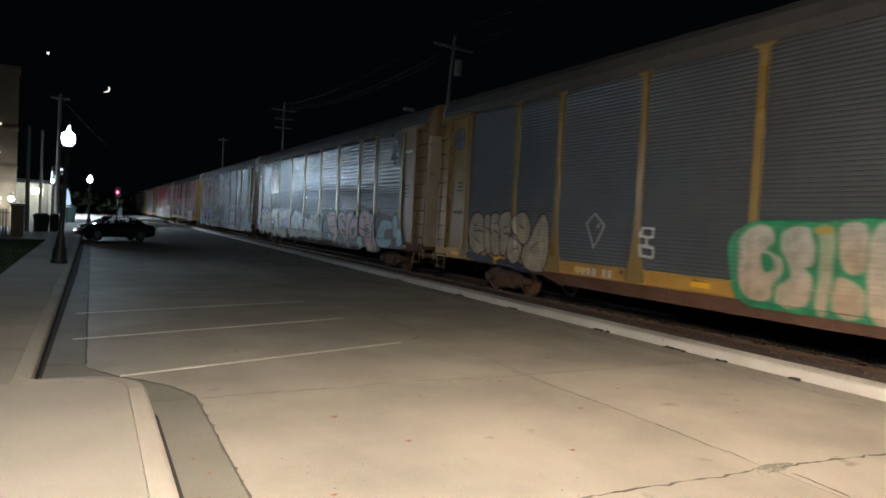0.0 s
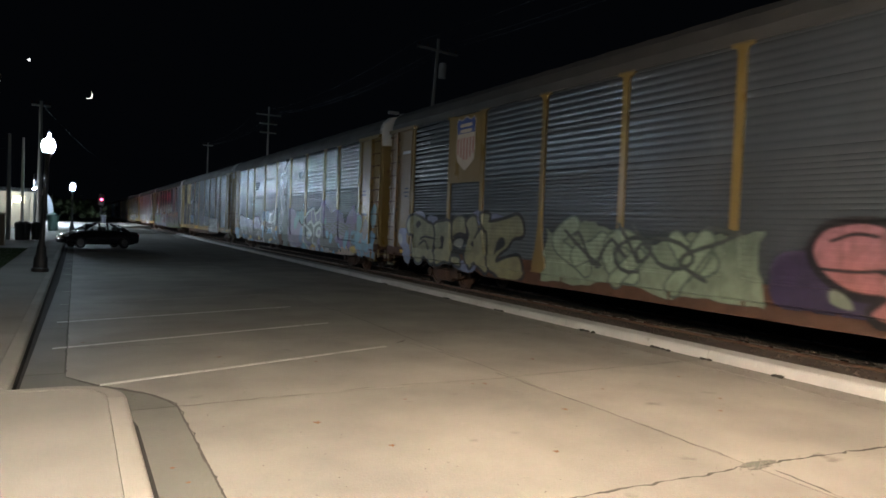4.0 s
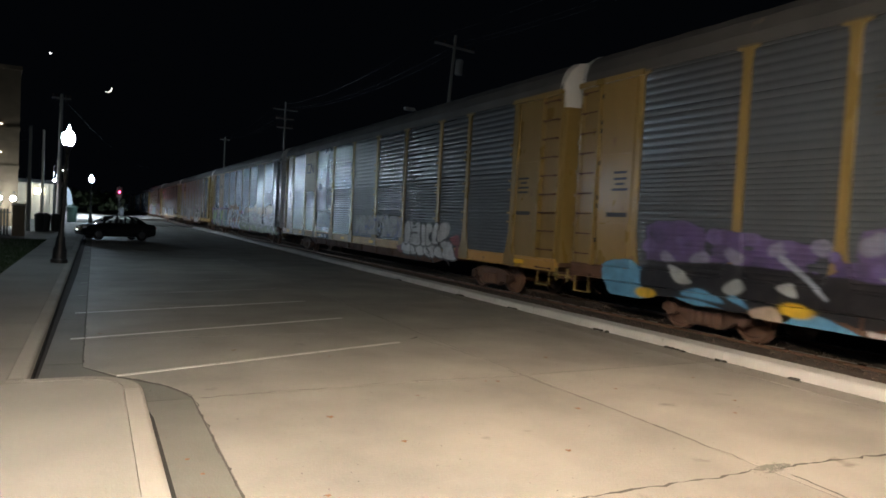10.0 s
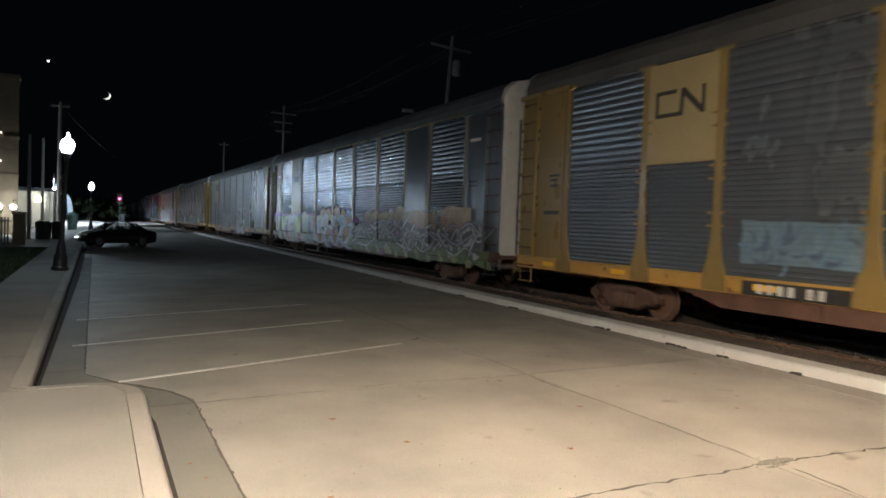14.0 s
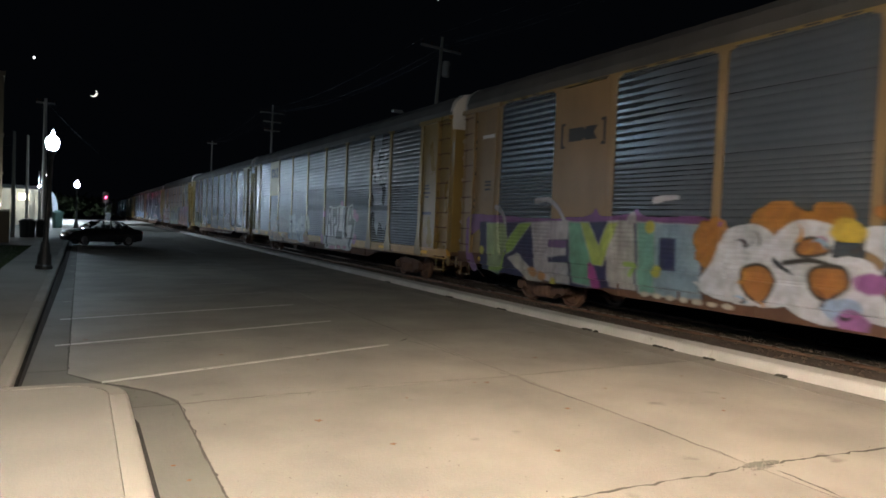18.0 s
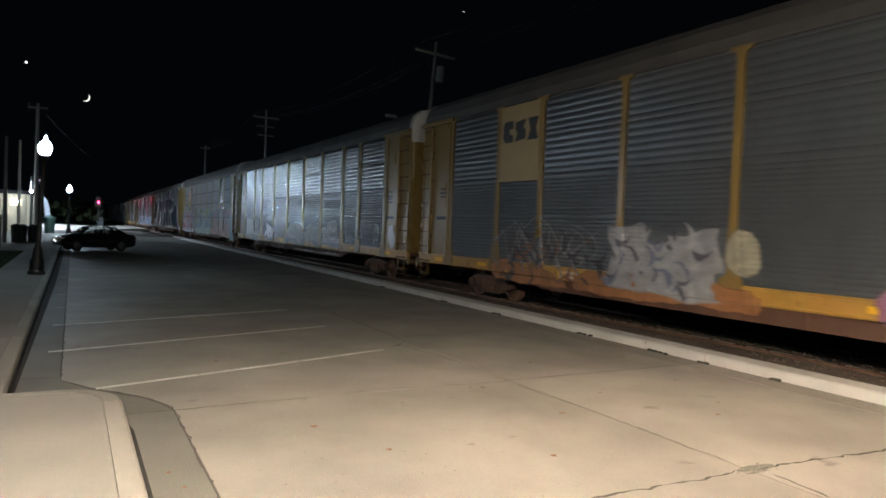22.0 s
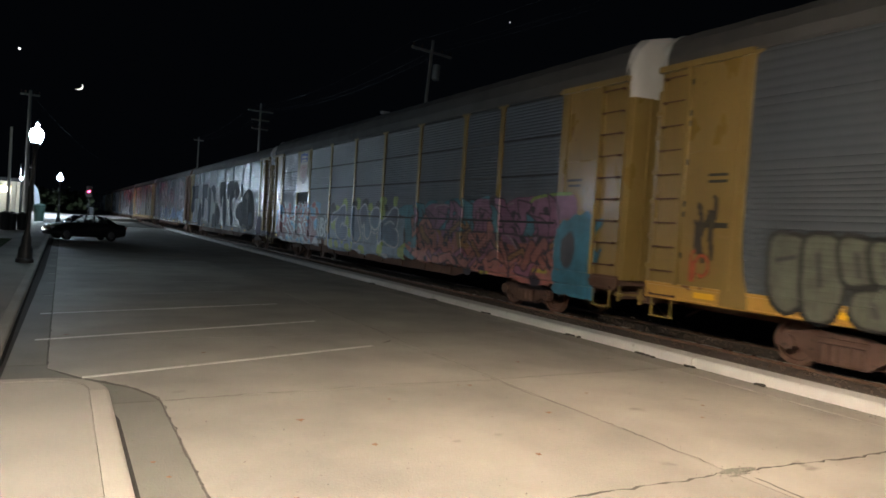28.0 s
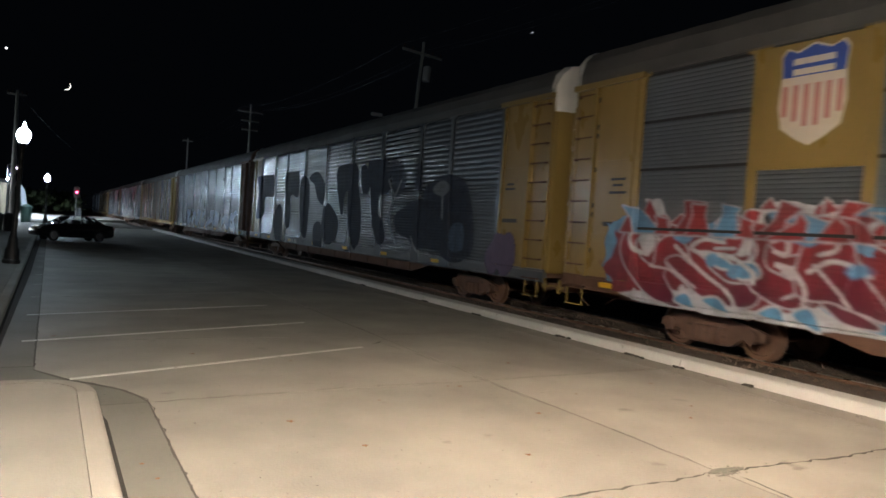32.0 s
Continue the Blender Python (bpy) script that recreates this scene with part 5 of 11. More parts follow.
def lawn():
    bm = bmesh.new()
    box(bm, -60, -1.955, 7.68, 38.48, -0.2, 0.125)
    solid("lawn", bm, M["grass"], "dark lawn beside the sidewalk", "lawn", kind="structure")
    bm = bmesh.new()
    box(bm, -60, -1.955, 41.02, 84, -0.2, 0.10)
    solid("forecourt", bm, M["walk"], "pale paved forecourt before the buildings", "pavement", kind="structure")
    rng = random.Random(5)
    verts, faces = [], []
    for i in range(9000):
        x, y = -1.96 - abs(rng.gauss(0, 1.2)), rng.uniform(12, 38.4)
        h, a = rng.uniform(0.03, 0.075), rng.uniform(0, 6.3)
        dx, dy = 0.012 * math.cos(a), 0.012 * math.sin(a)
        b = len(verts)
        verts += [(x - dx, y - dy, 0.12), (x + dx, y + dy, 0.12), (x + rng.uniform(-0.03, 0.03), y + rng.uniform(-0.03, 0.03), 0.125 + h)]
        faces.append((b, b + 1, b + 2))
    me = bpy.data.meshes.new("grass_blades")
    me.from_pydata(verts, [], faces)
    me.materials.append(M["grass"])
    tagged(new("grass_blades", me), "short dark grass blades of the lawn", "grass", kind="stuff")


def night_sky_things():
    """The crescent moon and a bright planet, far off."""
    d = 3900
    way = Vector((0.01121, 0.98797, 0.15421)).normalized()
    r = 19.5
    bm = bmesh.new()
    outer = [(r * math.cos(a), r * math.sin(a)) for a in [math.radians(-100 + 200 * i / 20) for i in range(21)]]
    inner = [(r * (0.80 * math.cos(a) - 0.03), r * math.sin(a) * 0.985) for a in [math.radians(100 - 200 * i / 20) for i in range(21)]]
    prism(bm, outer + inner[1:-1], "z", -0.5, 0.5)
    m = look(way * d, way * (d + 10)) @ pose(0, 0, 0, 0, 0, -38)
    solid("moon", bm, M["moon"], "bright crescent moon in the night sky", "moon", m=m)
    way = Vector((-0.0544, 0.9807, 0.1878)).normalized()
    bm = bmesh.new()
    bmesh.ops.create_icosphere(bm, subdivisions=2, radius=6.0, matrix=Matrix.Translation(way * d))
    solid("planet", bm, M["star"], "bright white planet in the night sky", "star")
    bm = bmesh.new()
    bmesh.ops.create_icosphere(bm, subdivisions=2, radius=1.9)
    t = thing("aircraft", pose(0, 0, 0), "distant aircraft seen as a small white light", "aircraft")
    part("light", bm, M["star"], t)
    return t


def ribbon(bm, pts, width, rng, step=0.07):
    """A jagged strip of uneven width along a plan line, just above the slabs."""
    line = []
    for (ax, ay), (bx, by) in zip(pts, pts[1:]):
        n = max(2, int(math.hypot(bx - ax, by - ay) / step))
        for i in range(n):
            f = i / n
            line.append((ax + (bx - ax) * f + rng.gauss(0, 0.012), ay + (by - ay) * f + rng.gauss(0, 0.012)))
    line.append(pts[-1])
    prev = None
    for i, (x, y) in enumerate(line):
        a, b = line[max(i - 1, 0)], line[min(i + 1, len(line) - 1)]
        d = Vector((b[0] - a[0], b[1] - a[1])).normalized()
        w = 0.95 * width * rng.uniform(0.2, 1.0) * (0.15 if i in (0, len(line) - 1) else 1)
        now = [bm.verts.new((x - d.y * w, y + d.x * w, 0.0065)), bm.verts.new((x + d.y * w, y - d.x * w, 0.0065))]
        if prev:
            bm.faces.new((prev[0], prev[1], now[1], now[0]))
        prev = now


def cracks():
    rng = random.Random(77)
    ways = [([(2.9, 3.62), (3.9, 3.60), (4.8, 3.56), (5.25, 3.55)], 0.020), ([(5.40, 3.52), (6.2, 3.47), (7.0, 3.38), (8.3, 3.36)], 0.022),
            ([(1.1, 7.16), (2.0, 7.2), (2.6, 7.22)], 0.010), ([(2.9, 7.21), (3.3, 7.26)], 0.012), ([(3.6, 7.26), (4.4, 7.2), (5.2, 7.14)], 0.008),
            ([(5.32, 2.2), (5.36, 2.9), (5.40, 3.4)], 0.016), ([(5.33, 3.75), (5.30, 4.3), (5.33, 4.9)], 0.014), ([(5.30, 5.7), (5.24, 6.4), (5.23, 7.1), (5.22, 7.5)], 0.013),
            ([(5.22, 8.3), (5.2, 9.0), (5.05, 10.0)], 0.010), ([(1.06, 4.0), (1.04, 5.4), (1.05, 6.6), (1.05, 7.15)], 0.012), ([(4.85, 9.95), (5.12, 10.2)], 0.03),
            ([(1.06, 1.5), (1.05, 4.1)], 0.022), ([(1.05, 7.15), (0.99, 7.45), (0.84, 7.79), (0.52, 8.2)], 0.014), ([(5.32, 4.9), (5.31, 5.8)], 0.008), ([(5.33, 1.0), (5.32, 2.3)], 0.018),
            ([(1.05, 3.70), (2.9, 3.62)], 0.014), ([(5.32, 7.2), (6.6, 7.2), (8.6, 7.21)], 0.007), ([(5.32, 10.85), (5.32, 14.5)], 0.010), ([(0.05, 10.86), (2.5, 10.85), (5.2, 10.85)], 0.007), ([(5.4, 10.85), (8.6, 10.85)], 0.008), ([(-0.0, 9.2), (0.0, 12.8), (0.0, 18)], 0.010)]
    for pts, w in ways:
        bm = bmesh.new()
        ribbon(bm, pts, w, rng)
        solid("crack", bm, M["joint"], "dark jagged crack along a joint of the lot", "crack", "cracks in the lot", kind="structure")
    # broken corner where four slabs meet
    bm = bmesh.new()
    ring = [(5.38 + (0.15 + 0.07 * math.sin(3 * a + 1) + rng.uniform(-0.05, 0.05)) * math.cos(a) * 1.25, 3.54 + (0.07 + rng.uniform(-0.03, 0.03)) * math.sin(a)) for a in [2 * math.pi * i / 22 for i in range(22)]]
    prism(bm, ring, "z", 0.001, 0.0055)
    solid("broken_patch", bm, M["gutter"], "crumbled patch where the slabs meet", "broken concrete", kind="structure")
    verts, faces = [], []
    for i in range(90):
        x, y, q = 5.38 + rng.gauss(0, 0.17), 3.54 + rng.gauss(0, 0.05), rng.uniform(0.004, 0.02) * rng.uniform(0.5, 1)
        b = len(verts)
        for dx, dy, dz in ((1, 0, 0), (0, 1, 0), (-1, 0, 0), (0, -1, 0), (0, 0, 0.8)):
            verts.append((x + dx * q * rng.uniform(0.6, 1.2), y + dy * q * rng.uniform(0.6, 1.2), 0.004 + dz * q))
        faces += [tuple(b + j for j in f) for f in ((0, 1, 4), (1, 2, 4), (2, 3, 4), (3, 0, 4))]
    me = bpy.data.meshes.new("concrete_crumbs")
    me.from_pydata(verts, [], faces)
    me.materials.append(M["walk"])
    tagged(new("concrete_crumbs", me), "pale concrete crumbs in the broken joint", "rubble", kind="stuff")


def litter():
    """Dry leaves and dark grit strewn over the lot and the gutters."""
    rng = random.Random(31)
    spots = [(0.85, 5.0), (0.72, 4.55), (0.78, 5.35), (0.9, 4.2), (4.55, 7.0), (4.7, 6.95), (2.6, 5.2), (6.6, 4.9), (3.1, 8.9), (0.8, 3.9), (6.0, 6.2), (7.1, 5.3), (1.6, 4.3), (3.9, 4.5), (2.2, 6.1), (7.6, 6.4), (4.9, 5.6), (3.4, 6.6), (6.3, 8.1), (8.2, 8.6), (1.9, 9.6), (0.2, 10.4), (-0.1, 12.2)]
    for x, y in spots:
        bm = bmesh.new()
        q, a = rng.uniform(0.025, 0.05), rng.uniform(0, 6.3)
        pts = [(q * math.cos(a + k) * (1 if i % 2 else 0.55), q * math.sin(a + k) * (1 if i % 2 else 0.55)) for i, k in enumerate([2 * math.pi * j / 10 for j in range(10)])]
        vs = [bm.verts.new((x + px, y + py, 0.008 + 0.16 * abs(px) + (0.15 if x < 0.35 else 0))) for px, py in pts]
        bm.faces.new(vs)
        bmesh.ops.triangulate(bm, faces=bm.faces[:])
        solid("dry_leaf", bm, M["dry_leaf"], "small curled brown leaf lying on the concrete", "leaf", "leaves on the lot")
    bm = bmesh.new()
    for y, q in ((10.2, 0.15), (8.2, 0.13), (7.2, 0.11), (13.4, 0.12), (16.0, 0.14), (5.9, 0.08), (20.5, 0.16)):
        for n in range(9):
            at = Matrix.Translation((kerb_right(y) - 0.07 + rng.gauss(0, 0.022), y + rng.gauss(0, q * 0.7), 0.012))
            bmesh.ops.create_icosphere(bm, subdivisions=1, radius=rng.uniform(0.018, 0.04), matrix=at @ Matrix.Diagonal((1.2, 1.7, 0.7, 1)))
    solid("dirt_clumps", bm, M["earth"], "dark clumps of dirt and dead leaves along the kerb", "debris", kind="stuff")
    verts, faces = [], []
    for i in range(800):
        y = 3 + 14 * rng.random() ** 1.7
        x, q = rng.uniform(0.6, 9.1), rng.uniform(0.002, 0.007)
        if i % 4 == 0:
            x = kerb_right(y) - abs(rng.gauss(0, 0.12))
            q *= 1.8
        b = len(verts)
        for dx, dy, dz in ((1.4, 0, 0), (0, 1, 0), (-1.4, 0, 0), (0, -1, 0), (0, 0, 0.6)):
            verts.append((x + dx * q * rng.uniform(0.6, 1.3), y + dy * q * rng.uniform(0.6, 1.3), 0.003 + dz * q))
        faces += [tuple(b + j for j in f) for f in ((0, 1, 4), (1, 2, 4), (2, 3, 4), (3, 0, 4))]
    me = bpy.data.meshes.new("grit")
    me.from_pydata(verts, [], faces)
    me.materials.append(M["earth"])
    tagged(new("grit", me), "dark grit and debris strewn on the lot", "debris", kind="stuff")


# ================= motion =================
LENGTH, FIRST = 28.6, 6.49  # coupled length, and where the first wagon's middle is when the clip begins
SLACK = (-0.1, 0.07, 0.11, -0.08, 0.05, -0.05, 0.05, 0.02, -0.1)


def travelled(t):
    """How far the train has rolled: it gains speed slightly."""
    return 6.528 * t - 0.6 * (1 - ((t - 17) / 17) ** 2)


def motions():
    for k, car in enumerate(TRAIN):
        mid = FIRST + LENGTH * k + SLACK[min(k, len(SLACK) - 1)]
        walk(car, [(t, pose(TRACK_X, mid - travelled(t), RAIL_Z)) for t in range(33)])
    for w in WHEELS:
        y = w.location.y
        walk(w, [(0.1 * i, pose(0, y, 0.42, math.degrees(travelled(0.1 * i) / 0.42) % 360)) for i in range(321)])
    a, b, c = (Vector(v) * 2500 for v in ((0.4814, 0.8191, 0.3120), (0.5369, 0.7882, 0.3007), (0.5759, 0.7634, 0.2924)))
    v = (c - b) / 4
    rows = [(t, Matrix.Translation(b + v * (t - 28))) for t in range(0, 33, 4)]
    walk(AIRCRAFT, rows)


# ================= build =================
lot_base = ground()
far_street()
lawn()
street_lamp(-0.84, 23.4, "globe", (-0.5, 2.2))
street_lamp(-0.22, 72.0, "globe_far", size=1.11)
street_lamp(-0.84, -12.0, "globe")
mast_lamp(-3.57, 78.0, 4.27)
mast_lamp(-6.5, 148, 7.5, True)
mast_lamp(-5.55, 118, 7.0, True)
cobra_lamp()
warm_lamp()
utility_pole(16.62, 32.6, 12.4, ((11.85, 1.25),), True, lean=3.6)
utility_pole(17.0, 68, 13.5, ((12.8, 1.25), (11.9, 0.9), (11.0, 0.8)), False)
utility_pole(17.1, 104, 13.2, ((12.9, 0.7),), False)
utility_pole(-2.25, 56, 9.9, ((9.7, 0.6),), label="pale concrete utility pole beside the sidewalk", r=0.16, m="pale_pole")
utility_pole(-3.65, 50, 6.8, label="pale concrete pole beside the forecourt", r=0.13, m="pale_pole")
utility_pole(-3.87, 66, 8.1, label="pale concrete pole beside the forecourt", r=0.13, m="pale_pole")
for dx in (-1.1, 0.55, 1.1):
    wire("overhead_wire", (17.1 + dx, 32.6, 12.0), (17.0 + dx, 68, 13.0), 0.8)
    wire("overhead_wire", (17.0 + dx, 68, 13.0), (17.1 + dx * 0.6, 104, 13.1), 0.8)
    wire("overhead_wire", (17.1 + dx, 32.6, 12.0), (17.6 + dx, -6, 12.0), 0.8)
wire("overhead_wire", (-2.25, 56, 9.7), (8.0, 118, 8.5), 1.2)
wire("overhead_wire", (-3.65, 50, 6.6), (-8.0, 57.9, 9.4), 1.0)
wire("overhead_wire", (-3.65, 50, 6.0), (-8.0, 57.9, 8.0), 0.8)
sedan()
signal_mast()
signal_cabinet(5.05, 148)
buildings()
gate_pillar(-3.45, 41.6)
gate_pillar(-4.6, 41.6)
fence(-9.0, -3.8, 41.6)
litter_bin(-3.05, 50.5)
litter_bin(-2.75, 51.2)
litter_bin(-2.2, 51.5)
litter_bin(-1.9, 77, "bin_green", 0.5, 1.6)
banner(-2.2, 78)
AIRCRAFT = night_sky_things()
kerbs_and_walks()
stall_lines()
track()
lot_slabs(lot_base)
cracks()
litter()
TRAIN = [autorack(k) for k in range(15)]


# ================= sprayed pieces on the wagon sides =================
STROKES = {
    "U": [[(0.05, 1), (0.05, 0.2), (0.4, 0), (0.7, 0.08), (0.92, 0.25), (0.92, 1)]],
    "C": [[(0.95, 0.85), (0.5, 1), (0.08, 0.75), (0.08, 0.25), (0.5, 0), (0.95, 0.15)]],
    "B": [[(0.08, 0), (0.08, 1), (0.7, 0.95), (0.8, 0.7), (0.1, 0.52), (0.9, 0.4), (0.85, 0.08), (0.08, 0)]],
}


def loops(seed, n):
    """Strokes with the swing of sprayed letters but no letters in them: n crossing and overlapping ones in the unit square."""
    rng = random.Random(seed)
    out = []
    for i in range(n):
        w = rng.uniform(1.25, 1.75) / n
        c = min(max((i + 0.5 + rng.uniform(-0.2, 0.2)) / n, w / 2), 1 - w / 2)
        z0 = rng.uniform(0.0, 0.14)
        z1 = rng.uniform(0.82, 1.0)
        lean = rng.uniform(-0.35, 0.35) * w
        turn = rng.choice((-1, 1))
        pts = []
        steps = 15
        kind = rng.randrange(4)
        a0, sweep_by = rng.uniform(0, 6.3), rng.uniform(4.0, 7.5)
        for k in range(steps):
            f = k / (steps - 1)
            if kind == 0:
                a = a0 + turn * sweep_by * f
                r = 0.46 * (1 - 0.5 * f)
                x, z = r * math.cos(a), 0.5 + 1.05 * r * math.sin(a)
            elif kind == 1:
                x, z = 0.36 * turn * math.sin(f * 4.4 + a0), f
            elif kind == 2:
                x, z = turn * (f - 0.5), 0.5 + 0.5 * math.sin(f * 9.0 + a0) * (0.5 + 0.5 * f)
            else:
                x, z = turn * (0.45 - 0.9 * abs(f - 0.45)), min(1.0, 1.25 * abs(f - 0.35) + 0.2 * math.sin(a0 + 5 * f) + 0.1)
            pts.append((c + x * w + lean * (z - 0.5), z0 + (z1 - z0) * min(max(z, 0), 1)))
        out.append(pts)
        if rng.random() < 0.6:  # a spike or tail
            q = pts[-1]
            out.append([q, (min(max(q[0] + turn * w * 0.4, 0), 1), rng.choice((0.0, 1.0)))])
    return out


def letters(word, squeeze=0.84):
    out = []
    n = len(word)
    for i, ch in enumerate(word):
        for line in STROKES[ch]:
            out.append([((i + 0.5 + (x - 0.5) * squeeze) / n, y) for x, y in line])
    return out


def distance_to(py, pz, lines, y_left, width, z0, height):
    """Distance in metres from grid points to the nearest stroke, and which stroke it is. Words run from the trailing end on."""
    best = np.full(py.shape, 9.0)
    which = np.zeros(py.shape, int)
    for n, line in enumerate(lines):
        pts = [(y_left - x * width, z0 + y * height) for x, y in line]
        for (ay, az), (by, bz) in zip(pts, pts[1:]):
            dy, dz = by - ay, bz - az
            ll = dy * dy + dz * dz + 1e-9
            f = np.clip(((py - ay) * dy + (pz - az) * dz) / ll, 0, 1)
            d = np.hypot(py - ay - f * dy, pz - az - f * dz)
            hit = d < best
            best = np.where(hit, d, best)
            which = np.where(hit, n, which)
    return best, which


def relief(py, pz, fine):
    """How far out the wagon's side stands at each grid point: sheet, posts with their gussets, sill."""
    x = np.where(np.abs(py) < 11.7, -SIDE - 0.010 - rib_out(pz, SHEETS_FINE if fine else SHEETS), -SIDE - 0.034)
    x = np.where(pz < SILL1 + 0.01, -SIDE - 0.052, x)
    x = np.where(pz < SILL0 - 0.005, -SIDE - 0.006, x)
    for p in POSTS:
        for s in (-1, 1):
            half = np.interp(pz, [SILL1 - 0.3, SILL1, SILL1 + 0.28, SILL1 + 0.65, SILL1 + 0.95], [0.29, 0.27, 0.18, 0.12, 0.10])
            x = np.where((np.abs(py - s * p) < half + 0.012) & (pz > SILL1 - 0.31), -SIDE - 0.058, x)
    x = np.where((np.abs(py) > 11.76) & (pz > SILL1) & (np.abs(py) < 13.1), np.minimum(x, -SIDE - 0.08), x)
    return x


def spray_paint(name, rough, gloss):
    """Sprayed colours, blotched at a fine scale."""
    m = bpy.data.materials.new(name)
    m.use_nodes = True
    nt = m.node_tree
    bsdf = nt.nodes["Principled BSDF"]
    colour = nt.nodes.new("ShaderNodeVertexColor")
    colour.layer_name = "paint"
    blotch, tone, mul = nt.nodes.new("ShaderNodeTexNoise"), nt.nodes.new("ShaderNodeMapRange"), nt.nodes.new("ShaderNodeVectorMath")
    blotch.inputs["Scale"].default_value, blotch.inputs["Detail"].default_value = 7, 6
    tone.inputs[3].default_value, tone.inputs[4].default_value = 0.72, 1.12
    mul.operation = "MULTIPLY"
    nt.links.new(blotch.outputs["Fac"], tone.inputs[0])
    nt.links.new(colour.outputs["Color"], mul.inputs[0])
    nt.links.new(tone.outputs[0], mul.inputs[1])
    nt.links.new(mul.outputs[0], bsdf.inputs["Base Color"])
    bsdf.inputs["Roughness"].default_value = rough
    bsdf.inputs["Specular IOR Level"].default_value = gloss
    return m


PAINT, MATTE_PAINT = spray_paint("spray_paint", 0.36, 0.5), spray_paint("matte_spray_paint", 0.6, 0.1)
LAYER = {}


def soft(d, edge, w=0.02):
    return np.clip((edge - d) / w + 0.5, 0, 1)


def spray(k, y_left, y_right, z0, z1, lines, width, fill, outline, edge=0.05, halo=None, halo_w=0.08, low=None, seed=1, label="", cell=0.03, margin=0.18, ragged=0.0):
    """Sprays strokes on wagon k between two places along it. fill: one colour, or several taken stroke by stroke; low: the fill's colour at the
    bottom; halo: a rim round the outline."""
    ys = np.arange(y_right - margin, y_left + margin + cell, cell)
    zs = np.arange(max(z0 - margin, 0.60), z1 + margin + cell, min(cell, 0.0245))
    py, pz = np.meshgrid(ys, zs)
    wob = 0.025 * np.sin(py * 5.1 + seed) + 0.02 * np.sin(pz * 7.3 + py * 2.0 + seed * 2)
    d, which = distance_to(py + wob, pz + wob * 0.6, lines, y_left - width * 0.6, (y_left - y_right) - width * 1.2, z0 + width * 0.6, (z1 - z0) - width * 1.2)
    if ragged:
        d = d + ragged * (np.sin(py * 3.7 + seed) * np.sin(pz * 2.9 + seed * 1.7 + py) + 0.6 * np.sin(py * 9.1 + pz * 6.3 + seed * 3))
    col = np.zeros(py.shape + (3,))
    cover = np.zeros(py.shape)

    def lay(c, a):
        a3 = a[..., None]
        col[...] = col * (1 - a3) + np.asarray(c) * a3
        np.maximum(cover, a, out=cover)

    if halo is not None:
        lay(halo, soft(d, width / 2 + edge + halo_w))
    if outline is not None:
        lay(outline, soft(d, width / 2 + edge))
    fills = [fill] if not isinstance(fill[0], (tuple, list)) else fill
    base = np.array([fills[n % len(fills)] for n in range(len(lines))])[which]
    if low is not None:
        f = np.clip((pz - z0) / (z1 - z0) + 0.15 * np.sin(py * 4), 0, 1)[..., None]
        base = base * f + np.asarray(low) * (1 - f)
    a = soft(d, width / 2)
    col[...] = col * (1 - a[..., None]) + base * a[..., None]
    np.maximum(cover, a, out=cover)
    lay_on(k, py, pz, col, cover, label)


def lay_on(k, py, pz, col, cover, label):
    """Makes the painted part of a grid into a thin skin that follows the side of wagon k."""
    LAYER[k] = LAYER.get(k, 0) + 1
    x = relief(py, pz, WAGONS[k].get("fine", False) if k < len(WAGONS) else False)
    if k == 4:
        x = np.where((np.abs(py) > 7.25) & (np.abs(py) < 9.10) & (pz > SILL1), np.minimum(x, -SIDE - 0.072), x)
    x = x - 0.003 - 0.0008 * LAYER[k]
    keep = (cover[:-1, :-1] + cover[1:, :-1] + cover[:-1, 1:] + cover[1:, 1:]) > 2.0
    for piece in patches(keep):
        lay_patch(k, x, py, pz, col, piece, label)


def patches(keep):
    """The connected patches of a mask of cells, without specks."""
    left = set(map(tuple, np.argwhere(keep).tolist()))
    while left:
        heap = [left.pop()]
        piece = []
        while heap:
            a, b = heap.pop()
            piece.append((a, b))
            for q in ((a + 1, b), (a - 1, b), (a, b + 1), (a, b - 1)):
                if q in left:
                    left.remove(q)
                    heap.append(q)
        if len(piece) > 14:
            yield np.array(piece)


def lay_patch(k, x, py, pz, col, piece, label):
    ny = py.shape[1]
    a0 = piece[:, 0] * ny + piece[:, 1]
    quads = np.stack([a0, a0 + ny, a0 + ny + 1, a0 + 1], 1)
    used, inv = np.unique(quads, return_inverse=True)
    inv = inv.reshape(quads.shape)
    pts = np.stack([x.ravel(), py.ravel(), pz.ravel()], 1)[used]
    me = bpy.data.meshes.new("graffiti")
    me.from_pydata(pts.tolist(), [], inv.tolist())
    attr = me.color_attributes.new("paint", "FLOAT_COLOR", "POINT")
    rgba = np.ones((len(used), 4), np.float32)
    rgba[:, :3] = col.reshape(-1, 3)[used]
    attr.data.foreach_set("color", rgba.ravel())
    me.materials.append(MATTE_PAINT if k == 8 else PAINT)
    ob = new("graffiti", me)
    ob.parent = TRAIN[k]
    ob["label"] = label or "sprayed graffiti"


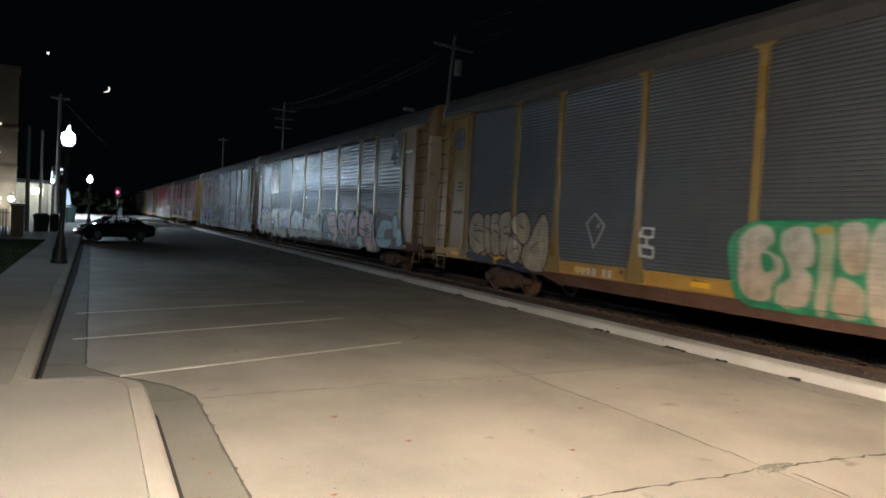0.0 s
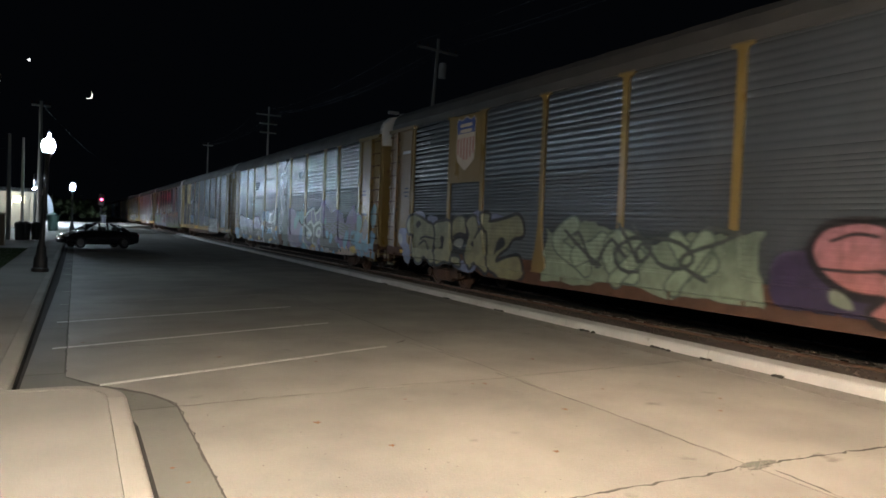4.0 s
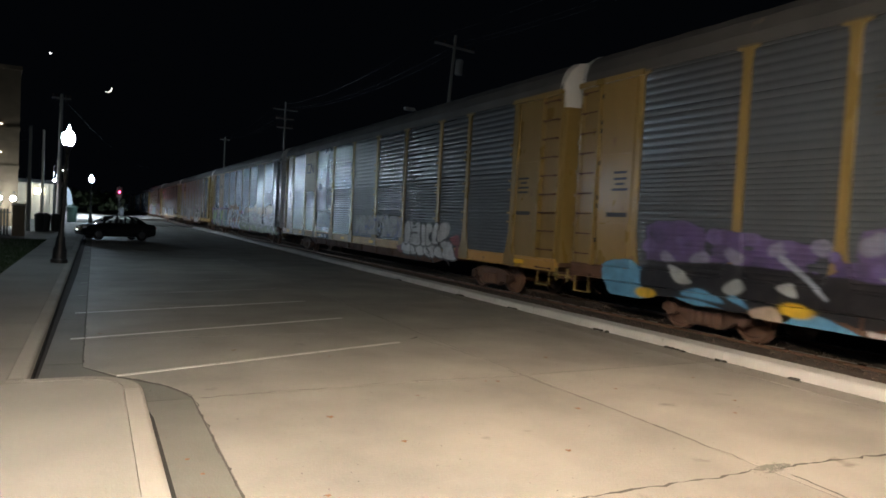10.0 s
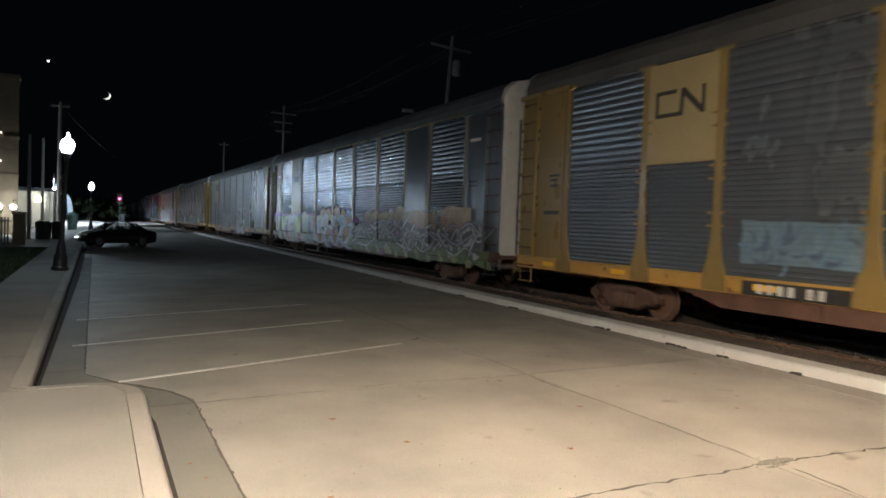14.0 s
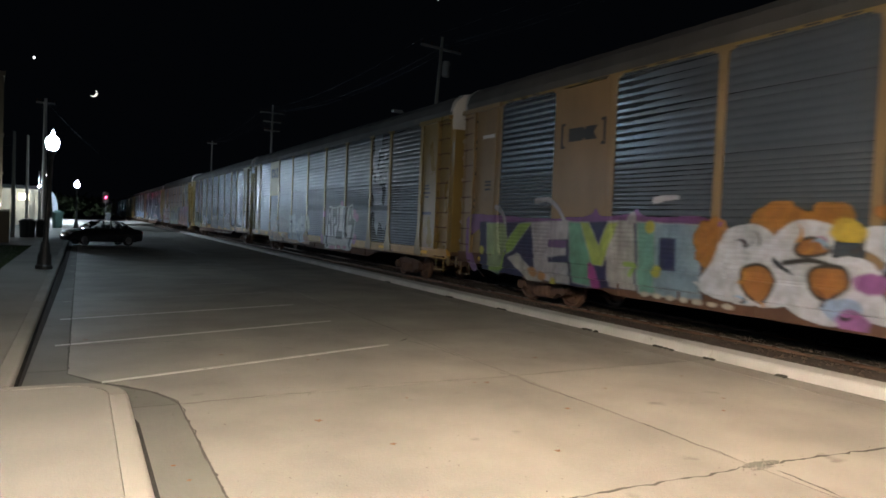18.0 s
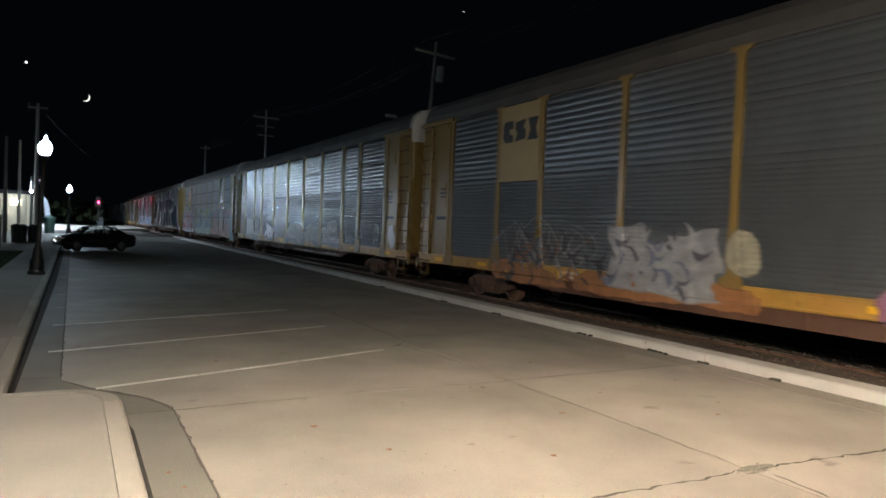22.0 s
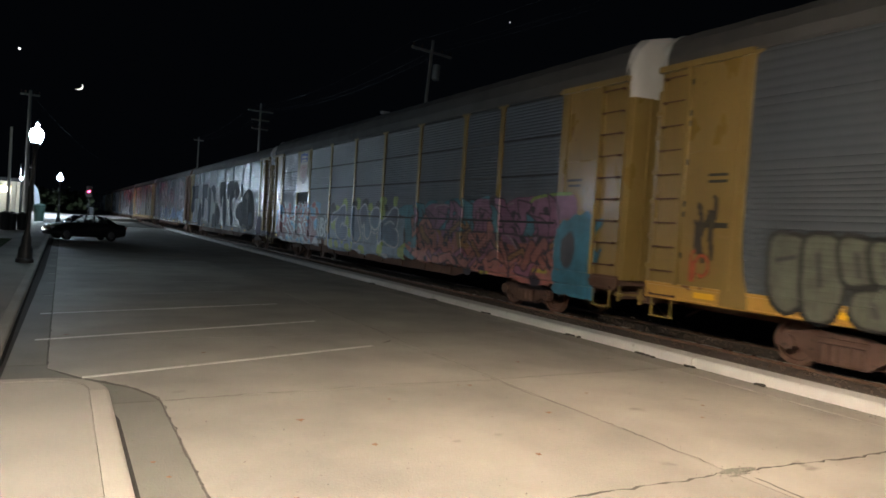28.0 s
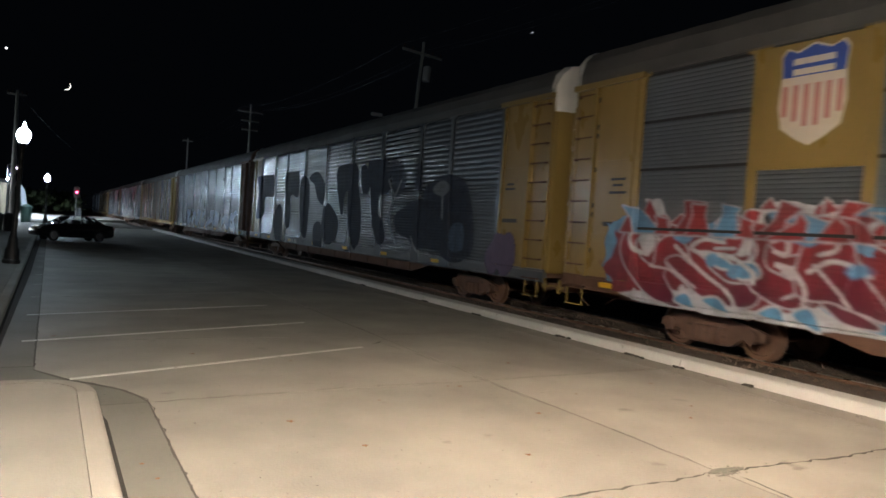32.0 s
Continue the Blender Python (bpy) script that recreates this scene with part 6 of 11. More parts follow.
class Canvas:
    """A stretch of a wagon's side on which shapes are sprayed over one another; y runs towards the trailing end, z up."""

    def __init__(self, y_left, y_right, z0=0.55, z1=3.1, cell=0.03):
        ys, zs = np.arange(y_right, y_left + cell, cell), np.arange(z0, z1 + cell, 0.0245)
        self.y, self.z = np.meshgrid(ys, zs)
        self.col = np.zeros(self.y.shape + (3,))
        self.cover = np.zeros(self.y.shape)
        self.shake = self.rough(int(abs(y_left) * 7), 0.7)

    def lay(self, c, a):
        a3 = a[..., None]
        self.col[...] = self.col * (1 - a3) + np.asarray(c) * a3
        np.maximum(self.cover, a, out=self.cover)

    def rough(self, seed, size=1.0):
        """Uneven noise round zero, about 1 high."""
        rng = random.Random(seed)
        out = np.zeros(self.y.shape)
        for f, h in ((1.7, 0.45), (3.6, 0.32), (7.9, 0.2), (15.0, 0.1)):
            for _ in range(2):
                a = rng.uniform(0, 6.28)
                out += h * np.sin((self.y * math.cos(a) + self.z * math.sin(a)) * f / size * rng.uniform(0.8, 1.25) + rng.uniform(0, 6.28))
        return out

    def field(self, c, y0, y1, z0, z1, amp=0.1, seed=1, low=None, w=0.03, cut=None):
        """A ragged sprayed block. low: its colour at the bottom; cut: share left bare, in patches."""
        n, m = self.rough(seed), self.rough(seed + 50)
        d = np.maximum(np.maximum(self.y - y0, y1 - self.y) + amp * m, np.maximum(z0 - self.z + 0.4 * amp * m, self.z - z1 + amp * n))
        a = np.clip(0.5 - d / w, 0, 1)
        if cut:
            a = a * (self.rough(seed + 90, 0.6) > -1.1 + 2 * cut)
        if low is not None:
            f = np.clip((self.z - z0) / (z1 - z0) + 0.2 * m, 0, 1)[..., None]
            c = np.asarray(c) * f + np.asarray(low) * (1 - f)
        self.lay(c, a)

    def blob(self, c, y, z, ry, rz, tilt=0.0, seed=1, rag=0.12, w=0.05):
        ca, sa = math.cos(tilt), math.sin(tilt)
        u, v = (self.y - y) * ca + (self.z - z) * sa, (self.z - z) * ca - (self.y - y) * sa
        d = (np.hypot(u / ry, v / rz) - 1 + rag * self.rough(seed, 0.5)) * min(ry, rz)
        self.lay(c, np.clip(0.5 - d / w, 0, 1))

    def line(self, c, pts, w, bend=True, seed=1, thin=0.0):
        """A sprayed stroke through points; thin: how much it tapers off."""
        if bend and len(pts) > 2:
            p = [Vector(q) for q in pts]
            p = [p[0] * 2 - p[1]] + p + [p[-1] * 2 - p[-2]]
            out = []
            for i in range(1, len(p) - 2):
                for s in range(5):
                    f = s / 5
                    out.append(0.5 * (2 * p[i] + (p[i + 1] - p[i - 1]) * f + (2 * p[i - 1] - 5 * p[i] + 4 * p[i + 1] - p[i + 2]) * f * f + (3 * p[i] - p[i - 1] - 3 * p[i + 1] + p[i + 2]) * f ** 3))
            pts = out + [p[-2]]
        for i, (a, b) in enumerate(zip(pts, pts[1:])):
            dy, dz = b[0] - a[0], b[1] - a[1]
            f = np.clip(((self.y - a[0]) * dy + (self.z - a[1]) * dz) / (dy * dy + dz * dz + 1e-9), 0, 1)
            d = np.hypot(self.y - a[0] - f * dy, self.z - a[1] - f * dz)
            half = w / 2 * (1 - thin * (i + f) / len(pts))
            self.lay(c, np.clip(0.5 - (d - half) / 0.03, 0, 1))

    def strokes(self, c, lines, y0, y1, z0, z1, w, outline=None, edge=0.05, low=None, seed=1):
        """Strokes of the unit square fitted into a block, one colour or several in turn, each over its own outline."""
        cs = [c] if not isinstance(c[0], (tuple, list)) else c
        k = w * 0.5 + edge
        wob = 0.03 * self.rough(seed + 7)
        for n, line in enumerate(lines):
            d, _ = distance_to(self.y + wob, self.z + wob * 0.7, [line], y0 - k, (y0 - y1) - 2 * k, z0 + k, (z1 - z0) - 2 * k)
            if outline is not None:
                self.lay(outline, soft(d, w / 2 + edge))
            col = np.asarray(cs[n % len(cs)])
            if low is not None:
                f = np.clip((self.z - z0) / (z1 - z0) + 0.15 * self.rough(seed), 0, 1)[..., None]
                col = col * f + np.asarray(low) * (1 - f)
            self.lay(col, soft(d, w / 2))

    def shards(self, cs, y0, y1, z0, z1, n, size, seed=1, outline=None):
        """Scattered sprayed wedges."""
        rng = random.Random(seed)
        for i in range(n):
            y, z, a, r = rng.uniform(y1, y0), rng.uniform(z0, z1), rng.uniform(0, 3.14), size * rng.uniform(0.5, 1.3)
            e = r * rng.uniform(0.2, 0.45)
            u, v = (self.y - y) * math.cos(a) + (self.z - z) * math.sin(a), (self.z - z) * math.cos(a) - (self.y - y) * math.sin(a)
            v = v + 0.5 * (u * u / r - r * 0.3)
            d = np.maximum(np.abs(u) - r, np.abs(v) - e * np.clip((r - u) / (2 * r), 0, 1))
            if outline is not None:
                self.lay(outline, np.clip(0.5 - (d - 0.04) / 0.03, 0, 1))
            self.lay(cs[i % len(cs)], np.clip(0.5 - d / 0.03, 0, 1))

    def spikes(self, cs, y0, y1, z0, z1, n, seed=1, outline=(0.015, 0.012, 0.015)):
        """A jagged crown: narrow leaning wedges that rise from z0 towards z1."""
        rng = random.Random(seed)
        for i in range(n):
            y, h = y0 + (y1 - y0) * (i + rng.uniform(0.1, 0.9)) / n, (z1 - z0) * rng.uniform(0.45, 1.0)
            w, lean = rng.uniform(0.18, 0.42), rng.uniform(-0.5, 0.5)
            notch = z0 + h * rng.uniform(0.45, 0.75)
            pts = [(y + w, z0), (y + w * 0.6 + lean * 0.6, notch), (y + w * 0.9 + lean, z0 + h), (y + lean - w * 0.5, z0 + h * rng.uniform(0.75, 0.95)), (y + lean * 0.4 - w * 0.5, notch), (y - w, z0)]
            self.poly(cs[i % len(cs)], pts, outline, 0.035, False)

    def zigzags(self, cs, y0, y1, z0, z1, n, w, seed=1, outline=(0.015, 0.012, 0.015), arrow=0.3, reach=0.6):
        """Broken, slanting strokes over one another, some with arrow heads."""
        rng = random.Random(seed)
        for i in range(n):
            y, z = y0 + (y1 - y0) * (i + rng.random()) / n, rng.uniform(z0, z1)
            pts, up = [(y, z)], rng.choice((-1, 1))
            for _ in range(rng.choice((2, 3))):
                y, z = y - reach * rng.uniform(0.25, 1.0), min(max(z + up * rng.uniform(0.1, 0.6), z0), z1)
                pts.append((y, z))
                up = -up if rng.random() < 0.8 else up
            ww = w * rng.uniform(0.6, 1.3)
            self.line(outline, pts, ww + 0.08, reach > 0.6, thin=0.4)
            self.line(cs[i % len(cs)], pts, ww, reach > 0.6, thin=0.5)
            if rng.random() < arrow:
                self.poly(cs[i % len(cs)], [(y + 0.08, z + 2 * ww), (y - 0.3, z + rng.uniform(-0.15, 0.15)), (y + 0.08, z - 2 * ww)], outline, 0.03, False)

    def poly(self, c, pts, outline=None, edge=0.06, bend=True, low=None):
        """A filled shape through points, rounded if bend, over its own outline. low: its colour at the bottom."""
        p = [Vector(q) for q in pts]
        n = len(p)
        if bend:
            loop = []
            for i in range(n):
                a, b, d, e = p[i - 1], p[i], p[(i + 1) % n], p[(i + 2) % n]
                for s in range(4):
                    f = s / 4
                    loop.append(0.5 * (2 * b + (d - a) * f + (2 * a - 5 * b + 4 * d - e) * f * f + (3 * b - a - 3 * d + e) * f ** 3))
        else:
            loop = p
        m = edge + 0.1
        lo, hi = [min(q[j] for q in loop) - m for j in (0, 1)], [max(q[j] for q in loop) + m for j in (0, 1)]
        i0, i1 = np.searchsorted(self.z[:, 0], (lo[1], hi[1]))
        j0, j1 = np.searchsorted(self.y[0], (lo[0], hi[0]))
        if i1 <= i0 or j1 <= j0:
            return
        y, z = self.y[i0:i1, j0:j1], self.z[i0:i1, j0:j1]
        wob = 0.022 * self.shake[i0:i1, j0:j1]
        y, z = y + wob, z + 0.8 * wob[::-1, ::-1]
        best, inside = np.full(y.shape, 9.0), np.zeros(y.shape, bool)
        for a, b in zip(loop, loop[1:] + loop[:1]):
            dy, dz = b[0] - a[0], b[1] - a[1]
            f = np.clip(((y - a[0]) * dy + (z - a[1]) * dz) / (dy * dy + dz * dz + 1e-9), 0, 1)
            best = np.minimum(best, np.hypot(y - a[0] - f * dy, z - a[1] - f * dz))
            if abs(dz) > 1e-9:
                inside ^= ((a[1] > z) != (b[1] > z)) & (y < a[0] + (z - a[1]) * dy / dz)
        d = np.where(inside, -best, best)

        def lay(colour, cover):
            c3 = cover[..., None]
            self.col[i0:i1, j0:j1] = self.col[i0:i1, j0:j1] * (1 - c3) + np.asarray(colour) * c3
            self.cover[i0:i1, j0:j1] = np.maximum(self.cover[i0:i1, j0:j1], cover)

        if outline is not None:
            lay(outline, np.clip(0.5 - (d - edge) / 0.03, 0, 1))
        if low is not None:
            z0, z1 = lo[1] + m, hi[1] - m
            f = np.clip((z - z0) / (z1 - z0) + 0.12 * np.sin(y * 4), 0, 1)[..., None]
            c = np.asarray(c) * f + np.asarray(low) * (1 - f)
        lay(c, np.clip(0.5 - d / 0.03, 0, 1))

    def put(self, k, label, along=0.0):
        """Sprays it on wagon k, slid along it, unevenly and then weathered: mottled, streaked downwards, scuffed."""
        rng = random.Random(int(self.y.max() * 10) + 100 * k)
        tone = 1.04 + 0.12 * self.rough(k + 3, 0.35) + 0.08 * self.rough(k + 9, 0.13)
        runs = np.interp(self.y, np.arange(-15, 15, 0.06), [rng.random() for _ in range(500)])
        runs = np.clip(runs - 0.55, 0, 1) * (0.6 + 0.5 * self.rough(k + 5, 0.8))
        tone = np.clip(tone * (1 - 0.7 * np.clip(runs, 0, 1)), 0.4, 1.35)
        self.col *= tone[..., None]
        dirt = np.clip(0.25 * self.rough(k + 21, 0.25) + 0.2 * self.rough(k + 31, 0.09), 0, 0.14)[..., None]
        self.col[...] = self.col * (1 - dirt) + np.asarray((0.06, 0.052, 0.045)) * dirt
        lay_on(k, self.y + along, self.z, self.col, self.cover, label)


BLACK, WHITE, CREAM = (0.015, 0.015, 0.018), (0.66, 0.66, 0.66), (0.50, 0.47, 0.38)

# first wagon
BONE, FOREST, NAVY, ROSE = (0.40, 0.37, 0.31), (0.03, 0.26, 0.13), (0.03, 0.03, 0.07), (0.40, 0.185, 0.215)
c = Canvas(12.2, 5.9, 0.75, 2.7)
c.blob(NAVY, 11.32, 1.03, 0.3, 0.13, 0, 1275, 0.12)
c.blob(NAVY, 10.83, 0.94, 0.3, 0.13, 0, 1315, 0.12)
c.blob(NAVY, 10.34, 0.95, 0.3, 0.13, 0, 1360, 0.12)
c.blob(NAVY, 9.63, 0.91, 0.3, 0.13, 0, 1430, 0.12)
c.blob(NAVY, 9.17, 0.93, 0.3, 0.13, 0, 1480, 0.12)
c.blob(NAVY, 8.74, 0.86, 0.3, 0.13, 0, 1530, 0.12)
c.blob(NAVY, 8.34, 0.84, 0.3, 0.13, 0, 1580, 0.12)
c.poly(BONE, [(11.64, 1.85), (11.42, 2.23), (11.07, 2.34), (10.77, 2.15), (10.68, 1.8), (10.54, 1.42), (10.68, 1.18), (11.08, 1.11), (11.51, 1.38)], (0.02, 0.02, 0.02), 0.055, low=(0.44, 0.38, 0.28))
c.poly(BONE, [(10.72, 2.2), (10.51, 2.32), (10.33, 2.12), (10.27, 1.64), (10.3, 1.15), (10.58, 1.31), (10.68, 1.8)], (0.02, 0.02, 0.02), 0.055, low=(0.44, 0.38, 0.28))
c.poly(BONE, [(10.29, 2.26), (9.94, 2.3), (9.72, 1.96), (9.73, 1.59), (9.79, 1.16), (10.2, 1.21), (10.31, 1.83)], (0.02, 0.02, 0.02), 0.055, low=(0.44, 0.38, 0.28))
c.poly(BONE, [(9.31, 1.53), (9.06, 1.73), (8.81, 1.67), (8.66, 1.34), (8.75, 1.03), (9.04, 0.95), (9.28, 1.18)], (0.02, 0.02, 0.02), 0.055, low=(0.44, 0.38, 0.28))
c.poly(BONE, [(9.88, 2.14), (9.65, 2.33), (9.29, 2.34), (9.17, 1.99), (9.32, 1.62), (9.46, 1.16), (9.76, 1.31), (9.75, 1.77)], (0.02, 0.02, 0.02), 0.055, low=(0.44, 0.38, 0.28))
c.poly(BONE, [(9.18, 2.08), (8.94, 2.31), (8.62, 2.36), (8.37, 2.12), (8.33, 1.71), (8.55, 1.52), (8.89, 1.66)], (0.02, 0.02, 0.02), 0.055, low=(0.44, 0.38, 0.28))
c.poly(BONE, [(8.58, 1.35), (8.26, 1.68), (7.94, 2.22), (7.67, 2.27), (7.47, 1.79), (7.57, 0.93), (8.19, 0.83), (8.51, 1.02)], (0.02, 0.02, 0.02), 0.055, low=(0.44, 0.38, 0.28))
c.line((0.03, 0.03, 0.03), [(11.28, 1.97), (11.1, 1.96)], 0.04)
c.line((0.03, 0.03, 0.03), [(11.32, 1.78), (10.97, 1.81), (10.73, 1.75)], 0.04)
c.line((0.03, 0.03, 0.03), [(11.18, 1.56), (10.93, 1.43)], 0.04)
c.line((0.03, 0.03, 0.03), [(10.58, 1.91), (10.36, 1.82)], 0.04)
c.line((0.03, 0.03, 0.03), [(10.17, 2.03), (9.97, 2.07)], 0.04)
c.line((0.03, 0.03, 0.03), [(10.15, 1.84), (9.89, 1.74), (9.83, 1.58)], 0.04)
c.line((0.03, 0.03, 0.03), [(9.62, 1.92), (9.35, 1.98)], 0.04)
c.line((0.03, 0.03, 0.03), [(9.6, 1.76), (9.24, 1.74), (8.97, 1.61)], 0.04)
c.line((0.03, 0.03, 0.03), [(9.03, 1.34), (8.82, 1.39)], 0.04)
c.line((0.03, 0.03, 0.03), [(8.83, 2.01), (8.62, 1.94)], 0.04)
c.line((0.03, 0.03, 0.03), [(8.23, 1.39), (7.96, 1.58)], 0.04)
c.put(0, "pale bubble graffiti with black outlines")
c = Canvas(2.7, -4.2, 0.75, 2.7)
c.poly(FOREST, [(1.91, 1.98), (1.48, 2.27), (0.92, 2.33), (0.21, 2.31), (-0.5, 2.36), (-1.37, 2.34), (-1.8, 2.14), (-1.9, 0.75), (-1.19, 0.75), (-0.37, 0.7), (0.58, 0.7), (1.35, 0.73), (1.73, 0.95), (1.92, 1.45)])
c.poly((0.46, 0.44, 0.42), [(1.67, 2.04), (1.36, 2.21), (1.11, 2.19), (1.02, 1.97), (1.16, 1.81), (0.87, 1.68), (0.8, 1.44), (0.94, 1.23), (0.98, 0.98), (1.25, 0.88), (1.51, 0.97), (1.7, 1.31), (1.72, 1.78)], (0.06, 0.30, 0.15), 0.03, low=(0.50, 0.38, 0.28))
c.poly((0.46, 0.44, 0.42), [(0.85, 2.12), (0.5, 2.2), (0.34, 2.05), (0.26, 1.63), (0.4, 1.53), (0.29, 1.4), (0.24, 1.12), (0.35, 0.92), (0.65, 0.83), (0.87, 0.95), (0.85, 1.19), (0.64, 1.36), (0.7, 1.55), (0.86, 1.83)], (0.06, 0.30, 0.15), 0.03, low=(0.50, 0.38, 0.28))
c.poly((0.33, 0.40, 0.30), [(0.25, 2.19), (0.02, 2.2), (-0.05, 1.88), (-0.03, 0.92), (0.15, 0.85), (0.16, 1.59)], (0.06, 0.30, 0.15), 0.03, low=(0.50, 0.38, 0.28))
c.poly((0.46, 0.44, 0.42), [(-0.12, 2.2), (-0.51, 2.26), (-0.6, 1.65), (-0.48, 1.51), (-0.3, 1.54), (-0.15, 1.8)], (0.06, 0.30, 0.15), 0.03, low=(0.50, 0.38, 0.28))
c.poly((0.50, 0.40, 0.32), [(-0.14, 1.39), (-0.49, 1.34), (-0.64, 1.14), (-0.61, 0.87), (-0.37, 0.75), (-0.13, 0.89)], (0.06, 0.30, 0.15), 0.03, low=(0.50, 0.38, 0.28))
c.poly((0.46, 0.44, 0.42), [(-0.62, 2.17), (-1.08, 2.23), (-1.26, 0.97), (-0.87, 0.74), (-0.68, 1.06)], (0.06, 0.30, 0.15), 0.03, low=(0.50, 0.38, 0.28))
c.poly((0.48, 0.42, 0.36), [(-1.27, 2.11), (-1.67, 2.05), (-1.81, 1.05), (-1.48, 0.76), (-1.28, 1.46)], (0.06, 0.30, 0.15), 0.03, low=(0.50, 0.38, 0.28))
c.poly(FOREST, [(1.26, 1.71), (1.04, 1.7), (0.99, 1.48), (1.18, 1.41)])
c.poly((0.46, 0.32, 0.08), [(0.3, 2.23), (0.02, 2.26), (-0, 2.15), (0.28, 2.12)])
c.put(0, "cream graffiti with green outlines")
spray(0, 6.1, 5.25, 1.5, 2.4, [[(0.5, 1), (0.1, 0.7), (0.3, 0.35), (0.5, 0.0), (0.7, 0.35), (0.9, 0.7), (0.5, 1)], [(0.3, 0.7), (0.38, 0.6)], [(0.62, 0.6), (0.7, 0.7)]], 0.07, (0.5, 0.5, 0.5), None, label="small sprayed grey doodle", margin=0.05)
spray(0, 4.3, 3.7, 1.45, 2.2, [[(0.2, 0.9), (0.2, 0.6), (0.8, 0.6), (0.8, 0.9), (0.2, 0.9)], [(0.5, 0.6), (0.5, 0.3)], [(0.2, 0.3), (0.8, 0.3), (0.8, 0.0), (0.2, 0.0), (0.2, 0.3)]], 0.07, (0.5, 0.5, 0.5), None, label="small sprayed grey doodle", margin=0.05)
# second wagon
c = Canvas(4.8, -14.0, 0.6, 2.75)
c.field((0.16, 0.20, 0.15), 4.1, -2.2, 0.72, 2.0, 0.25, 9, low=(0.30, 0.36, 0.26))
c.strokes((0.26, 0.33, 0.25), loops(11, 5), 4.1, -2.1, 0.7, 2.5, 0.34, (0.10, 0.13, 0.11), 0.05, (0.33, 0.40, 0.28), 11)
c.strokes((0.05, 0.06, 0.06), loops(12, 5), 3.8, -1.8, 1.0, 2.2, 0.09, None, 0, None, 12)
c.poly((0.055, 0.042, 0.085), [(-2.27, 1.67), (-3.23, 1.85), (-5.49, 1.82), (-7.31, 2.1), (-8.74, 2.15), (-9.54, 2.21), (-9.84, 2.03), (-9.92, 0.77), (-9.32, 0.75), (-7.91, 0.76), (-5.57, 0.72), (-3.13, 0.81), (-2.34, 0.87)])
c.poly((0.27, 0.31, 0.23), [(-2.95, 1.84), (-3.21, 2.17), (-3.83, 2.24), (-4.18, 2.06), (-4.29, 1.71), (-4.71, 1.43), (-4.58, 1.07), (-4.19, 0.79), (-3.93, 0.89), (-4.16, 1.15), (-3.56, 1.23), (-3.17, 1.46)], BLACK, 0.13)
c.poly(ROSE, [(-2.95, 1.84), (-3.21, 2.17), (-3.83, 2.24), (-4.18, 2.06), (-4.29, 1.71), (-4.71, 1.43), (-4.58, 1.07), (-4.19, 0.79), (-3.93, 0.89), (-4.16, 1.15), (-3.56, 1.23), (-3.17, 1.46)], BLACK, 0.05, low=(0.46, 0.19, 0.17))
c.poly((0.27, 0.31, 0.23), [(-4.58, 2.08), (-4.95, 2.2), (-5.39, 2.15), (-5.55, 1.88), (-5.43, 1.65), (-5.74, 1.18), (-6.03, 0.88), (-6.24, 0.69), (-5.91, 0.7), (-5.47, 1.15), (-5.03, 1.17), (-4.78, 1.44), (-4.53, 1.66)], BLACK, 0.13)
c.poly(ROSE, [(-4.58, 2.08), (-4.95, 2.2), (-5.39, 2.15), (-5.55, 1.88), (-5.43, 1.65), (-5.74, 1.18), (-6.03, 0.88), (-6.24, 0.69), (-5.91, 0.7), (-5.47, 1.15), (-5.03, 1.17), (-4.78, 1.44), (-4.53, 1.66)], BLACK, 0.05, low=(0.46, 0.19, 0.17))
c.poly((0.27, 0.31, 0.23), [(-5.74, 2.05), (-6.06, 2.19), (-6.5, 2.18), (-6.4, 1.87), (-6.11, 1.53), (-6.13, 1.21), (-5.89, 0.97), (-5.72, 1.39)], BLACK, 0.13)
c.poly(ROSE, [(-5.74, 2.05), (-6.06, 2.19), (-6.5, 2.18), (-6.4, 1.87), (-6.11, 1.53), (-6.13, 1.21), (-5.89, 0.97), (-5.72, 1.39)], BLACK, 0.05, low=(0.46, 0.19, 0.17))
c.poly((0.27, 0.31, 0.23), [(-6.23, 1.65), (-6.52, 1.92), (-7.1, 1.98), (-7.27, 1.81), (-7.31, 1.32), (-7.05, 1.1), (-6.52, 1.09), (-6.26, 1.28)], BLACK, 0.13)
c.poly(ROSE, [(-6.23, 1.65), (-6.52, 1.92), (-7.1, 1.98), (-7.27, 1.81), (-7.31, 1.32), (-7.05, 1.1), (-6.52, 1.09), (-6.26, 1.28)], BLACK, 0.05, low=(0.46, 0.19, 0.17))
c.poly((0.27, 0.31, 0.23), [(-7.37, 1.91), (-7.71, 2.26), (-8.1, 2.33), (-8.48, 2.23), (-8.67, 1.97), (-8.77, 1.71), (-9.03, 1.56), (-9.17, 1.32), (-9.07, 0.97), (-9.17, 0.73), (-8.67, 0.69), (-8.38, 0.97), (-8.08, 1.2), (-7.68, 1.26), (-7.41, 1.43)], BLACK, 0.13)
c.poly(ROSE, [(-7.37, 1.91), (-7.71, 2.26), (-8.1, 2.33), (-8.48, 2.23), (-8.67, 1.97), (-8.77, 1.71), (-9.03, 1.56), (-9.17, 1.32), (-9.07, 0.97), (-9.17, 0.73), (-8.67, 0.69), (-8.38, 0.97), (-8.08, 1.2), (-7.68, 1.26), (-7.41, 1.43)], BLACK, 0.05, low=(0.46, 0.19, 0.17))
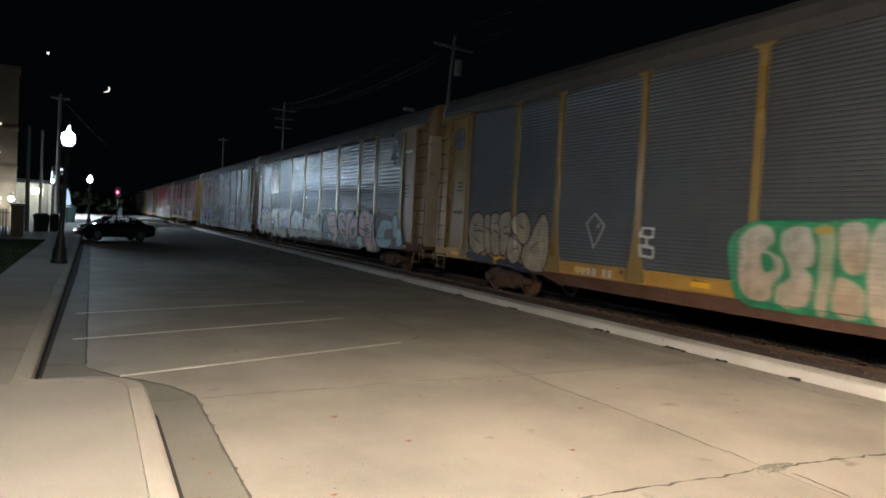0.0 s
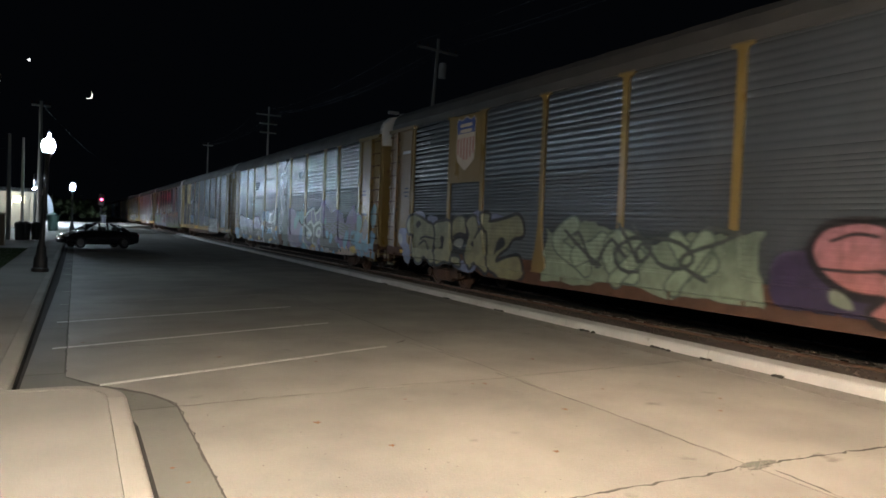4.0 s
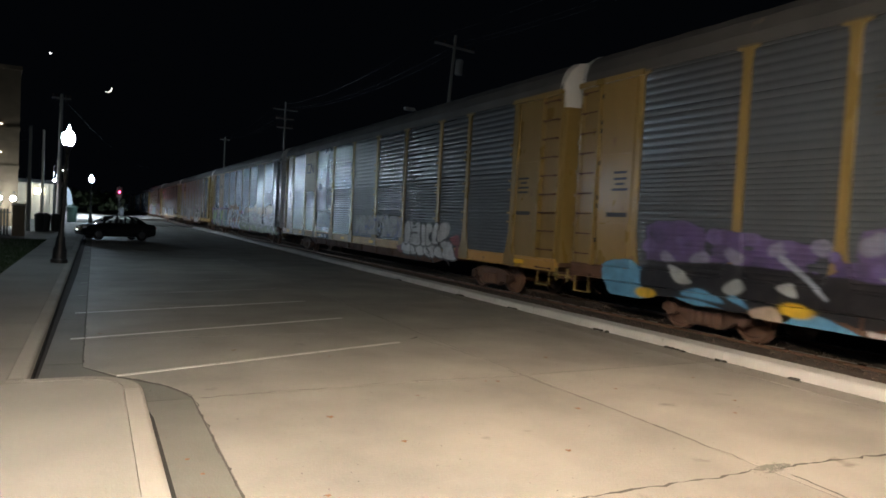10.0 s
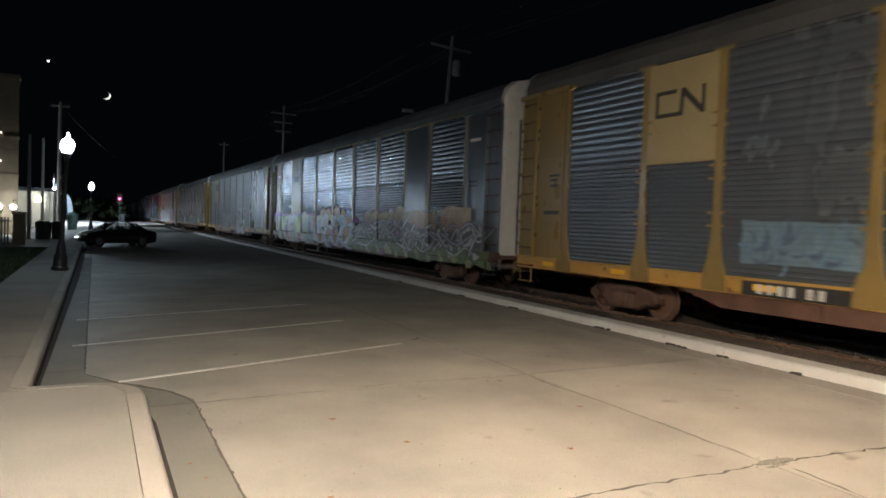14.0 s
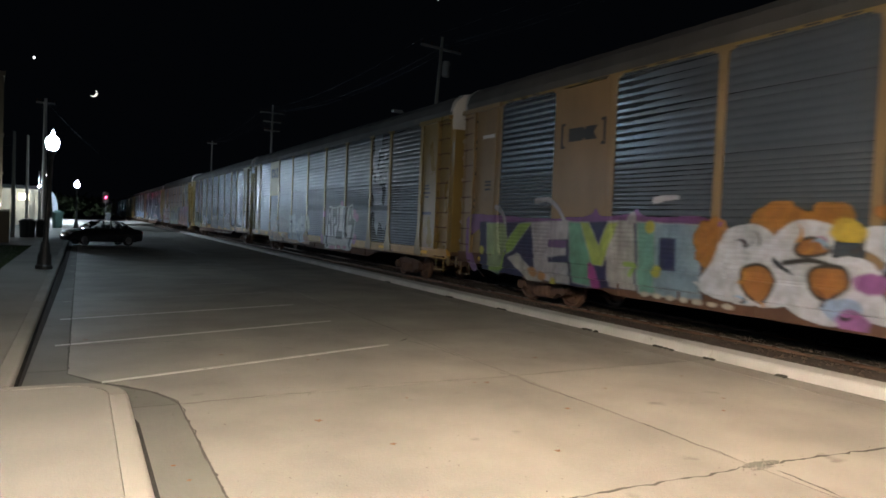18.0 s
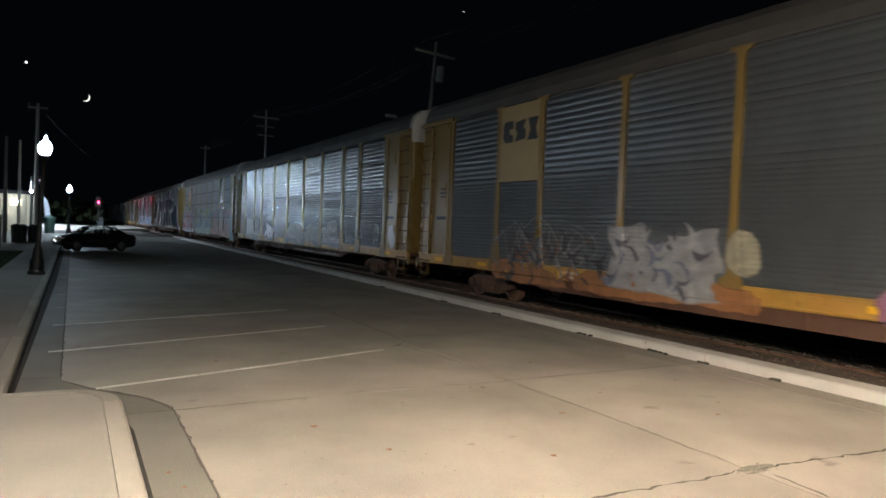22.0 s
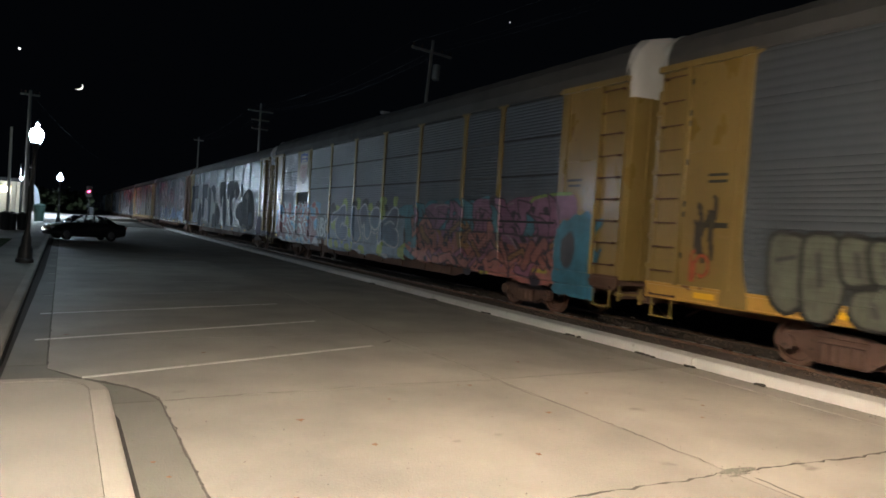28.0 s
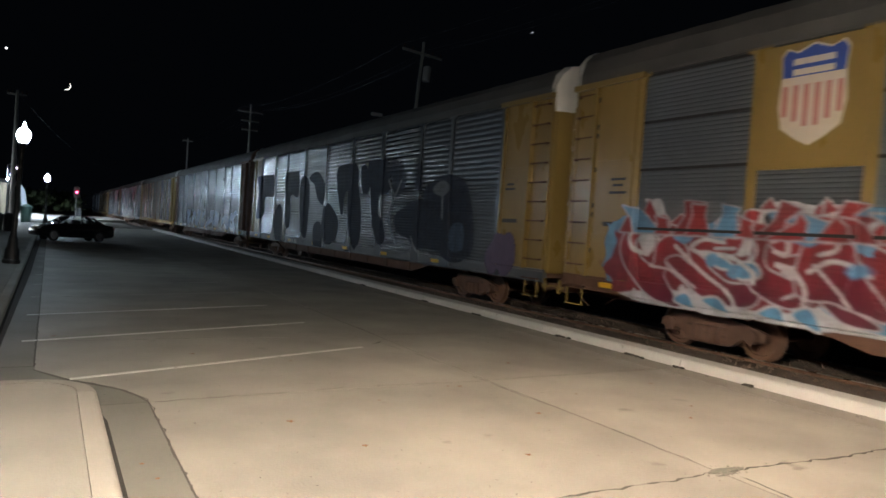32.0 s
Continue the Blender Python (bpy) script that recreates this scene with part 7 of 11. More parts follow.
c.poly((0.27, 0.31, 0.23), [(-9.17, 1.32), (-9.26, 1.75), (-9.48, 2.01), (-9.71, 1.86), (-9.6, 1.2), (-9.48, 0.7), (-9.25, 0.74)], BLACK, 0.13)
c.poly(ROSE, [(-9.17, 1.32), (-9.26, 1.75), (-9.48, 2.01), (-9.71, 1.86), (-9.6, 1.2), (-9.48, 0.7), (-9.25, 0.74)], BLACK, 0.05, low=(0.46, 0.19, 0.17))
c.poly(BLACK, [(-6.41, 1.45), (-6.66, 1.61), (-6.93, 1.51), (-6.87, 1.28), (-6.6, 1.19)])
c.poly(BLACK, [(-7.92, 1.49), (-8.24, 1.62), (-8.62, 1.58), (-8.57, 1.45), (-8.16, 1.38)])
c.poly(BLACK, [(-4.74, 2.02), (-5.11, 2.12), (-5.22, 2.01), (-4.82, 1.91)])
c.poly(BLACK, [(-4.98, 1.8), (-5.34, 1.91), (-5.38, 1.73)])
c.poly(BLACK, [(-7.68, 2.02), (-8.02, 2.09), (-8.3, 2.08), (-8.03, 2)])
c.poly(BLACK, [(-5.01, 1.43), (-5.52, 1.4), (-5.73, 1.26), (-5.24, 1.29)])
c.poly(BLACK, [(-3.97, 1.53), (-4.21, 1.59), (-4.18, 1.45)])
c.line(BLACK, [(-7.45, 1.55), (-7.86, 1.54), (-8.25, 1.48)], 0.05)
c.line(BLACK, [(-8.17, 1.26), (-8.62, 1.39), (-8.96, 1.47)], 0.05)
c.line(BLACK, [(-3.07, 1.52), (-3.62, 1.51), (-4.05, 1.56)], 0.05)
c.line(BLACK, [(-8.05, 1.66), (-8.33, 1.73), (-8.6, 1.74)], 0.05)
c.line(BLACK, [(-6.52, 1.12), (-6.93, 1.1), (-7.26, 1.17)], 0.05)
c.line(BLACK, [(-3.22, 1.97), (-3.58, 2.09), (-3.93, 2.06)], 0.05)
c.poly((0.27, 0.31, 0.23), [(-7.4, 1.13), (-7.8, 1.22), (-7.91, 0.76), (-7.51, 0.64)])
c.poly((0.27, 0.31, 0.23), [(-8.72, 2.15), (-8.88, 2.07), (-9.03, 1.65), (-8.86, 1.72)])
c.poly((0.27, 0.31, 0.23), [(-3.29, 1.21), (-3.57, 1.1), (-3.63, 0.92), (-3.3, 0.98)])
c.poly((0.27, 0.31, 0.23), [(-4.83, 0.86), (-5.06, 0.83), (-5, 0.59)])
c.poly((0.60, 0.23, 0.17), [(-8.43, 0.93), (-8.82, 0.94), (-9.2, 0.78), (-8.67, 0.65)])
c.poly((0.03, 0.03, 0.04), [(-9.29, 1.72), (-9.9, 2.21), (-10.99, 2.13), (-11.55, 2.31), (-12.14, 1.66), (-12.3, 0.85), (-11.62, 0.88), (-9.66, 0.86)])
c.poly((0.19, 0.36, 0.42), [(-9.57, 1.45), (-10.02, 1.93), (-10.92, 1.93), (-11.08, 1.68), (-10.43, 1.57), (-10.36, 1.23), (-11, 1.27), (-11.07, 0.99), (-10.14, 0.88), (-9.54, 1.09)], BLACK, 0.05)
c.poly((0.19, 0.36, 0.42), [(-11.13, 2.02), (-11.48, 2.17), (-11.63, 1.71), (-11.97, 1.65), (-12.13, 1.35), (-12.09, 1.06), (-11.69, 0.97), (-11.57, 1.39), (-11.27, 1.3)], BLACK, 0.05)
c.put(1, "pink and light blue graffiti with black outlines")
c = Canvas(13.4, 4.6, 0.6, 3.1)
c.blob((0.20, 0.22, 0.36), 12.36, 1.47, 0.3, 0.4, 0, 1035, 0.3)
c.blob((0.20, 0.22, 0.36), 12.12, 0.96, 0.3, 0.4, 0, 1045, 0.3)
c.blob((0.20, 0.22, 0.36), 11.21, 2.28, 0.5, 0.2, 0, 1100, 0.3)
c.blob((0.20, 0.22, 0.36), 10.15, 2.19, 0.4, 0.15, 0, 1165, 0.3)
c.blob((0.20, 0.22, 0.36), 7.35, 2.26, 0.4, 0.2, 0, 1390, 0.3)
c.blob((0.20, 0.22, 0.36), 8.01, 0.8, 0.5, 0.16, 0, 1320, 0.3)
c.blob((0.20, 0.22, 0.36), 6.49, 2.23, 0.4, 0.15, 0, 1480, 0.3)
c.blob((0.40, 0.40, 0.46), 12.56, 1.46, 0.16, 0.16, 0, 3, 0.3)
c.poly((0.28, 0.285, 0.18), [(10.06, 2), (9.15, 2.13), (8.93, 1.87), (8.83, 1.34), (8.93, 0.85), (9.2, 0.89), (9.54, 0.84), (9.83, 0.75), (10.01, 0.9), (9.93, 1.26), (10.06, 1.59)], BLACK, 0.1, low=(0.31, 0.29, 0.15))
c.poly((0.28, 0.285, 0.18), [(8.86, 2.08), (8.53, 2.32), (8.16, 2.25), (8.03, 1.9), (8.07, 1.7), (8.55, 1.78), (8.81, 1.61)], BLACK, 0.1, low=(0.31, 0.29, 0.15))
c.poly((0.28, 0.285, 0.18), [(8.75, 1.03), (8.35, 1.01), (8.36, 0.78), (8.74, 0.85)], BLACK, 0.1, low=(0.31, 0.29, 0.15))
c.poly((0.28, 0.285, 0.18), [(8.01, 2.12), (7.58, 2.32), (7.31, 1.98), (7.57, 1.63), (7.32, 1.74), (6.94, 2.03), (6.85, 2.13), (6.86, 1.58), (6.76, 0.76), (7.15, 0.8), (7.47, 0.96), (7.78, 0.77), (8.01, 1.2), (7.89, 1.56), (7.8, 1.81)], BLACK, 0.1, low=(0.31, 0.29, 0.15))
c.poly((0.28, 0.285, 0.18), [(7.15, 2.36), (6.72, 2.36), (6.76, 2.13), (6.31, 2.18), (5.76, 2.25), (5.22, 2.32), (5.02, 1.86), (5.48, 1.75), (5.77, 1.48), (6.17, 1.28), (6.24, 1.01), (5.75, 1.15), (5.16, 1.22), (5.05, 0.72), (5.87, 0.53), (6.39, 0.72), (6.68, 0.87), (6.76, 1.4), (6.83, 1.86), (6.98, 1.94)], BLACK, 0.1, low=(0.31, 0.29, 0.15))
c.poly((0.28, 0.285, 0.18), [(11.95, 1.75), (12.03, 2.04), (11.71, 2.3), (11.21, 2.28), (10.53, 2.08), (10.17, 1.99), (10.06, 1.59), (10.13, 1.24), (9.96, 0.91), (10.28, 0.74), (10.7, 0.96), (11.1, 0.7), (11.46, 0.76), (11.63, 1.13), (11.61, 1.64), (11.85, 1.69)], BLACK, 0.1, low=(0.31, 0.29, 0.15))
c.poly(BLACK, [(11.45, 2), (11.2, 2.15), (11.02, 2.03), (11.32, 1.88)])
c.poly(BLACK, [(9.62, 1.62), (9.43, 1.65), (9.38, 1.28), (9.74, 1.27), (9.58, 1.35)])
c.poly(BLACK, [(8.77, 1.26), (8.16, 1.31), (8.13, 1.17), (8.73, 1.11)])
c.poly(BLACK, [(6.24, 1.66), (5.99, 1.74), (5.89, 1.52), (6.26, 1.34), (6.43, 1.25)])
c.poly(BLACK, [(7.72, 1.47), (7.57, 1.58), (7.52, 1.39)])
c.line(BLACK, [(11.07, 1.52), (10.74, 1.61), (10.11, 1.57)], 0.07)
c.line(BLACK, [(11.14, 1.33), (10.73, 1.47), (10.44, 1.19)], 0.07)
c.line(BLACK, [(8.79, 1.66), (8.43, 1.78), (8.02, 1.74)], 0.07)
c.line(BLACK, [(8.31, 1.79), (7.95, 1.65)], 0.07)
c.poly((0.36, 0.36, 0.32), [(8.75, 1.43), (8.54, 1.61), (8.16, 1.59), (8.28, 1.34)])
c.put(1, "olive block graffiti with thick black outlines")
# third wagon
c = Canvas(13.3, -0.8, 0.55, 3.0)
c.field((0.085, 0.06, 0.165), 11.5, 5.4, 1.4, 2.1, 0.16, 32, cut=0.2)
for n in range(22):
    c.blob(((0.13, 0.10, 0.24), (0.06, 0.045, 0.12), (0.20, 0.20, 0.28))[n % 3], 11.3 - 0.27 * n, 1.72 + 0.24 * math.sin(n * 2.3), 0.2, 0.13, 0.4 * math.sin(n), n + 300, 0.4)
c.poly((0.10, 0.27, 0.45), [(12.67, 1.21), (11.72, 1.37), (11.2, 0.68), (12.35, 0.52)])
c.poly((0.10, 0.27, 0.45), [(10.89, 0.85), (10.11, 1.19), (9.34, 0.87), (8.8, 0.66), (10.06, 0.61)])
c.poly((0.10, 0.27, 0.45), [(8.14, 0.47), (7.72, 0.78), (6.88, 0.6), (6.77, 0.47), (7.41, 0.48)])
c.poly((0.10, 0.27, 0.45), [(4.78, 1.52), (4.41, 1.66), (4.16, 1.48), (4.18, 1.14), (4.39, 0.56), (4.58, 1)])
c.poly((0.014, 0.014, 0.018), [(11.37, 1.3), (10.13, 1.45), (8.55, 1.47), (7.78, 1.46), (7.22, 1.42), (6.45, 1.37), (5.65, 1.42), (5.14, 1.53), (4.69, 1.25), (4.57, 0.89), (4.89, 0.77), (5.49, 0.73), (6.05, 0.8), (6.63, 0.67), (7.3, 0.75), (8.03, 0.86), (8.97, 0.6), (10.07, 0.73), (11.31, 0.67)])
c.poly((0.28, 0.30, 0.31), [(10.73, 1.34), (10.31, 1.24), (10.06, 1.03), (10.49, 1.02)])
c.poly((0.28, 0.30, 0.31), [(8.28, 1.13), (7.99, 1.26), (7.86, 1.02)])
c.poly((0.28, 0.30, 0.31), [(6.58, 1.47), (6.22, 1.47), (6.18, 1.35)])
c.poly((0.28, 0.30, 0.31), [(5.9, 1.1), (5.58, 1.25), (5.39, 1.03), (5.72, 0.94)])
c.poly((0.28, 0.30, 0.31), [(9.35, 0.99), (9.02, 1.21), (8.84, 1.04), (9.08, 0.9)])
c.line((0.26, 0.30, 0.36), [(8.22, 1.66), (7.77, 1.37), (7.36, 1.05)], 0.12, thin=0.5)
c.line((0.26, 0.30, 0.36), [(6.18, 0.99), (5.31, 1.09), (4.8, 0.89)], 0.09, thin=0.5)
c.line((0.22, 0.20, 0.30), [(5.66, 1.54), (5.34, 1.47), (5.13, 1.3)], 0.08)
c.poly((0.10, 0.27, 0.45), [(10.37, 0.77), (9.9, 0.94), (9.32, 0.72)])
c.poly((0.10, 0.27, 0.45), [(9.24, 0.82), (9.03, 0.9), (8.8, 0.68)])
c.poly((0.46, 0.36, 0.28), [(8.8, 0.66), (8.33, 0.81), (8.12, 0.55), (8.45, 0.41)])
c.poly((0.52, 0.46, 0.44), [(6.7, 0.66), (5.81, 0.63), (5.07, 0.65), (4.66, 0.67), (4.66, 0.49), (5.47, 0.47), (6.62, 0.47)], bend=False)
c.line((0.20, 0.10, 0.10), [(6.39, 0.65), (6.37, 0.45)], 0.03)
c.line((0.20, 0.10, 0.10), [(6.09, 0.65), (6.08, 0.45)], 0.03)
c.line((0.20, 0.10, 0.10), [(5.81, 0.64), (5.79, 0.46)], 0.03)
c.line((0.20, 0.10, 0.10), [(5.54, 0.65), (5.52, 0.46)], 0.03)
c.line((0.20, 0.10, 0.10), [(5.28, 0.65), (5.26, 0.47)], 0.03)
c.line((0.20, 0.10, 0.10), [(5.02, 0.64), (5.01, 0.47)], 0.03)
c.line((0.20, 0.10, 0.10), [(4.8, 0.64), (4.79, 0.47)], 0.03)
c.poly((0.07, 0.22, 0.27), [(4.77, 2.25), (4.55, 2.43), (4.21, 2.52), (4.11, 2.18), (4.42, 1.8), (4.7, 1.98)])
c.poly((0.55, 0.52, 0.50), [(4.56, 0.77), (4.22, 0.87), (4.01, 0.45), (4.49, 0.47)])
c.poly((0.10, 0.27, 0.45), [(4.54, 1), (4.28, 1.12), (4.24, 0.85), (4.47, 0.79)])
c.blob((0.56, 0.36, 0.03), 11.31, 0.7, 0.3, 0.11, 0, 1000, 0.12)
c.blob((0.56, 0.36, 0.03), 7.87, 0.79, 0.3, 0.11, 0, 1190, 0.12)
c.blob((0.56, 0.36, 0.03), 5.52, 0.79, 0.3, 0.11, 0, 1378, 0.12)
c.blob((0.08, 0.22, 0.28), 3.41, 2.2, 0.38, 0.34, 0, 11, 0.1)
c.blob((0.13, 0.22, 0.28), 4.39, 2.1, 0.3, 0.5, 0, 12, 0.3)
c.poly((0.10, 0.27, 0.45), [(3.51, 1.26), (3.05, 1.44), (2.54, 1.37), (2.4, 1.18), (2.77, 1.09), (3.36, 1.12)])
c.poly((0.10, 0.27, 0.45), [(2.08, 1.45), (1.89, 1.49), (1.82, 0.99), (2.16, 1)])
c.poly((0.10, 0.27, 0.45), [(1.81, 1.24), (1.64, 1.27), (1.4, 0.85), (1.81, 0.84)])
c.poly((0.10, 0.27, 0.45), [(1.44, 1.29), (1.16, 1.37), (1.01, 0.9), (1.3, 0.83)])
c.poly((0.24, 0.34, 0.44), [(3.3, 0.41), (3.13, 0.8), (2.75, 0.89), (2.31, 0.68), (2.73, 0.59), (2.78, 0.44)])
c.poly((0.46, 0.33, 0.10), [(1.57, 1.42), (1.37, 1.76), (1.21, 1.58), (1.26, 1.32)])
c.poly((0.012, 0.012, 0.016), [(4.21, 1.11), (4.14, 1.38), (3.85, 1.44), (3.59, 1.34), (3.4, 1.08), (2.97, 1.19), (2.4, 1.12), (2.29, 0.9), (1.75, 0.82), (1.28, 0.8), (0.75, 0.93), (0.63, 0.53), (1.25, 0.46), (1.47, 0.58), (1.89, 0.51), (2.47, 0.53), (2.85, 0.85), (3.12, 0.66), (3.3, 0.43), (3.87, 0.44), (4.05, 0.78)])
c.poly((0.012, 0.012, 0.016), [(3.97, 1.62), (3.06, 1.93), (3.05, 1.76), (2.43, 1.81), (2.37, 1.64), (2.55, 1.47), (3.06, 1.51)], bend=False)
c.poly((0.012, 0.012, 0.016), [(2.77, 2.26), (2.35, 2.3), (2.08, 2.61), (1.95, 2.65), (1.86, 2.3), (1.97, 1.9), (1.91, 1.64), (1.73, 1.54), (1.84, 1.31), (2.06, 1.21), (2.12, 0.88), (2.37, 0.98), (2.36, 1.49), (2.45, 1.73), (2.25, 1.92), (2.68, 1.9)], bend=False)
c.line((0.012, 0.012, 0.016), [(1.29, 2.59), (1.24, 2.24), (1.31, 1.93), (1.54, 1.55), (1.77, 1.24), (1.85, 0.89)], 0.3)
c.line((0.012, 0.012, 0.016), [(1.9, 1.67), (1.66, 1.43), (1.38, 1.07), (1.16, 0.85)], 0.26)
c.line((0.012, 0.012, 0.016), [(1.27, 2.55), (1.16, 1.86), (0.96, 1.32), (0.8, 0.74)], 0.34)
c.poly((0.60, 0.36, 0.05), [(2.97, 0.79), (2.43, 0.88), (2.35, 0.77), (2.89, 0.69)])
c.poly((0.50, 0.30, 0.15), [(1.86, 0.45), (1.73, 0.6), (1.41, 0.55), (1.27, 0.69), (1.18, 0.53), (1.3, 0.41)])
c.put(2, "black, violet and light blue graffiti with orange accents")
c = Canvas(-6.3, -13.2, 0.55, 3.0)
c.field((0.10, 0.055, 0.20), -6.3, -11.5, 1.6, 2.5, 0.42, 20)
c.field((0.016, 0.014, 0.024), -6.3, -11.4, 0.74, 1.95, 0.14, 21)
for i in range(7):
    c.line((0.13, 0.08, 0.22), [(-6.4 - 0.5 * j, 1.92 - 0.12 * i + 0.09 * math.sin(1.4 * j + i * 0.5)) for j in range(10)], 0.05)
c.field((0.50, 0.31, 0.19), -6.4, -11.0, 0.58, 0.84, 0.16, 22, cut=0.3)
for y, z, ry, rz in ((-7.75, 1.35, 0.2, 0.3), (-8.6, 1.15, 0.26, 0.34), (-9.9, 1.25, 0.22, 0.5), (-10.9, 1.35, 0.5, 0.3), (-8.2, 0.72, 0.3, 0.12), (-7.0, 0.75, 0.35, 0.16)):
    c.blob((0.10, 0.29, 0.45), y, z, ry, rz, 0.35, int(-y * 9))
for y, z, ry, rz in ((-9.3, 1.1, 0.4, 0.2), (-10.4, 1.0, 0.3, 0.2), (-7.3, 1.4, 0.3, 0.16)):
    c.blob((0.11, 0.06, 0.21), y, z, ry, rz, 0.3, int(-y * 11))
c.shards([(0.10, 0.29, 0.45), BLACK, (0.3, 0.24, 0.2)], -6.8, -11.2, 0.8, 1.8, 14, 0.25, 24)
c.blob((0.60, 0.36, 0.02), -10.9, 0.84, 0.5, 0.15, 0, 25)
c.field((0.11, 0.32, 0.47), -11.1, -13.1, 0.56, 1.55, 0.2, 26)
c.blob((0.11, 0.30, 0.34), -11.5, 2.0, 0.36, 0.34, 0.3, 27)
c.blob((0.12, 0.31, 0.35), -12.95, 2.3, 0.3, 0.45, 0, 28)
c.blob((0.06, 0.04, 0.045), -12.2, 1.75, 0.28, 0.42, 0.2, 29)
c.shards([(0.20, 0.2, 0.24), (0.25, 0.14, 0.10), (0.12, 0.26, 0.4)], -11.3, -13.0, 0.7, 1.4, 9, 0.3, 31)
c.put(2, "purple, black and light blue graffiti with orange accents", -0.47)
c = Canvas(2.2, -9.4, 0.55, 2.95)
c.poly((0.012, 0.012, 0.016), [(0.03, 1.63), (-0.18, 2.32), (-0.65, 2.67), (-1.07, 2.55), (-1.03, 1.82), (-1.31, 0.69), (-0.33, 0.52)])
c.poly((0.07, 0.05, 0.145), [(-1.21, 2.52), (-2.34, 2.57), (-2.97, 2.02), (-3.94, 1.68), (-4.18, 0.81), (-3.81, 0.65), (-1.52, 0.67)], low=(0.16, 0.09, 0.21))
c.blob((0.05, 0.17, 0.20), -3, 2.2, 0.34, 0.34, 0, 1062, 0.12)
c.blob((0.05, 0.17, 0.20), -3.73, 2.21, 0.36, 0.34, 0, 1102, 0.12)
c.blob((0.05, 0.17, 0.20), -2.59, 1.88, 0.3, 0.34, 0, 1040, 0.12)
c.blob((0.06, 0.13, 0.32), -3.73, 1.29, 0.3, 0.4, 0, 7, 0.12)
c.poly((0.10, 0.27, 0.44), [(-3.69, 0.46), (-4.13, 0.92), (-5.29, 0.47), (-4.5, 0.43)])
c.poly((0.075, 0.05, 0.155), [(-6.86, 2.61), (-7.66, 2.76), (-8.07, 2.51), (-8.36, 2.42), (-9.18, 2.56), (-9.87, 2.52), (-9.9, 1.89), (-9.23, 1.85), (-6.92, 1.82)])
c.poly((0.014, 0.013, 0.018), [(-6.92, 1.82), (-7.72, 1.96), (-8.66, 1.94), (-9.9, 1.97), (-9.98, 0.72), (-9.3, 0.63), (-7.8, 0.64), (-6.71, 0.58), (-6.78, 1.2)])
c.line((0.10, 0.065, 0.19), [(-6.92, 1.8), (-7.36, 1.75), (-7.77, 1.85), (-8.17, 1.79), (-8.53, 1.88), (-8.88, 1.83), (-9.2, 1.92), (-9.51, 1.87)], 0.05)
c.line((0.10, 0.065, 0.19), [(-6.93, 1.61), (-7.37, 1.72), (-7.79, 1.67), (-8.17, 1.77), (-8.54, 1.72), (-8.88, 1.81), (-9.21, 1.76), (-9.51, 1.84)], 0.05)
c.line((0.10, 0.065, 0.19), [(-6.93, 1.58), (-7.38, 1.53), (-7.79, 1.64), (-8.18, 1.59), (-8.54, 1.69), (-8.89, 1.64), (-9.21, 1.73), (-9.52, 1.69)], 0.05)
c.line((0.10, 0.065, 0.19), [(-6.95, 1.39), (-7.38, 1.5), (-7.8, 1.46), (-8.18, 1.57), (-8.55, 1.52), (-8.89, 1.62), (-9.22, 1.58), (-9.52, 1.67)], 0.05)
c.line((0.10, 0.065, 0.19), [(-6.95, 1.36), (-7.39, 1.32), (-7.8, 1.43), (-8.19, 1.39), (-8.55, 1.5), (-8.9, 1.46), (-9.22, 1.55), (-9.53, 1.51)], 0.05)
c.poly((0.10, 0.28, 0.45), [(-7.6, 1.45), (-7.84, 1.61), (-8.02, 1.41), (-7.87, 1.19)])
c.poly((0.10, 0.28, 0.45), [(-8.2, 1.34), (-8.37, 1.5), (-8.61, 1.29), (-8.54, 1.04), (-8.24, 1.05)])
c.poly((0.10, 0.065, 0.19), [(-8.94, 1.24), (-9.25, 1.41), (-9.54, 1.3), (-9.28, 1.05)])
c.poly((0.46, 0.29, 0.16), [(-6.69, 0.56), (-7.04, 0.83), (-7.81, 0.54), (-8.57, 0.59), (-9.12, 0.58), (-9.13, 0.44), (-7.08, 0.31)])
c.poly((0.10, 0.30, 0.48), [(-6.82, 0.42), (-7.07, 0.78), (-7.47, 0.46)])
c.poly((0.10, 0.30, 0.48), [(-8.56, 0.48), (-8.78, 0.68), (-9, 0.54)])
c.poly((0.28, 0.26, 0.25), [(-7.48, 0.78), (-8.09, 0.77), (-8.08, 0.52), (-7.56, 0.49)], bend=False)
c.poly((0.05, 0.16, 0.17), [(-7.39, 2.09), (-7.6, 2.14), (-7.67, 1.9), (-7.43, 1.87)])
c.poly((0.022, 0.018, 0.036), [(-3.96, 1.68), (-4.12, 2.23), (-4.53, 2.18), (-5.33, 2.59), (-5.74, 2.55), (-5.96, 2.37), (-6.68, 2.68), (-6.86, 2.68), (-6.84, 2.02), (-7.02, 1.53), (-6.95, 0.82), (-6.72, 0.4), (-5.12, 0.4), (-4.13, 0.95)])
c.poly((0.09, 0.058, 0.18), [(-4.53, 2.12), (-5.33, 2.53), (-5.37, 1.97), (-4.79, 1.83)])
c.poly((0.09, 0.058, 0.18), [(-5.46, 2.48), (-5.74, 2.49), (-6.06, 2.04), (-5.79, 1.88), (-5.47, 1.98)])
c.poly((0.09, 0.058, 0.18), [(-5.96, 2.29), (-6.71, 2.58), (-6.7, 2.06), (-6.14, 2)])
c.poly((0.09, 0.058, 0.18), [(-4.1, 1.42), (-4.77, 1.01), (-5.4, 0.96), (-5.25, 0.69), (-4.47, 0.84)])
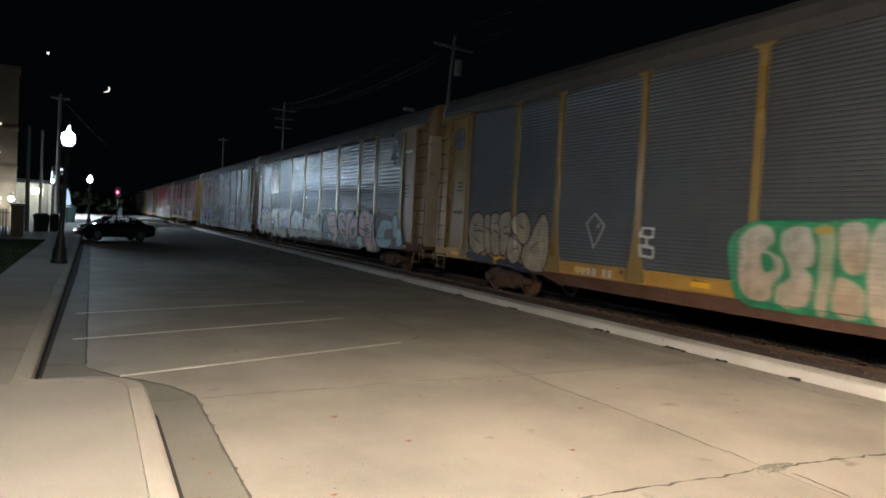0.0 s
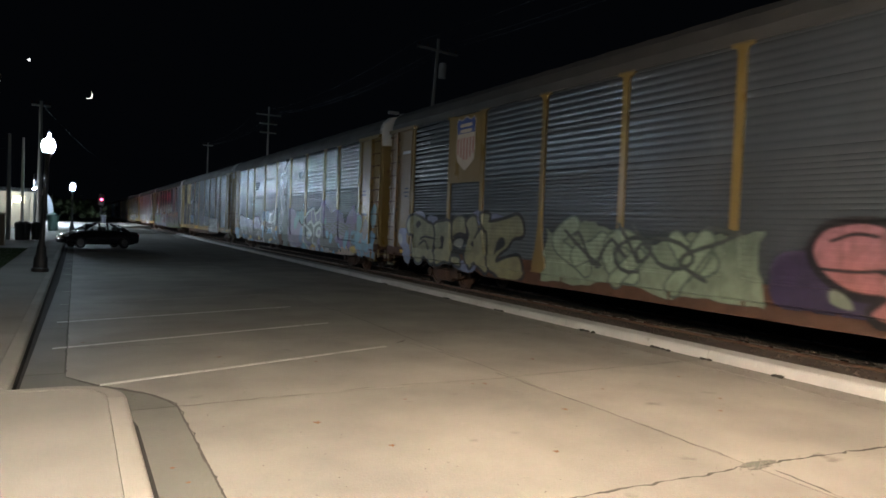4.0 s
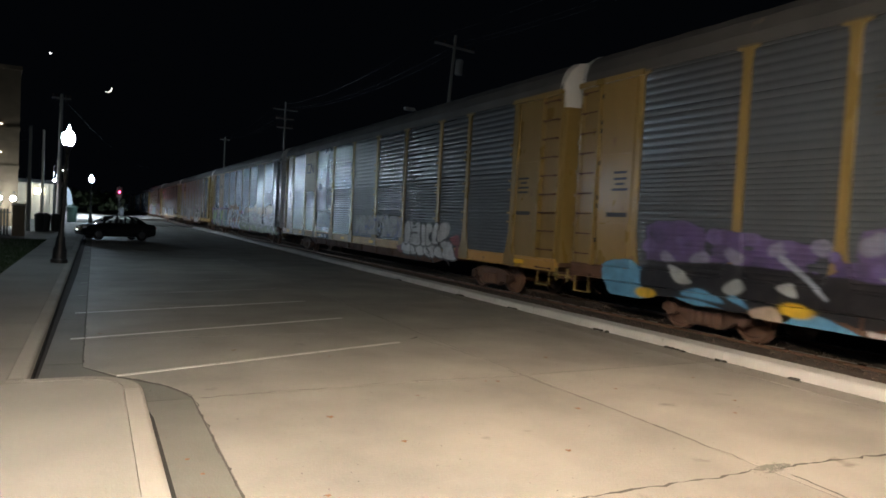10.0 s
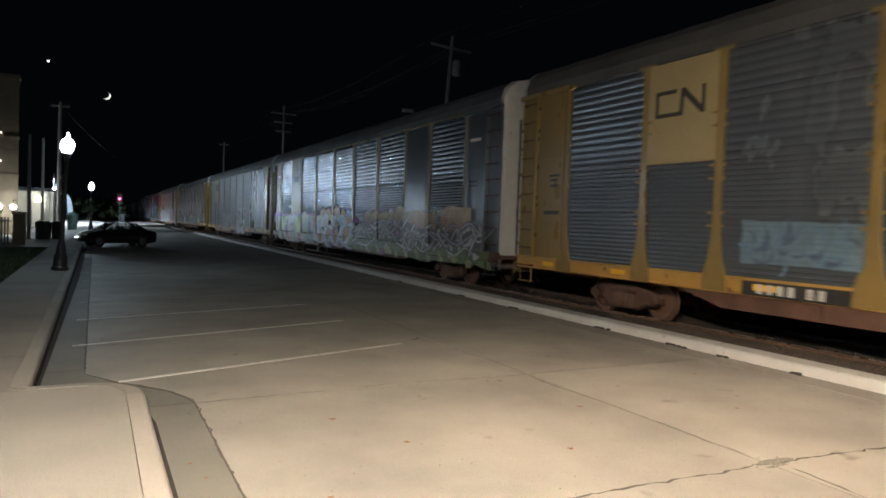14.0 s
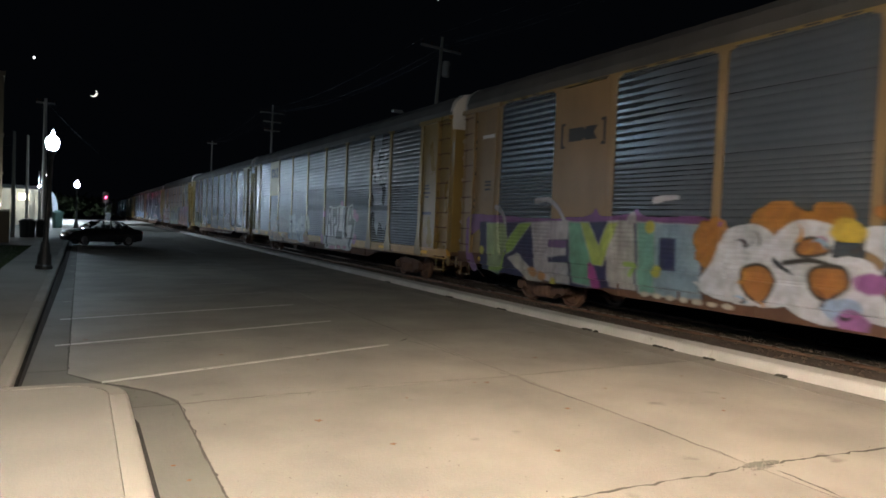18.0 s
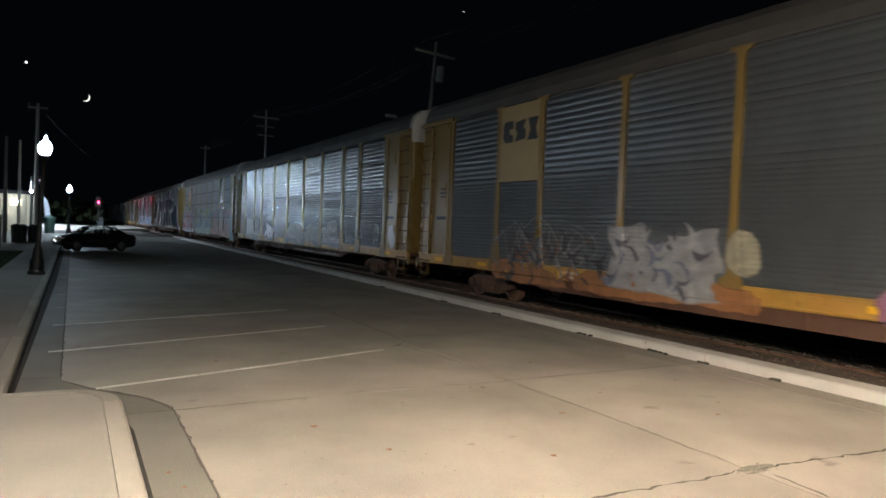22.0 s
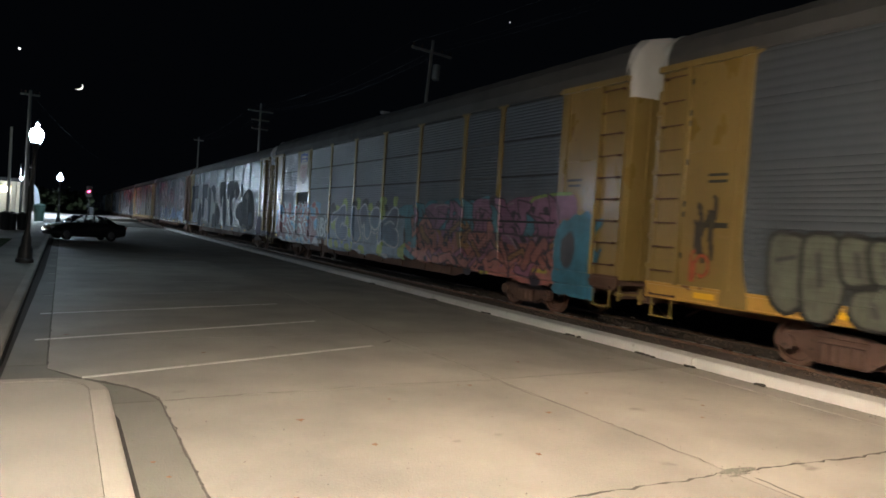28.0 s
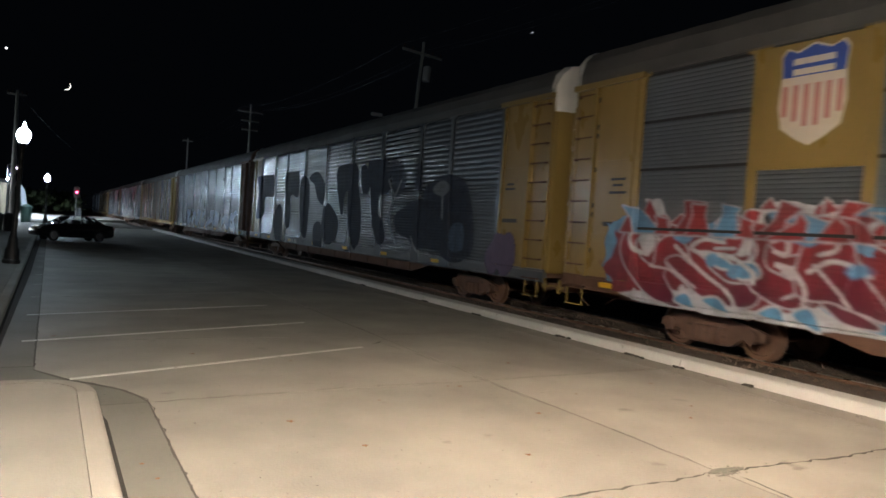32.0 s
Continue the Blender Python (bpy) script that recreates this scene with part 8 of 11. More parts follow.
c.poly((0.09, 0.058, 0.18), [(-6.55, 1.08), (-6.9, 1.21), (-6.9, 0.81), (-6.64, 0.72)])
c.poly((0.46, 0.27, 0.14), [(-5.22, 0.71), (-6.06, 0.89), (-6.03, 0.55), (-5.33, 0.51)])
c.poly((0.44, 0.44, 0.46), [(-6.14, 0.71), (-6.39, 0.83), (-6.72, 0.43), (-6.29, 0.46)])
c.poly((0.10, 0.28, 0.45), [(-6.23, 0.66), (-6.46, 0.73), (-6.67, 0.47), (-6.35, 0.51)])
c.poly((0.58, 0.36, 0.03), [(-5.53, 0.79), (-6.04, 0.87), (-6.01, 0.73), (-5.56, 0.67)])
c.poly((0.44, 0.42, 0.42), [(-5.61, 0.65), (-5.88, 0.68), (-5.85, 0.57), (-5.63, 0.54)])
c.poly((0.42, 0.42, 0.45), [(-4.59, 1.38), (-5.04, 1.48), (-5.45, 1.3), (-5.16, 1.09), (-4.76, 1.18)])
c.poly((0.10, 0.22, 0.42), [(-4.91, 1.28), (-5.23, 1.31), (-5.15, 1.18)])
c.poly((0.42, 0.42, 0.45), [(-6.13, 1.41), (-6.33, 1.66), (-6.69, 1.73), (-6.94, 1.52), (-6.66, 1.22), (-6.29, 1.25)])
c.poly((0.09, 0.058, 0.18), [(-6.43, 1.51), (-6.7, 1.58), (-6.79, 1.41), (-6.53, 1.35)])
c.line((0.42, 0.42, 0.45), [(-3.96, 1.7), (-4.1, 1.32), (-4.3, 0.91), (-4.96, 0.63), (-5.34, 0.46), (-5.96, 0.47)], 0.12)
c.line((0.42, 0.42, 0.45), [(-4.12, 2.23), (-4.37, 2.18), (-4.75, 2.42), (-5.4, 2.61), (-5.77, 2.62)], 0.11)
c.line((0.42, 0.42, 0.45), [(-4.17, 2.17), (-4.26, 1.87), (-4.56, 1.71), (-5.04, 1.56), (-5.51, 1.36)], 0.12)
c.line((0.42, 0.42, 0.45), [(-5.37, 2.58), (-5.44, 1.97)], 0.09)
c.line((0.42, 0.42, 0.45), [(-5.74, 2.59), (-6.14, 2.03)], 0.1)
c.line((0.42, 0.42, 0.45), [(-5.89, 2.36), (-6.39, 2.48), (-6.81, 2.7)], 0.11)
c.line((0.42, 0.42, 0.45), [(-6.78, 2.67), (-6.73, 2.02), (-6.93, 1.8), (-6.96, 1.47), (-6.67, 1.19)], 0.12)
c.line((0.42, 0.42, 0.45), [(-4.79, 1.83), (-5.3, 1.96), (-5.76, 1.74), (-6.15, 1.87), (-6.61, 1.96)], 0.14)
c.line((0.42, 0.42, 0.45), [(-5.73, 1.76), (-5.85, 1.33), (-5.81, 0.89), (-6.32, 0.82), (-6.68, 0.45)], 0.14)
c.put(2, "purple and black graffiti face with thick pale outlines")
# fourth wagon
c = Canvas(-3.6, -9.9, 0.55, 2.4)
c.poly((0.20, 0.025, 0.025), [(-8.17, 1.5), (-8.72, 1.6), (-8.82, 1.27), (-8.46, 1.27)])
c.poly((0.20, 0.025, 0.025), [(-8.58, 1.17), (-8.86, 1.22), (-8.86, 0.9), (-8.66, 0.92)])
c.poly((0.20, 0.025, 0.025), [(-4.01, 0.98), (-4.49, 1.06), (-4.51, 0.77), (-4.06, 0.77)])
c.poly((0.56, 0.56, 0.57), [(-4.48, 1.11), (-5.01, 1.13), (-5.58, 1.07), (-5.67, 0.78), (-5.12, 0.74), (-4.51, 0.78)], BLACK, 0.055)
c.poly((0.56, 0.56, 0.57), [(-4.58, 1.83), (-4.78, 1.95), (-5.02, 1.9), (-5.13, 1.61), (-5, 1.2), (-4.68, 1.16), (-4.57, 1.46)], BLACK, 0.055)
c.poly((0.56, 0.56, 0.57), [(-5.02, 1.9), (-5.17, 1.99), (-5.34, 1.83), (-5.63, 1.93), (-5.88, 1.88), (-5.88, 1.43), (-5.99, 1.15), (-5.47, 1.12), (-5.08, 1.2), (-5.16, 1.56)], BLACK, 0.055)
c.poly((0.56, 0.56, 0.57), [(-5.67, 1.05), (-6.26, 1.11), (-6.26, 0.85), (-5.91, 0.76), (-5.68, 0.85)], BLACK, 0.055)
c.poly((0.56, 0.56, 0.57), [(-6.02, 1.83), (-6.19, 1.89), (-6.33, 1.79), (-6.46, 1.37), (-6.64, 1.17), (-6.11, 1.14)], BLACK, 0.055)
c.poly((0.56, 0.56, 0.57), [(-6.32, 1.08), (-7.19, 1.16), (-6.98, 0.76), (-6.41, 0.8)], BLACK, 0.055)
c.poly((0.56, 0.56, 0.57), [(-6.42, 1.85), (-6.65, 1.93), (-6.86, 1.84), (-6.85, 1.66), (-6.65, 1.57), (-6.59, 1.38), (-6.85, 1.19), (-6.47, 1.15), (-6.39, 1.58)], BLACK, 0.055)
c.poly((0.56, 0.56, 0.57), [(-6.91, 1.66), (-7.19, 1.92), (-7.35, 1.89), (-7.34, 1.54), (-7.24, 1.33), (-7.47, 1.25), (-6.95, 1.25)], BLACK, 0.055)
c.poly((0.56, 0.56, 0.57), [(-7.17, 1.07), (-7.54, 1.15), (-7.75, 0.81), (-7.22, 0.81)], BLACK, 0.055)
c.poly((0.56, 0.56, 0.57), [(-7.47, 1.3), (-8.01, 1.35), (-8.37, 1.24), (-8.55, 0.98), (-8.58, 0.77), (-7.78, 0.8), (-7.83, 1.09)], BLACK, 0.055)
c.poly((0.56, 0.56, 0.57), [(-7.43, 1.85), (-7.7, 1.96), (-8.02, 1.95), (-8.15, 1.79), (-8.04, 1.54), (-7.74, 1.42), (-7.41, 1.34)], BLACK, 0.055)
c.line(BLACK, [(-5.06, 1.52), (-5.44, 1.56), (-5.66, 1.55)], 0.06)
c.line(BLACK, [(-5.27, 1.74), (-5.57, 1.78)], 0.06)
c.line(BLACK, [(-5.32, 1.14), (-5.63, 0.96), (-5.58, 0.67)], 0.06)
c.line(BLACK, [(-6.52, 1.05), (-6.78, 0.92), (-6.66, 0.85)], 0.06)
c.line(BLACK, [(-5.93, 1.77), (-6, 1.33), (-5.98, 1.11)], 0.06)
c.line((0.03, 0.02, 0.02), [(-5.5, 0.77), (-5.69, 0.57)], 0.08, thin=0.6)
c.line((0.03, 0.02, 0.02), [(-6.86, 0.72), (-7.06, 0.59)], 0.08, thin=0.6)
c.line((0.03, 0.02, 0.02), [(-8.05, 0.71), (-8.22, 0.56)], 0.08, thin=0.6)
c.put(3, "white block graffiti with black outlines and a red blotch")
c = Canvas(7.1, -4.6, 1.2, 2.35)
c.field((0.14, 0.20, 0.25), 6.85, 4.6, 1.42, 2.2, 0.04, 34, cut=0.06)
c.shards([(0.06, 0.09, 0.15), (0.12, 0.20, 0.28)], 6.7, 4.8, 1.5, 2.1, 26, 0.22, 35)
c.field((0.25, 0.25, 0.26), 1.05, -4.2, 1.32, 2.14, 0.05, 37, cut=0.14)
c.shards([(0.11, 0.12, 0.24), (0.30, 0.30, 0.31), (0.17, 0.17, 0.18), (0.30, 0.30, 0.31)], 0.9, -4.0, 1.38, 2.1, 90, 0.22, 36)
c.put(3, "worn whitish and blue-grey sprayed blocks", -0.2)
# fifth wagon
c = Canvas(13.4, 3.6, 0.6, 2.95)
c.poly((0.16, 0.06, 0.20), [(13.37, 2.21), (11.76, 2.32), (10.15, 2.25), (7.91, 2.3), (7.57, 2.48), (7.33, 2.3), (6.5, 2.4), (6.32, 2.51), (6.03, 2.33), (4.67, 2.32), (4.65, 2.09), (12.56, 1.9), (12.68, 0.71), (13.27, 0.94)])
c.poly((0.022, 0.02, 0.075), [(12.57, 2.11), (7.78, 2.17), (5.2, 2.19), (4.59, 2.19), (4.5, 0.75), (5.11, 0.82), (6.59, 0.71), (8.42, 0.62), (10.53, 0.66), (12.47, 0.73)], bend=False)
c.poly((0.25, 0.33, 0.17), [(12.19, 2.09), (11.32, 2.1), (11.14, 1.62), (11.37, 1.22), (11.6, 0.65), (12.09, 0.73)], (0.30, 0.31, 0.34), 0.02, bend=False)
c.poly((0.24, 0.36, 0.08), [(11.28, 1.49), (10.64, 2.08), (10.04, 2.13), (10.9, 1.36), (11.2, 1.23)], (0.30, 0.31, 0.34), 0.02, bend=False)
c.poly((0.38, 0.37, 0.35), [(11.07, 1.12), (10.67, 1.27), (10.05, 0.96), (9.53, 0.63), (10.02, 0.52), (10.58, 0.84)], (0.30, 0.31, 0.34), 0.02, bend=False)
c.poly((0.36, 0.345, 0.385), [(10.06, 2.13), (8.55, 2.16), (8.53, 1.75), (9.36, 1.71), (9.35, 1.5), (8.59, 1.53), (8.58, 1.35), (9.3, 1.3), (9.26, 1.14), (8.51, 1.15), (8.48, 0.65), (9.26, 0.69), (9.72, 0.75), (9.92, 1.33)], (0.30, 0.31, 0.34), 0.02, bend=False)
c.poly((0.13, 0.31, 0.22), [(8.51, 2.16), (7.83, 2.17), (7.73, 1.79), (7.62, 0.7), (8.35, 0.73), (8.41, 1.32)], (0.30, 0.31, 0.34), 0.02, bend=False)
c.poly((0.37, 0.36, 0.36), [(7.16, 2.19), (6.42, 2.2), (6.28, 0.74), (7.09, 0.75), (7.17, 1.52)], (0.30, 0.31, 0.34), 0.02, bend=False)
c.poly((0.32, 0.40, 0.09), [(8.08, 2.17), (7.78, 2.17), (7.4, 1.62), (7.15, 2.16), (6.89, 2.19), (7.29, 1.19), (7.59, 1.19)], (0.30, 0.31, 0.34), 0.02, bend=False)
c.poly((0.19, 0.28, 0.37), [(6.3, 2.2), (4.66, 2.17), (4.57, 0.74), (5.66, 0.69), (6.2, 0.7)], (0.30, 0.31, 0.34), 0.02, bend=False)
c.poly((0.13, 0.30, 0.26), [(6.3, 2.19), (5.84, 2.2), (5.73, 0.72), (6.17, 0.71)], (0.30, 0.31, 0.34), 0.02, bend=False)
c.poly((0.025, 0.03, 0.09), [(5.67, 1.87), (5.23, 1.89), (5.19, 1.23), (5.64, 1.22)], bend=False)
c.poly((0.14, 0.07, 0.20), [(9.33, 1.69), (8.56, 1.73), (8.57, 1.55), (9.29, 1.52)], bend=False)
c.poly((0.30, 0.05, 0.22), [(7.76, 1.17), (7.57, 1.17), (7.37, 0.69), (7.68, 0.68)])
c.line((0.26, 0.40, 0.09), [(11.3, 1.23), (11.46, 0.83), (12.05, 0.77)], 0.1)
c.line((0.26, 0.40, 0.09), [(6.63, 1.28), (6.33, 1.26), (6.42, 1.06)], 0.1)
c.blob((0.42, 0.38, 0.05), 12.4, 1.29, 0.12, 0.12, 0, 1005, 0.12)
c.blob((0.42, 0.38, 0.05), 5.69, 1.19, 0.12, 0.12, 0, 1500, 0.12)
c.blob((0.42, 0.38, 0.05), 9.11, 0.65, 0.12, 0.12, 0, 1190, 0.12)
c.blob((0.42, 0.38, 0.05), 5.93, 2.1, 0.12, 0.12, 0, 1480, 0.12)
c.blob((0.38, 0.20, 0.08), 9.96, 0.84, 0.2, 0.14, 0, 1135, 0.12)
c.blob((0.38, 0.20, 0.08), 9.57, 0.77, 0.2, 0.14, 0, 1160, 0.12)
c.line((0.34, 0.33, 0.36), [(9.94, 2.69), (9.4, 2.71), (8.96, 2.51), (8.63, 2.14)], 0.16, thin=0.4)
c.line((0.34, 0.33, 0.36), [(11.74, 2.54), (11.45, 2.33), (11.32, 2.08)], 0.16, thin=0.4)
c.line((0.34, 0.33, 0.36), [(5.83, 2.65), (5.53, 2.7), (5.23, 2.7)], 0.16, thin=0.4)
c.line((0.34, 0.33, 0.36), [(6.54, 2.22), (6.45, 2.36), (6.39, 2.22)], 0.16, thin=0.4)
for i in range(9):
    c.blob((0.52, 0.47, 0.40), 6.0 - 0.34 * i, 0.68, 0.13, 0.055, 0, i)
c.put(4, "green, white and teal block letters on dark blue")
c = Canvas(5.2, -2.6, 0.6, 3.0)
c.blob((0.30, 0.13, 0.03), 4.43, 1.85, 0.4, 0.5, 0, 1085, 0.3)
c.blob((0.30, 0.13, 0.03), 2.99, 2.31, 0.55, 0.3, 0, 1175, 0.3)
c.blob((0.30, 0.13, 0.03), 2.07, 2.24, 0.4, 0.3, 0, 1240, 0.3)
c.blob((0.30, 0.13, 0.03), 1.03, 2.38, 0.45, 0.3, 0, 1325, 0.3)
c.blob((0.30, 0.13, 0.03), 0.69, 2.33, 0.3, 0.3, 0, 1355, 0.3)
c.blob((0.30, 0.13, 0.03), -0.17, 2.29, 0.4, 0.25, 0, 1440, 0.3)
c.blob((0.30, 0.13, 0.03), -0.77, 2.13, 0.4, 0.4, 0, 1505, 0.3)
c.blob((0.30, 0.13, 0.03), -1.1, 1.63, 0.3, 0.4, 0, 1540, 0.3)
c.poly((0.50, 0.525, 0.60), [(4.31, 1.48), (4.01, 2.11), (3.36, 2.19), (3.03, 1.9), (3.08, 1.55), (2.54, 1.25), (2.66, 0.9), (3.26, 0.75), (4.35, 0.82), (4.65, 1.08)])
c.poly((0.50, 0.525, 0.60), [(3.18, 1.78), (2.9, 2.19), (2.48, 2.28), (2.06, 2.15), (2.1, 1.72), (1.77, 1.74), (1.38, 1.55), (1.31, 0.91), (1.82, 0.65), (2.5, 0.67), (2.97, 0.98), (2.7, 1.35)])
c.poly((0.50, 0.525, 0.60), [(1.67, 2.06), (1.43, 2.22), (0.95, 2.13), (0.83, 1.88), (0.92, 1.68), (0.58, 1.5), (0.53, 1), (0.86, 0.68), (1.33, 0.81), (1.49, 1.33), (1.27, 1.66), (1.59, 1.85)])
c.poly((0.50, 0.525, 0.60), [(0.72, 1.99), (0.21, 2.24), (-0.28, 2.16), (-0.61, 1.95), (-0.54, 1.67), (-0.22, 1.56), (-0.16, 1.1), (-0.46, 0.75), (0.31, 0.66), (0.75, 0.75), (0.56, 1.21), (0.28, 1.72)])
c.poly((0.50, 0.525, 0.60), [(-0.23, 1.47), (-0.75, 1.78), (-1.31, 1.85), (-1.7, 1.83), (-1.92, 1.29), (-1.7, 0.74), (-1, 0.65), (-0.46, 0.72), (-0.16, 1.1)])
c.poly((0.50, 0.525, 0.60), [(4.45, 0.96), (1.21, 0.74), (-0.46, 0.75), (-1.63, 0.72), (-1.61, 0.93), (1.22, 0.99), (4.29, 1.11)])
c.poly((0.30, 0.13, 0.04), [(3.67, 1.34), (3.31, 1.48), (3.04, 1.21), (3.26, 0.85), (3.6, 1.04)], (0.018, 0.016, 0.02), 0.05)
c.poly((0.30, 0.13, 0.04), [(2.38, 1.48), (1.94, 1.53), (1.84, 1.25), (2.17, 1.06), (2.4, 1.26)], (0.018, 0.016, 0.02), 0.05)
c.poly((0.30, 0.13, 0.04), [(1.26, 1.5), (0.92, 1.6), (0.66, 1.4), (0.7, 1.08), (0.93, 0.91), (1.2, 1.15)], (0.018, 0.016, 0.02), 0.05)
c.poly((0.30, 0.13, 0.04), [(-0.15, 1.28), (-0.41, 1.59), (-0.86, 1.68), (-1.05, 1.54), (-0.8, 1.24), (-0.4, 1.01), (-0.23, 1.1)], (0.018, 0.016, 0.02), 0.05)
c.poly((0.30, 0.13, 0.04), [(2.67, 1.85), (2.46, 1.99), (2.17, 1.8), (2.58, 1.73)], (0.018, 0.016, 0.02), 0.05)
c.poly((0.30, 0.13, 0.04), [(1.08, 1.92), (0.83, 1.93), (0.66, 1.67), (0.93, 1.71)], (0.018, 0.016, 0.02), 0.05)
c.poly((0.02, 0.018, 0.02), [(0.08, 1.96), (-0.05, 1.98), (-0.05, 1.77), (0.07, 1.81)])
c.line((0.02, 0.018, 0.02), [(2.89, 1.56), (2.43, 1.63), (1.95, 1.55)], 0.09, thin=0.4)
c.line((0.02, 0.018, 0.02), [(1.26, 1.45), (1.15, 1.58), (0.69, 1.57)], 0.09, thin=0.4)
c.line((0.02, 0.018, 0.02), [(-0.1, 1.32), (-0.32, 1.59), (-0.76, 1.69), (-1.06, 1.64)], 0.09, thin=0.4)
c.line((0.02, 0.018, 0.02), [(0.35, 1.18), (0.04, 1.17)], 0.09, thin=0.4)
c.blob((0.26, 0.40, 0.66), -0.89, 2.29, 0.26, 0.17, 0, 1520, 0.3)
c.blob((0.26, 0.40, 0.62), 0.19, 1.96, 0.26, 0.17, 0, 1400, 0.3)
c.blob((0.28, 0.40, 0.60), 1.9, 0.87, 0.26, 0.17, 0, 1245, 0.3)
c.blob((0.28, 0.40, 0.60), 0.23, 1, 0.26, 0.17, 0, 1390, 0.3)
c.blob((0.28, 0.42, 0.62), -0.98, 0.84, 0.26, 0.17, 0, 1520, 0.3)
c.blob((0.28, 0.12, 0.30), 1.76, 0.72, 0.26, 0.17, 0, 1255, 0.3)
c.blob((0.30, 0.10, 0.26), 0.32, 0.8, 0.26, 0.17, 0, 1380, 0.3)
c.blob((0.26, 0.10, 0.28), 1.43, 1.36, 0.26, 0.17, 0, 1285, 0.3)
c.blob((0.45, 0.32, 0.05), 1.86, 2.1, 0.26, 0.17, 0, 1255, 0.3)
c.blob((0.42, 0.26, 0.04), -0.61, 1.32, 0.26, 0.17, 0, 1480, 0.3)
c.shards([(0.26, 0.40, 0.62), (0.03, 0.02, 0.03), (0.42, 0.20, 0.04), (0.02, 0.02, 0.025), (0.30, 0.10, 0.26)], 3.9, -1.6, 0.75, 2.1, 30, 0.14, 45)
c.put(4, "white bubble graffiti over orange with dark outlines")
c = Canvas(-0.8, -14.0, 0.6, 2.9)
c.poly((0.045, 0.085, 0.025), [(-1.4, 1.23), (-5.15, 1.4), (-7.76, 1.56), (-9.33, 1.62), (-9.4, 0.55), (-7.82, 0.67), (-5.2, 0.66), (-1.45, 0.68)], low=(0.13, 0.18, 0.05))
c.poly((0.045, 0.022, 0.024), [(-1.48, 1.5), (-2.86, 1.97), (-5.1, 2.07), (-7.72, 2.11), (-9.3, 2.09), (-9.33, 1.62), (-7.76, 1.52), (-5.15, 1.45), (-2.23, 1.29)])
c.field((0.05, 0.09, 0.025), -7.0, -13.4, 0.68, 1.42, 0.14, 40, low=(0.13, 0.17, 0.05))
c.field((0.03, 0.018, 0.02), -7.0, -13.2, 1.25, 1.95, 0.22, 41)
c.poly((0.46, 0.35, 0.21), [(-2.92, 2.26), (-3.3, 2.41), (-3.6, 2.44), (-3.76, 2.3), (-4.51, 2.43), (-4.56, 2.03), (-3.78, 1.95), (-2.91, 1.97)], (0.03, 0.02, 0.015), 0.03, low=(0.24, 0.11, 0.05))
c.poly((0.46, 0.35, 0.21), [(-4.58, 2.29), (-5.49, 2.33), (-5.64, 2.13), (-4.98, 1.99), (-4.58, 2.03)], (0.03, 0.02, 0.015), 0.03, low=(0.24, 0.11, 0.05))
c.poly((0.46, 0.35, 0.21), [(-5.68, 2.36), (-5.92, 2.46), (-6.04, 2.32), (-6.21, 2.34), (-6.47, 2.56), (-6.85, 2.59), (-6.94, 2.11), (-6.22, 1.97), (-5.66, 2.06)], (0.03, 0.02, 0.015), 0.03, low=(0.24, 0.11, 0.05))
c.poly((0.46, 0.35, 0.21), [(-6.95, 2.46), (-7.12, 2.57), (-7.39, 2.31), (-7.47, 2.08), (-7.01, 2.02)], (0.03, 0.02, 0.015), 0.03, low=(0.24, 0.11, 0.05))
c.poly((0.46, 0.35, 0.21), [(-7.52, 2.25), (-7.95, 2.4), (-8.45, 2.29), (-8.47, 1.94), (-7.66, 1.96)], (0.03, 0.02, 0.015), 0.03, low=(0.24, 0.11, 0.05))
for y0, y1 in ((-8.2, -9.8), (-10.2, -12.4)):
    c.field((0.46, 0.35, 0.21), y0, y1, 1.75, 2.44, 0.09, int(-y0 * 5), low=(0.22, 0.09, 0.04))
c.line(BLACK, [(-1.48, 1.43), (-2.55, 1.68), (-3.21, 1.58), (-4.34, 1.93)], 0.2, thin=0.5)
c.line((0.36, 0.35, 0.33), [(-1.48, 1.43), (-2.55, 1.68), (-3.21, 1.58), (-4.34, 1.93)], 0.085, thin=0.5)
c.line(BLACK, [(-2.73, 1.51), (-3.81, 1.69), (-4.47, 1.98), (-4.99, 1.9)], 0.2, thin=0.5)
c.line((0.46, 0.45, 0.42), [(-2.73, 1.51), (-3.81, 1.69), (-4.47, 1.98), (-4.99, 1.9)], 0.085, thin=0.5)
c.line(BLACK, [(-3.06, 1.47), (-4.11, 1.46), (-4.55, 0.97), (-4.86, 0.67)], 0.2, thin=0.5)
c.line((0.36, 0.35, 0.33), [(-3.06, 1.47), (-4.11, 1.46), (-4.55, 0.97), (-4.86, 0.67)], 0.085, thin=0.5)
c.line(BLACK, [(-1.61, 1.02), (-2.41, 1.29), (-3.43, 1.2)], 0.2, thin=0.5)
c.line((0.46, 0.45, 0.42), [(-1.61, 1.02), (-2.41, 1.29), (-3.43, 1.2)], 0.085, thin=0.5)
c.line(BLACK, [(-4.37, 1.61), (-5.11, 1.86), (-5.63, 1.98)], 0.2, thin=0.5)
c.line((0.36, 0.35, 0.33), [(-4.37, 1.61), (-5.11, 1.86), (-5.63, 1.98)], 0.085, thin=0.5)
c.line(BLACK, [(-4.6, 1.19), (-5.12, 1.76), (-5.91, 2.17)], 0.2, thin=0.5)
c.line((0.46, 0.45, 0.42), [(-4.6, 1.19), (-5.12, 1.76), (-5.91, 2.17)], 0.085, thin=0.5)
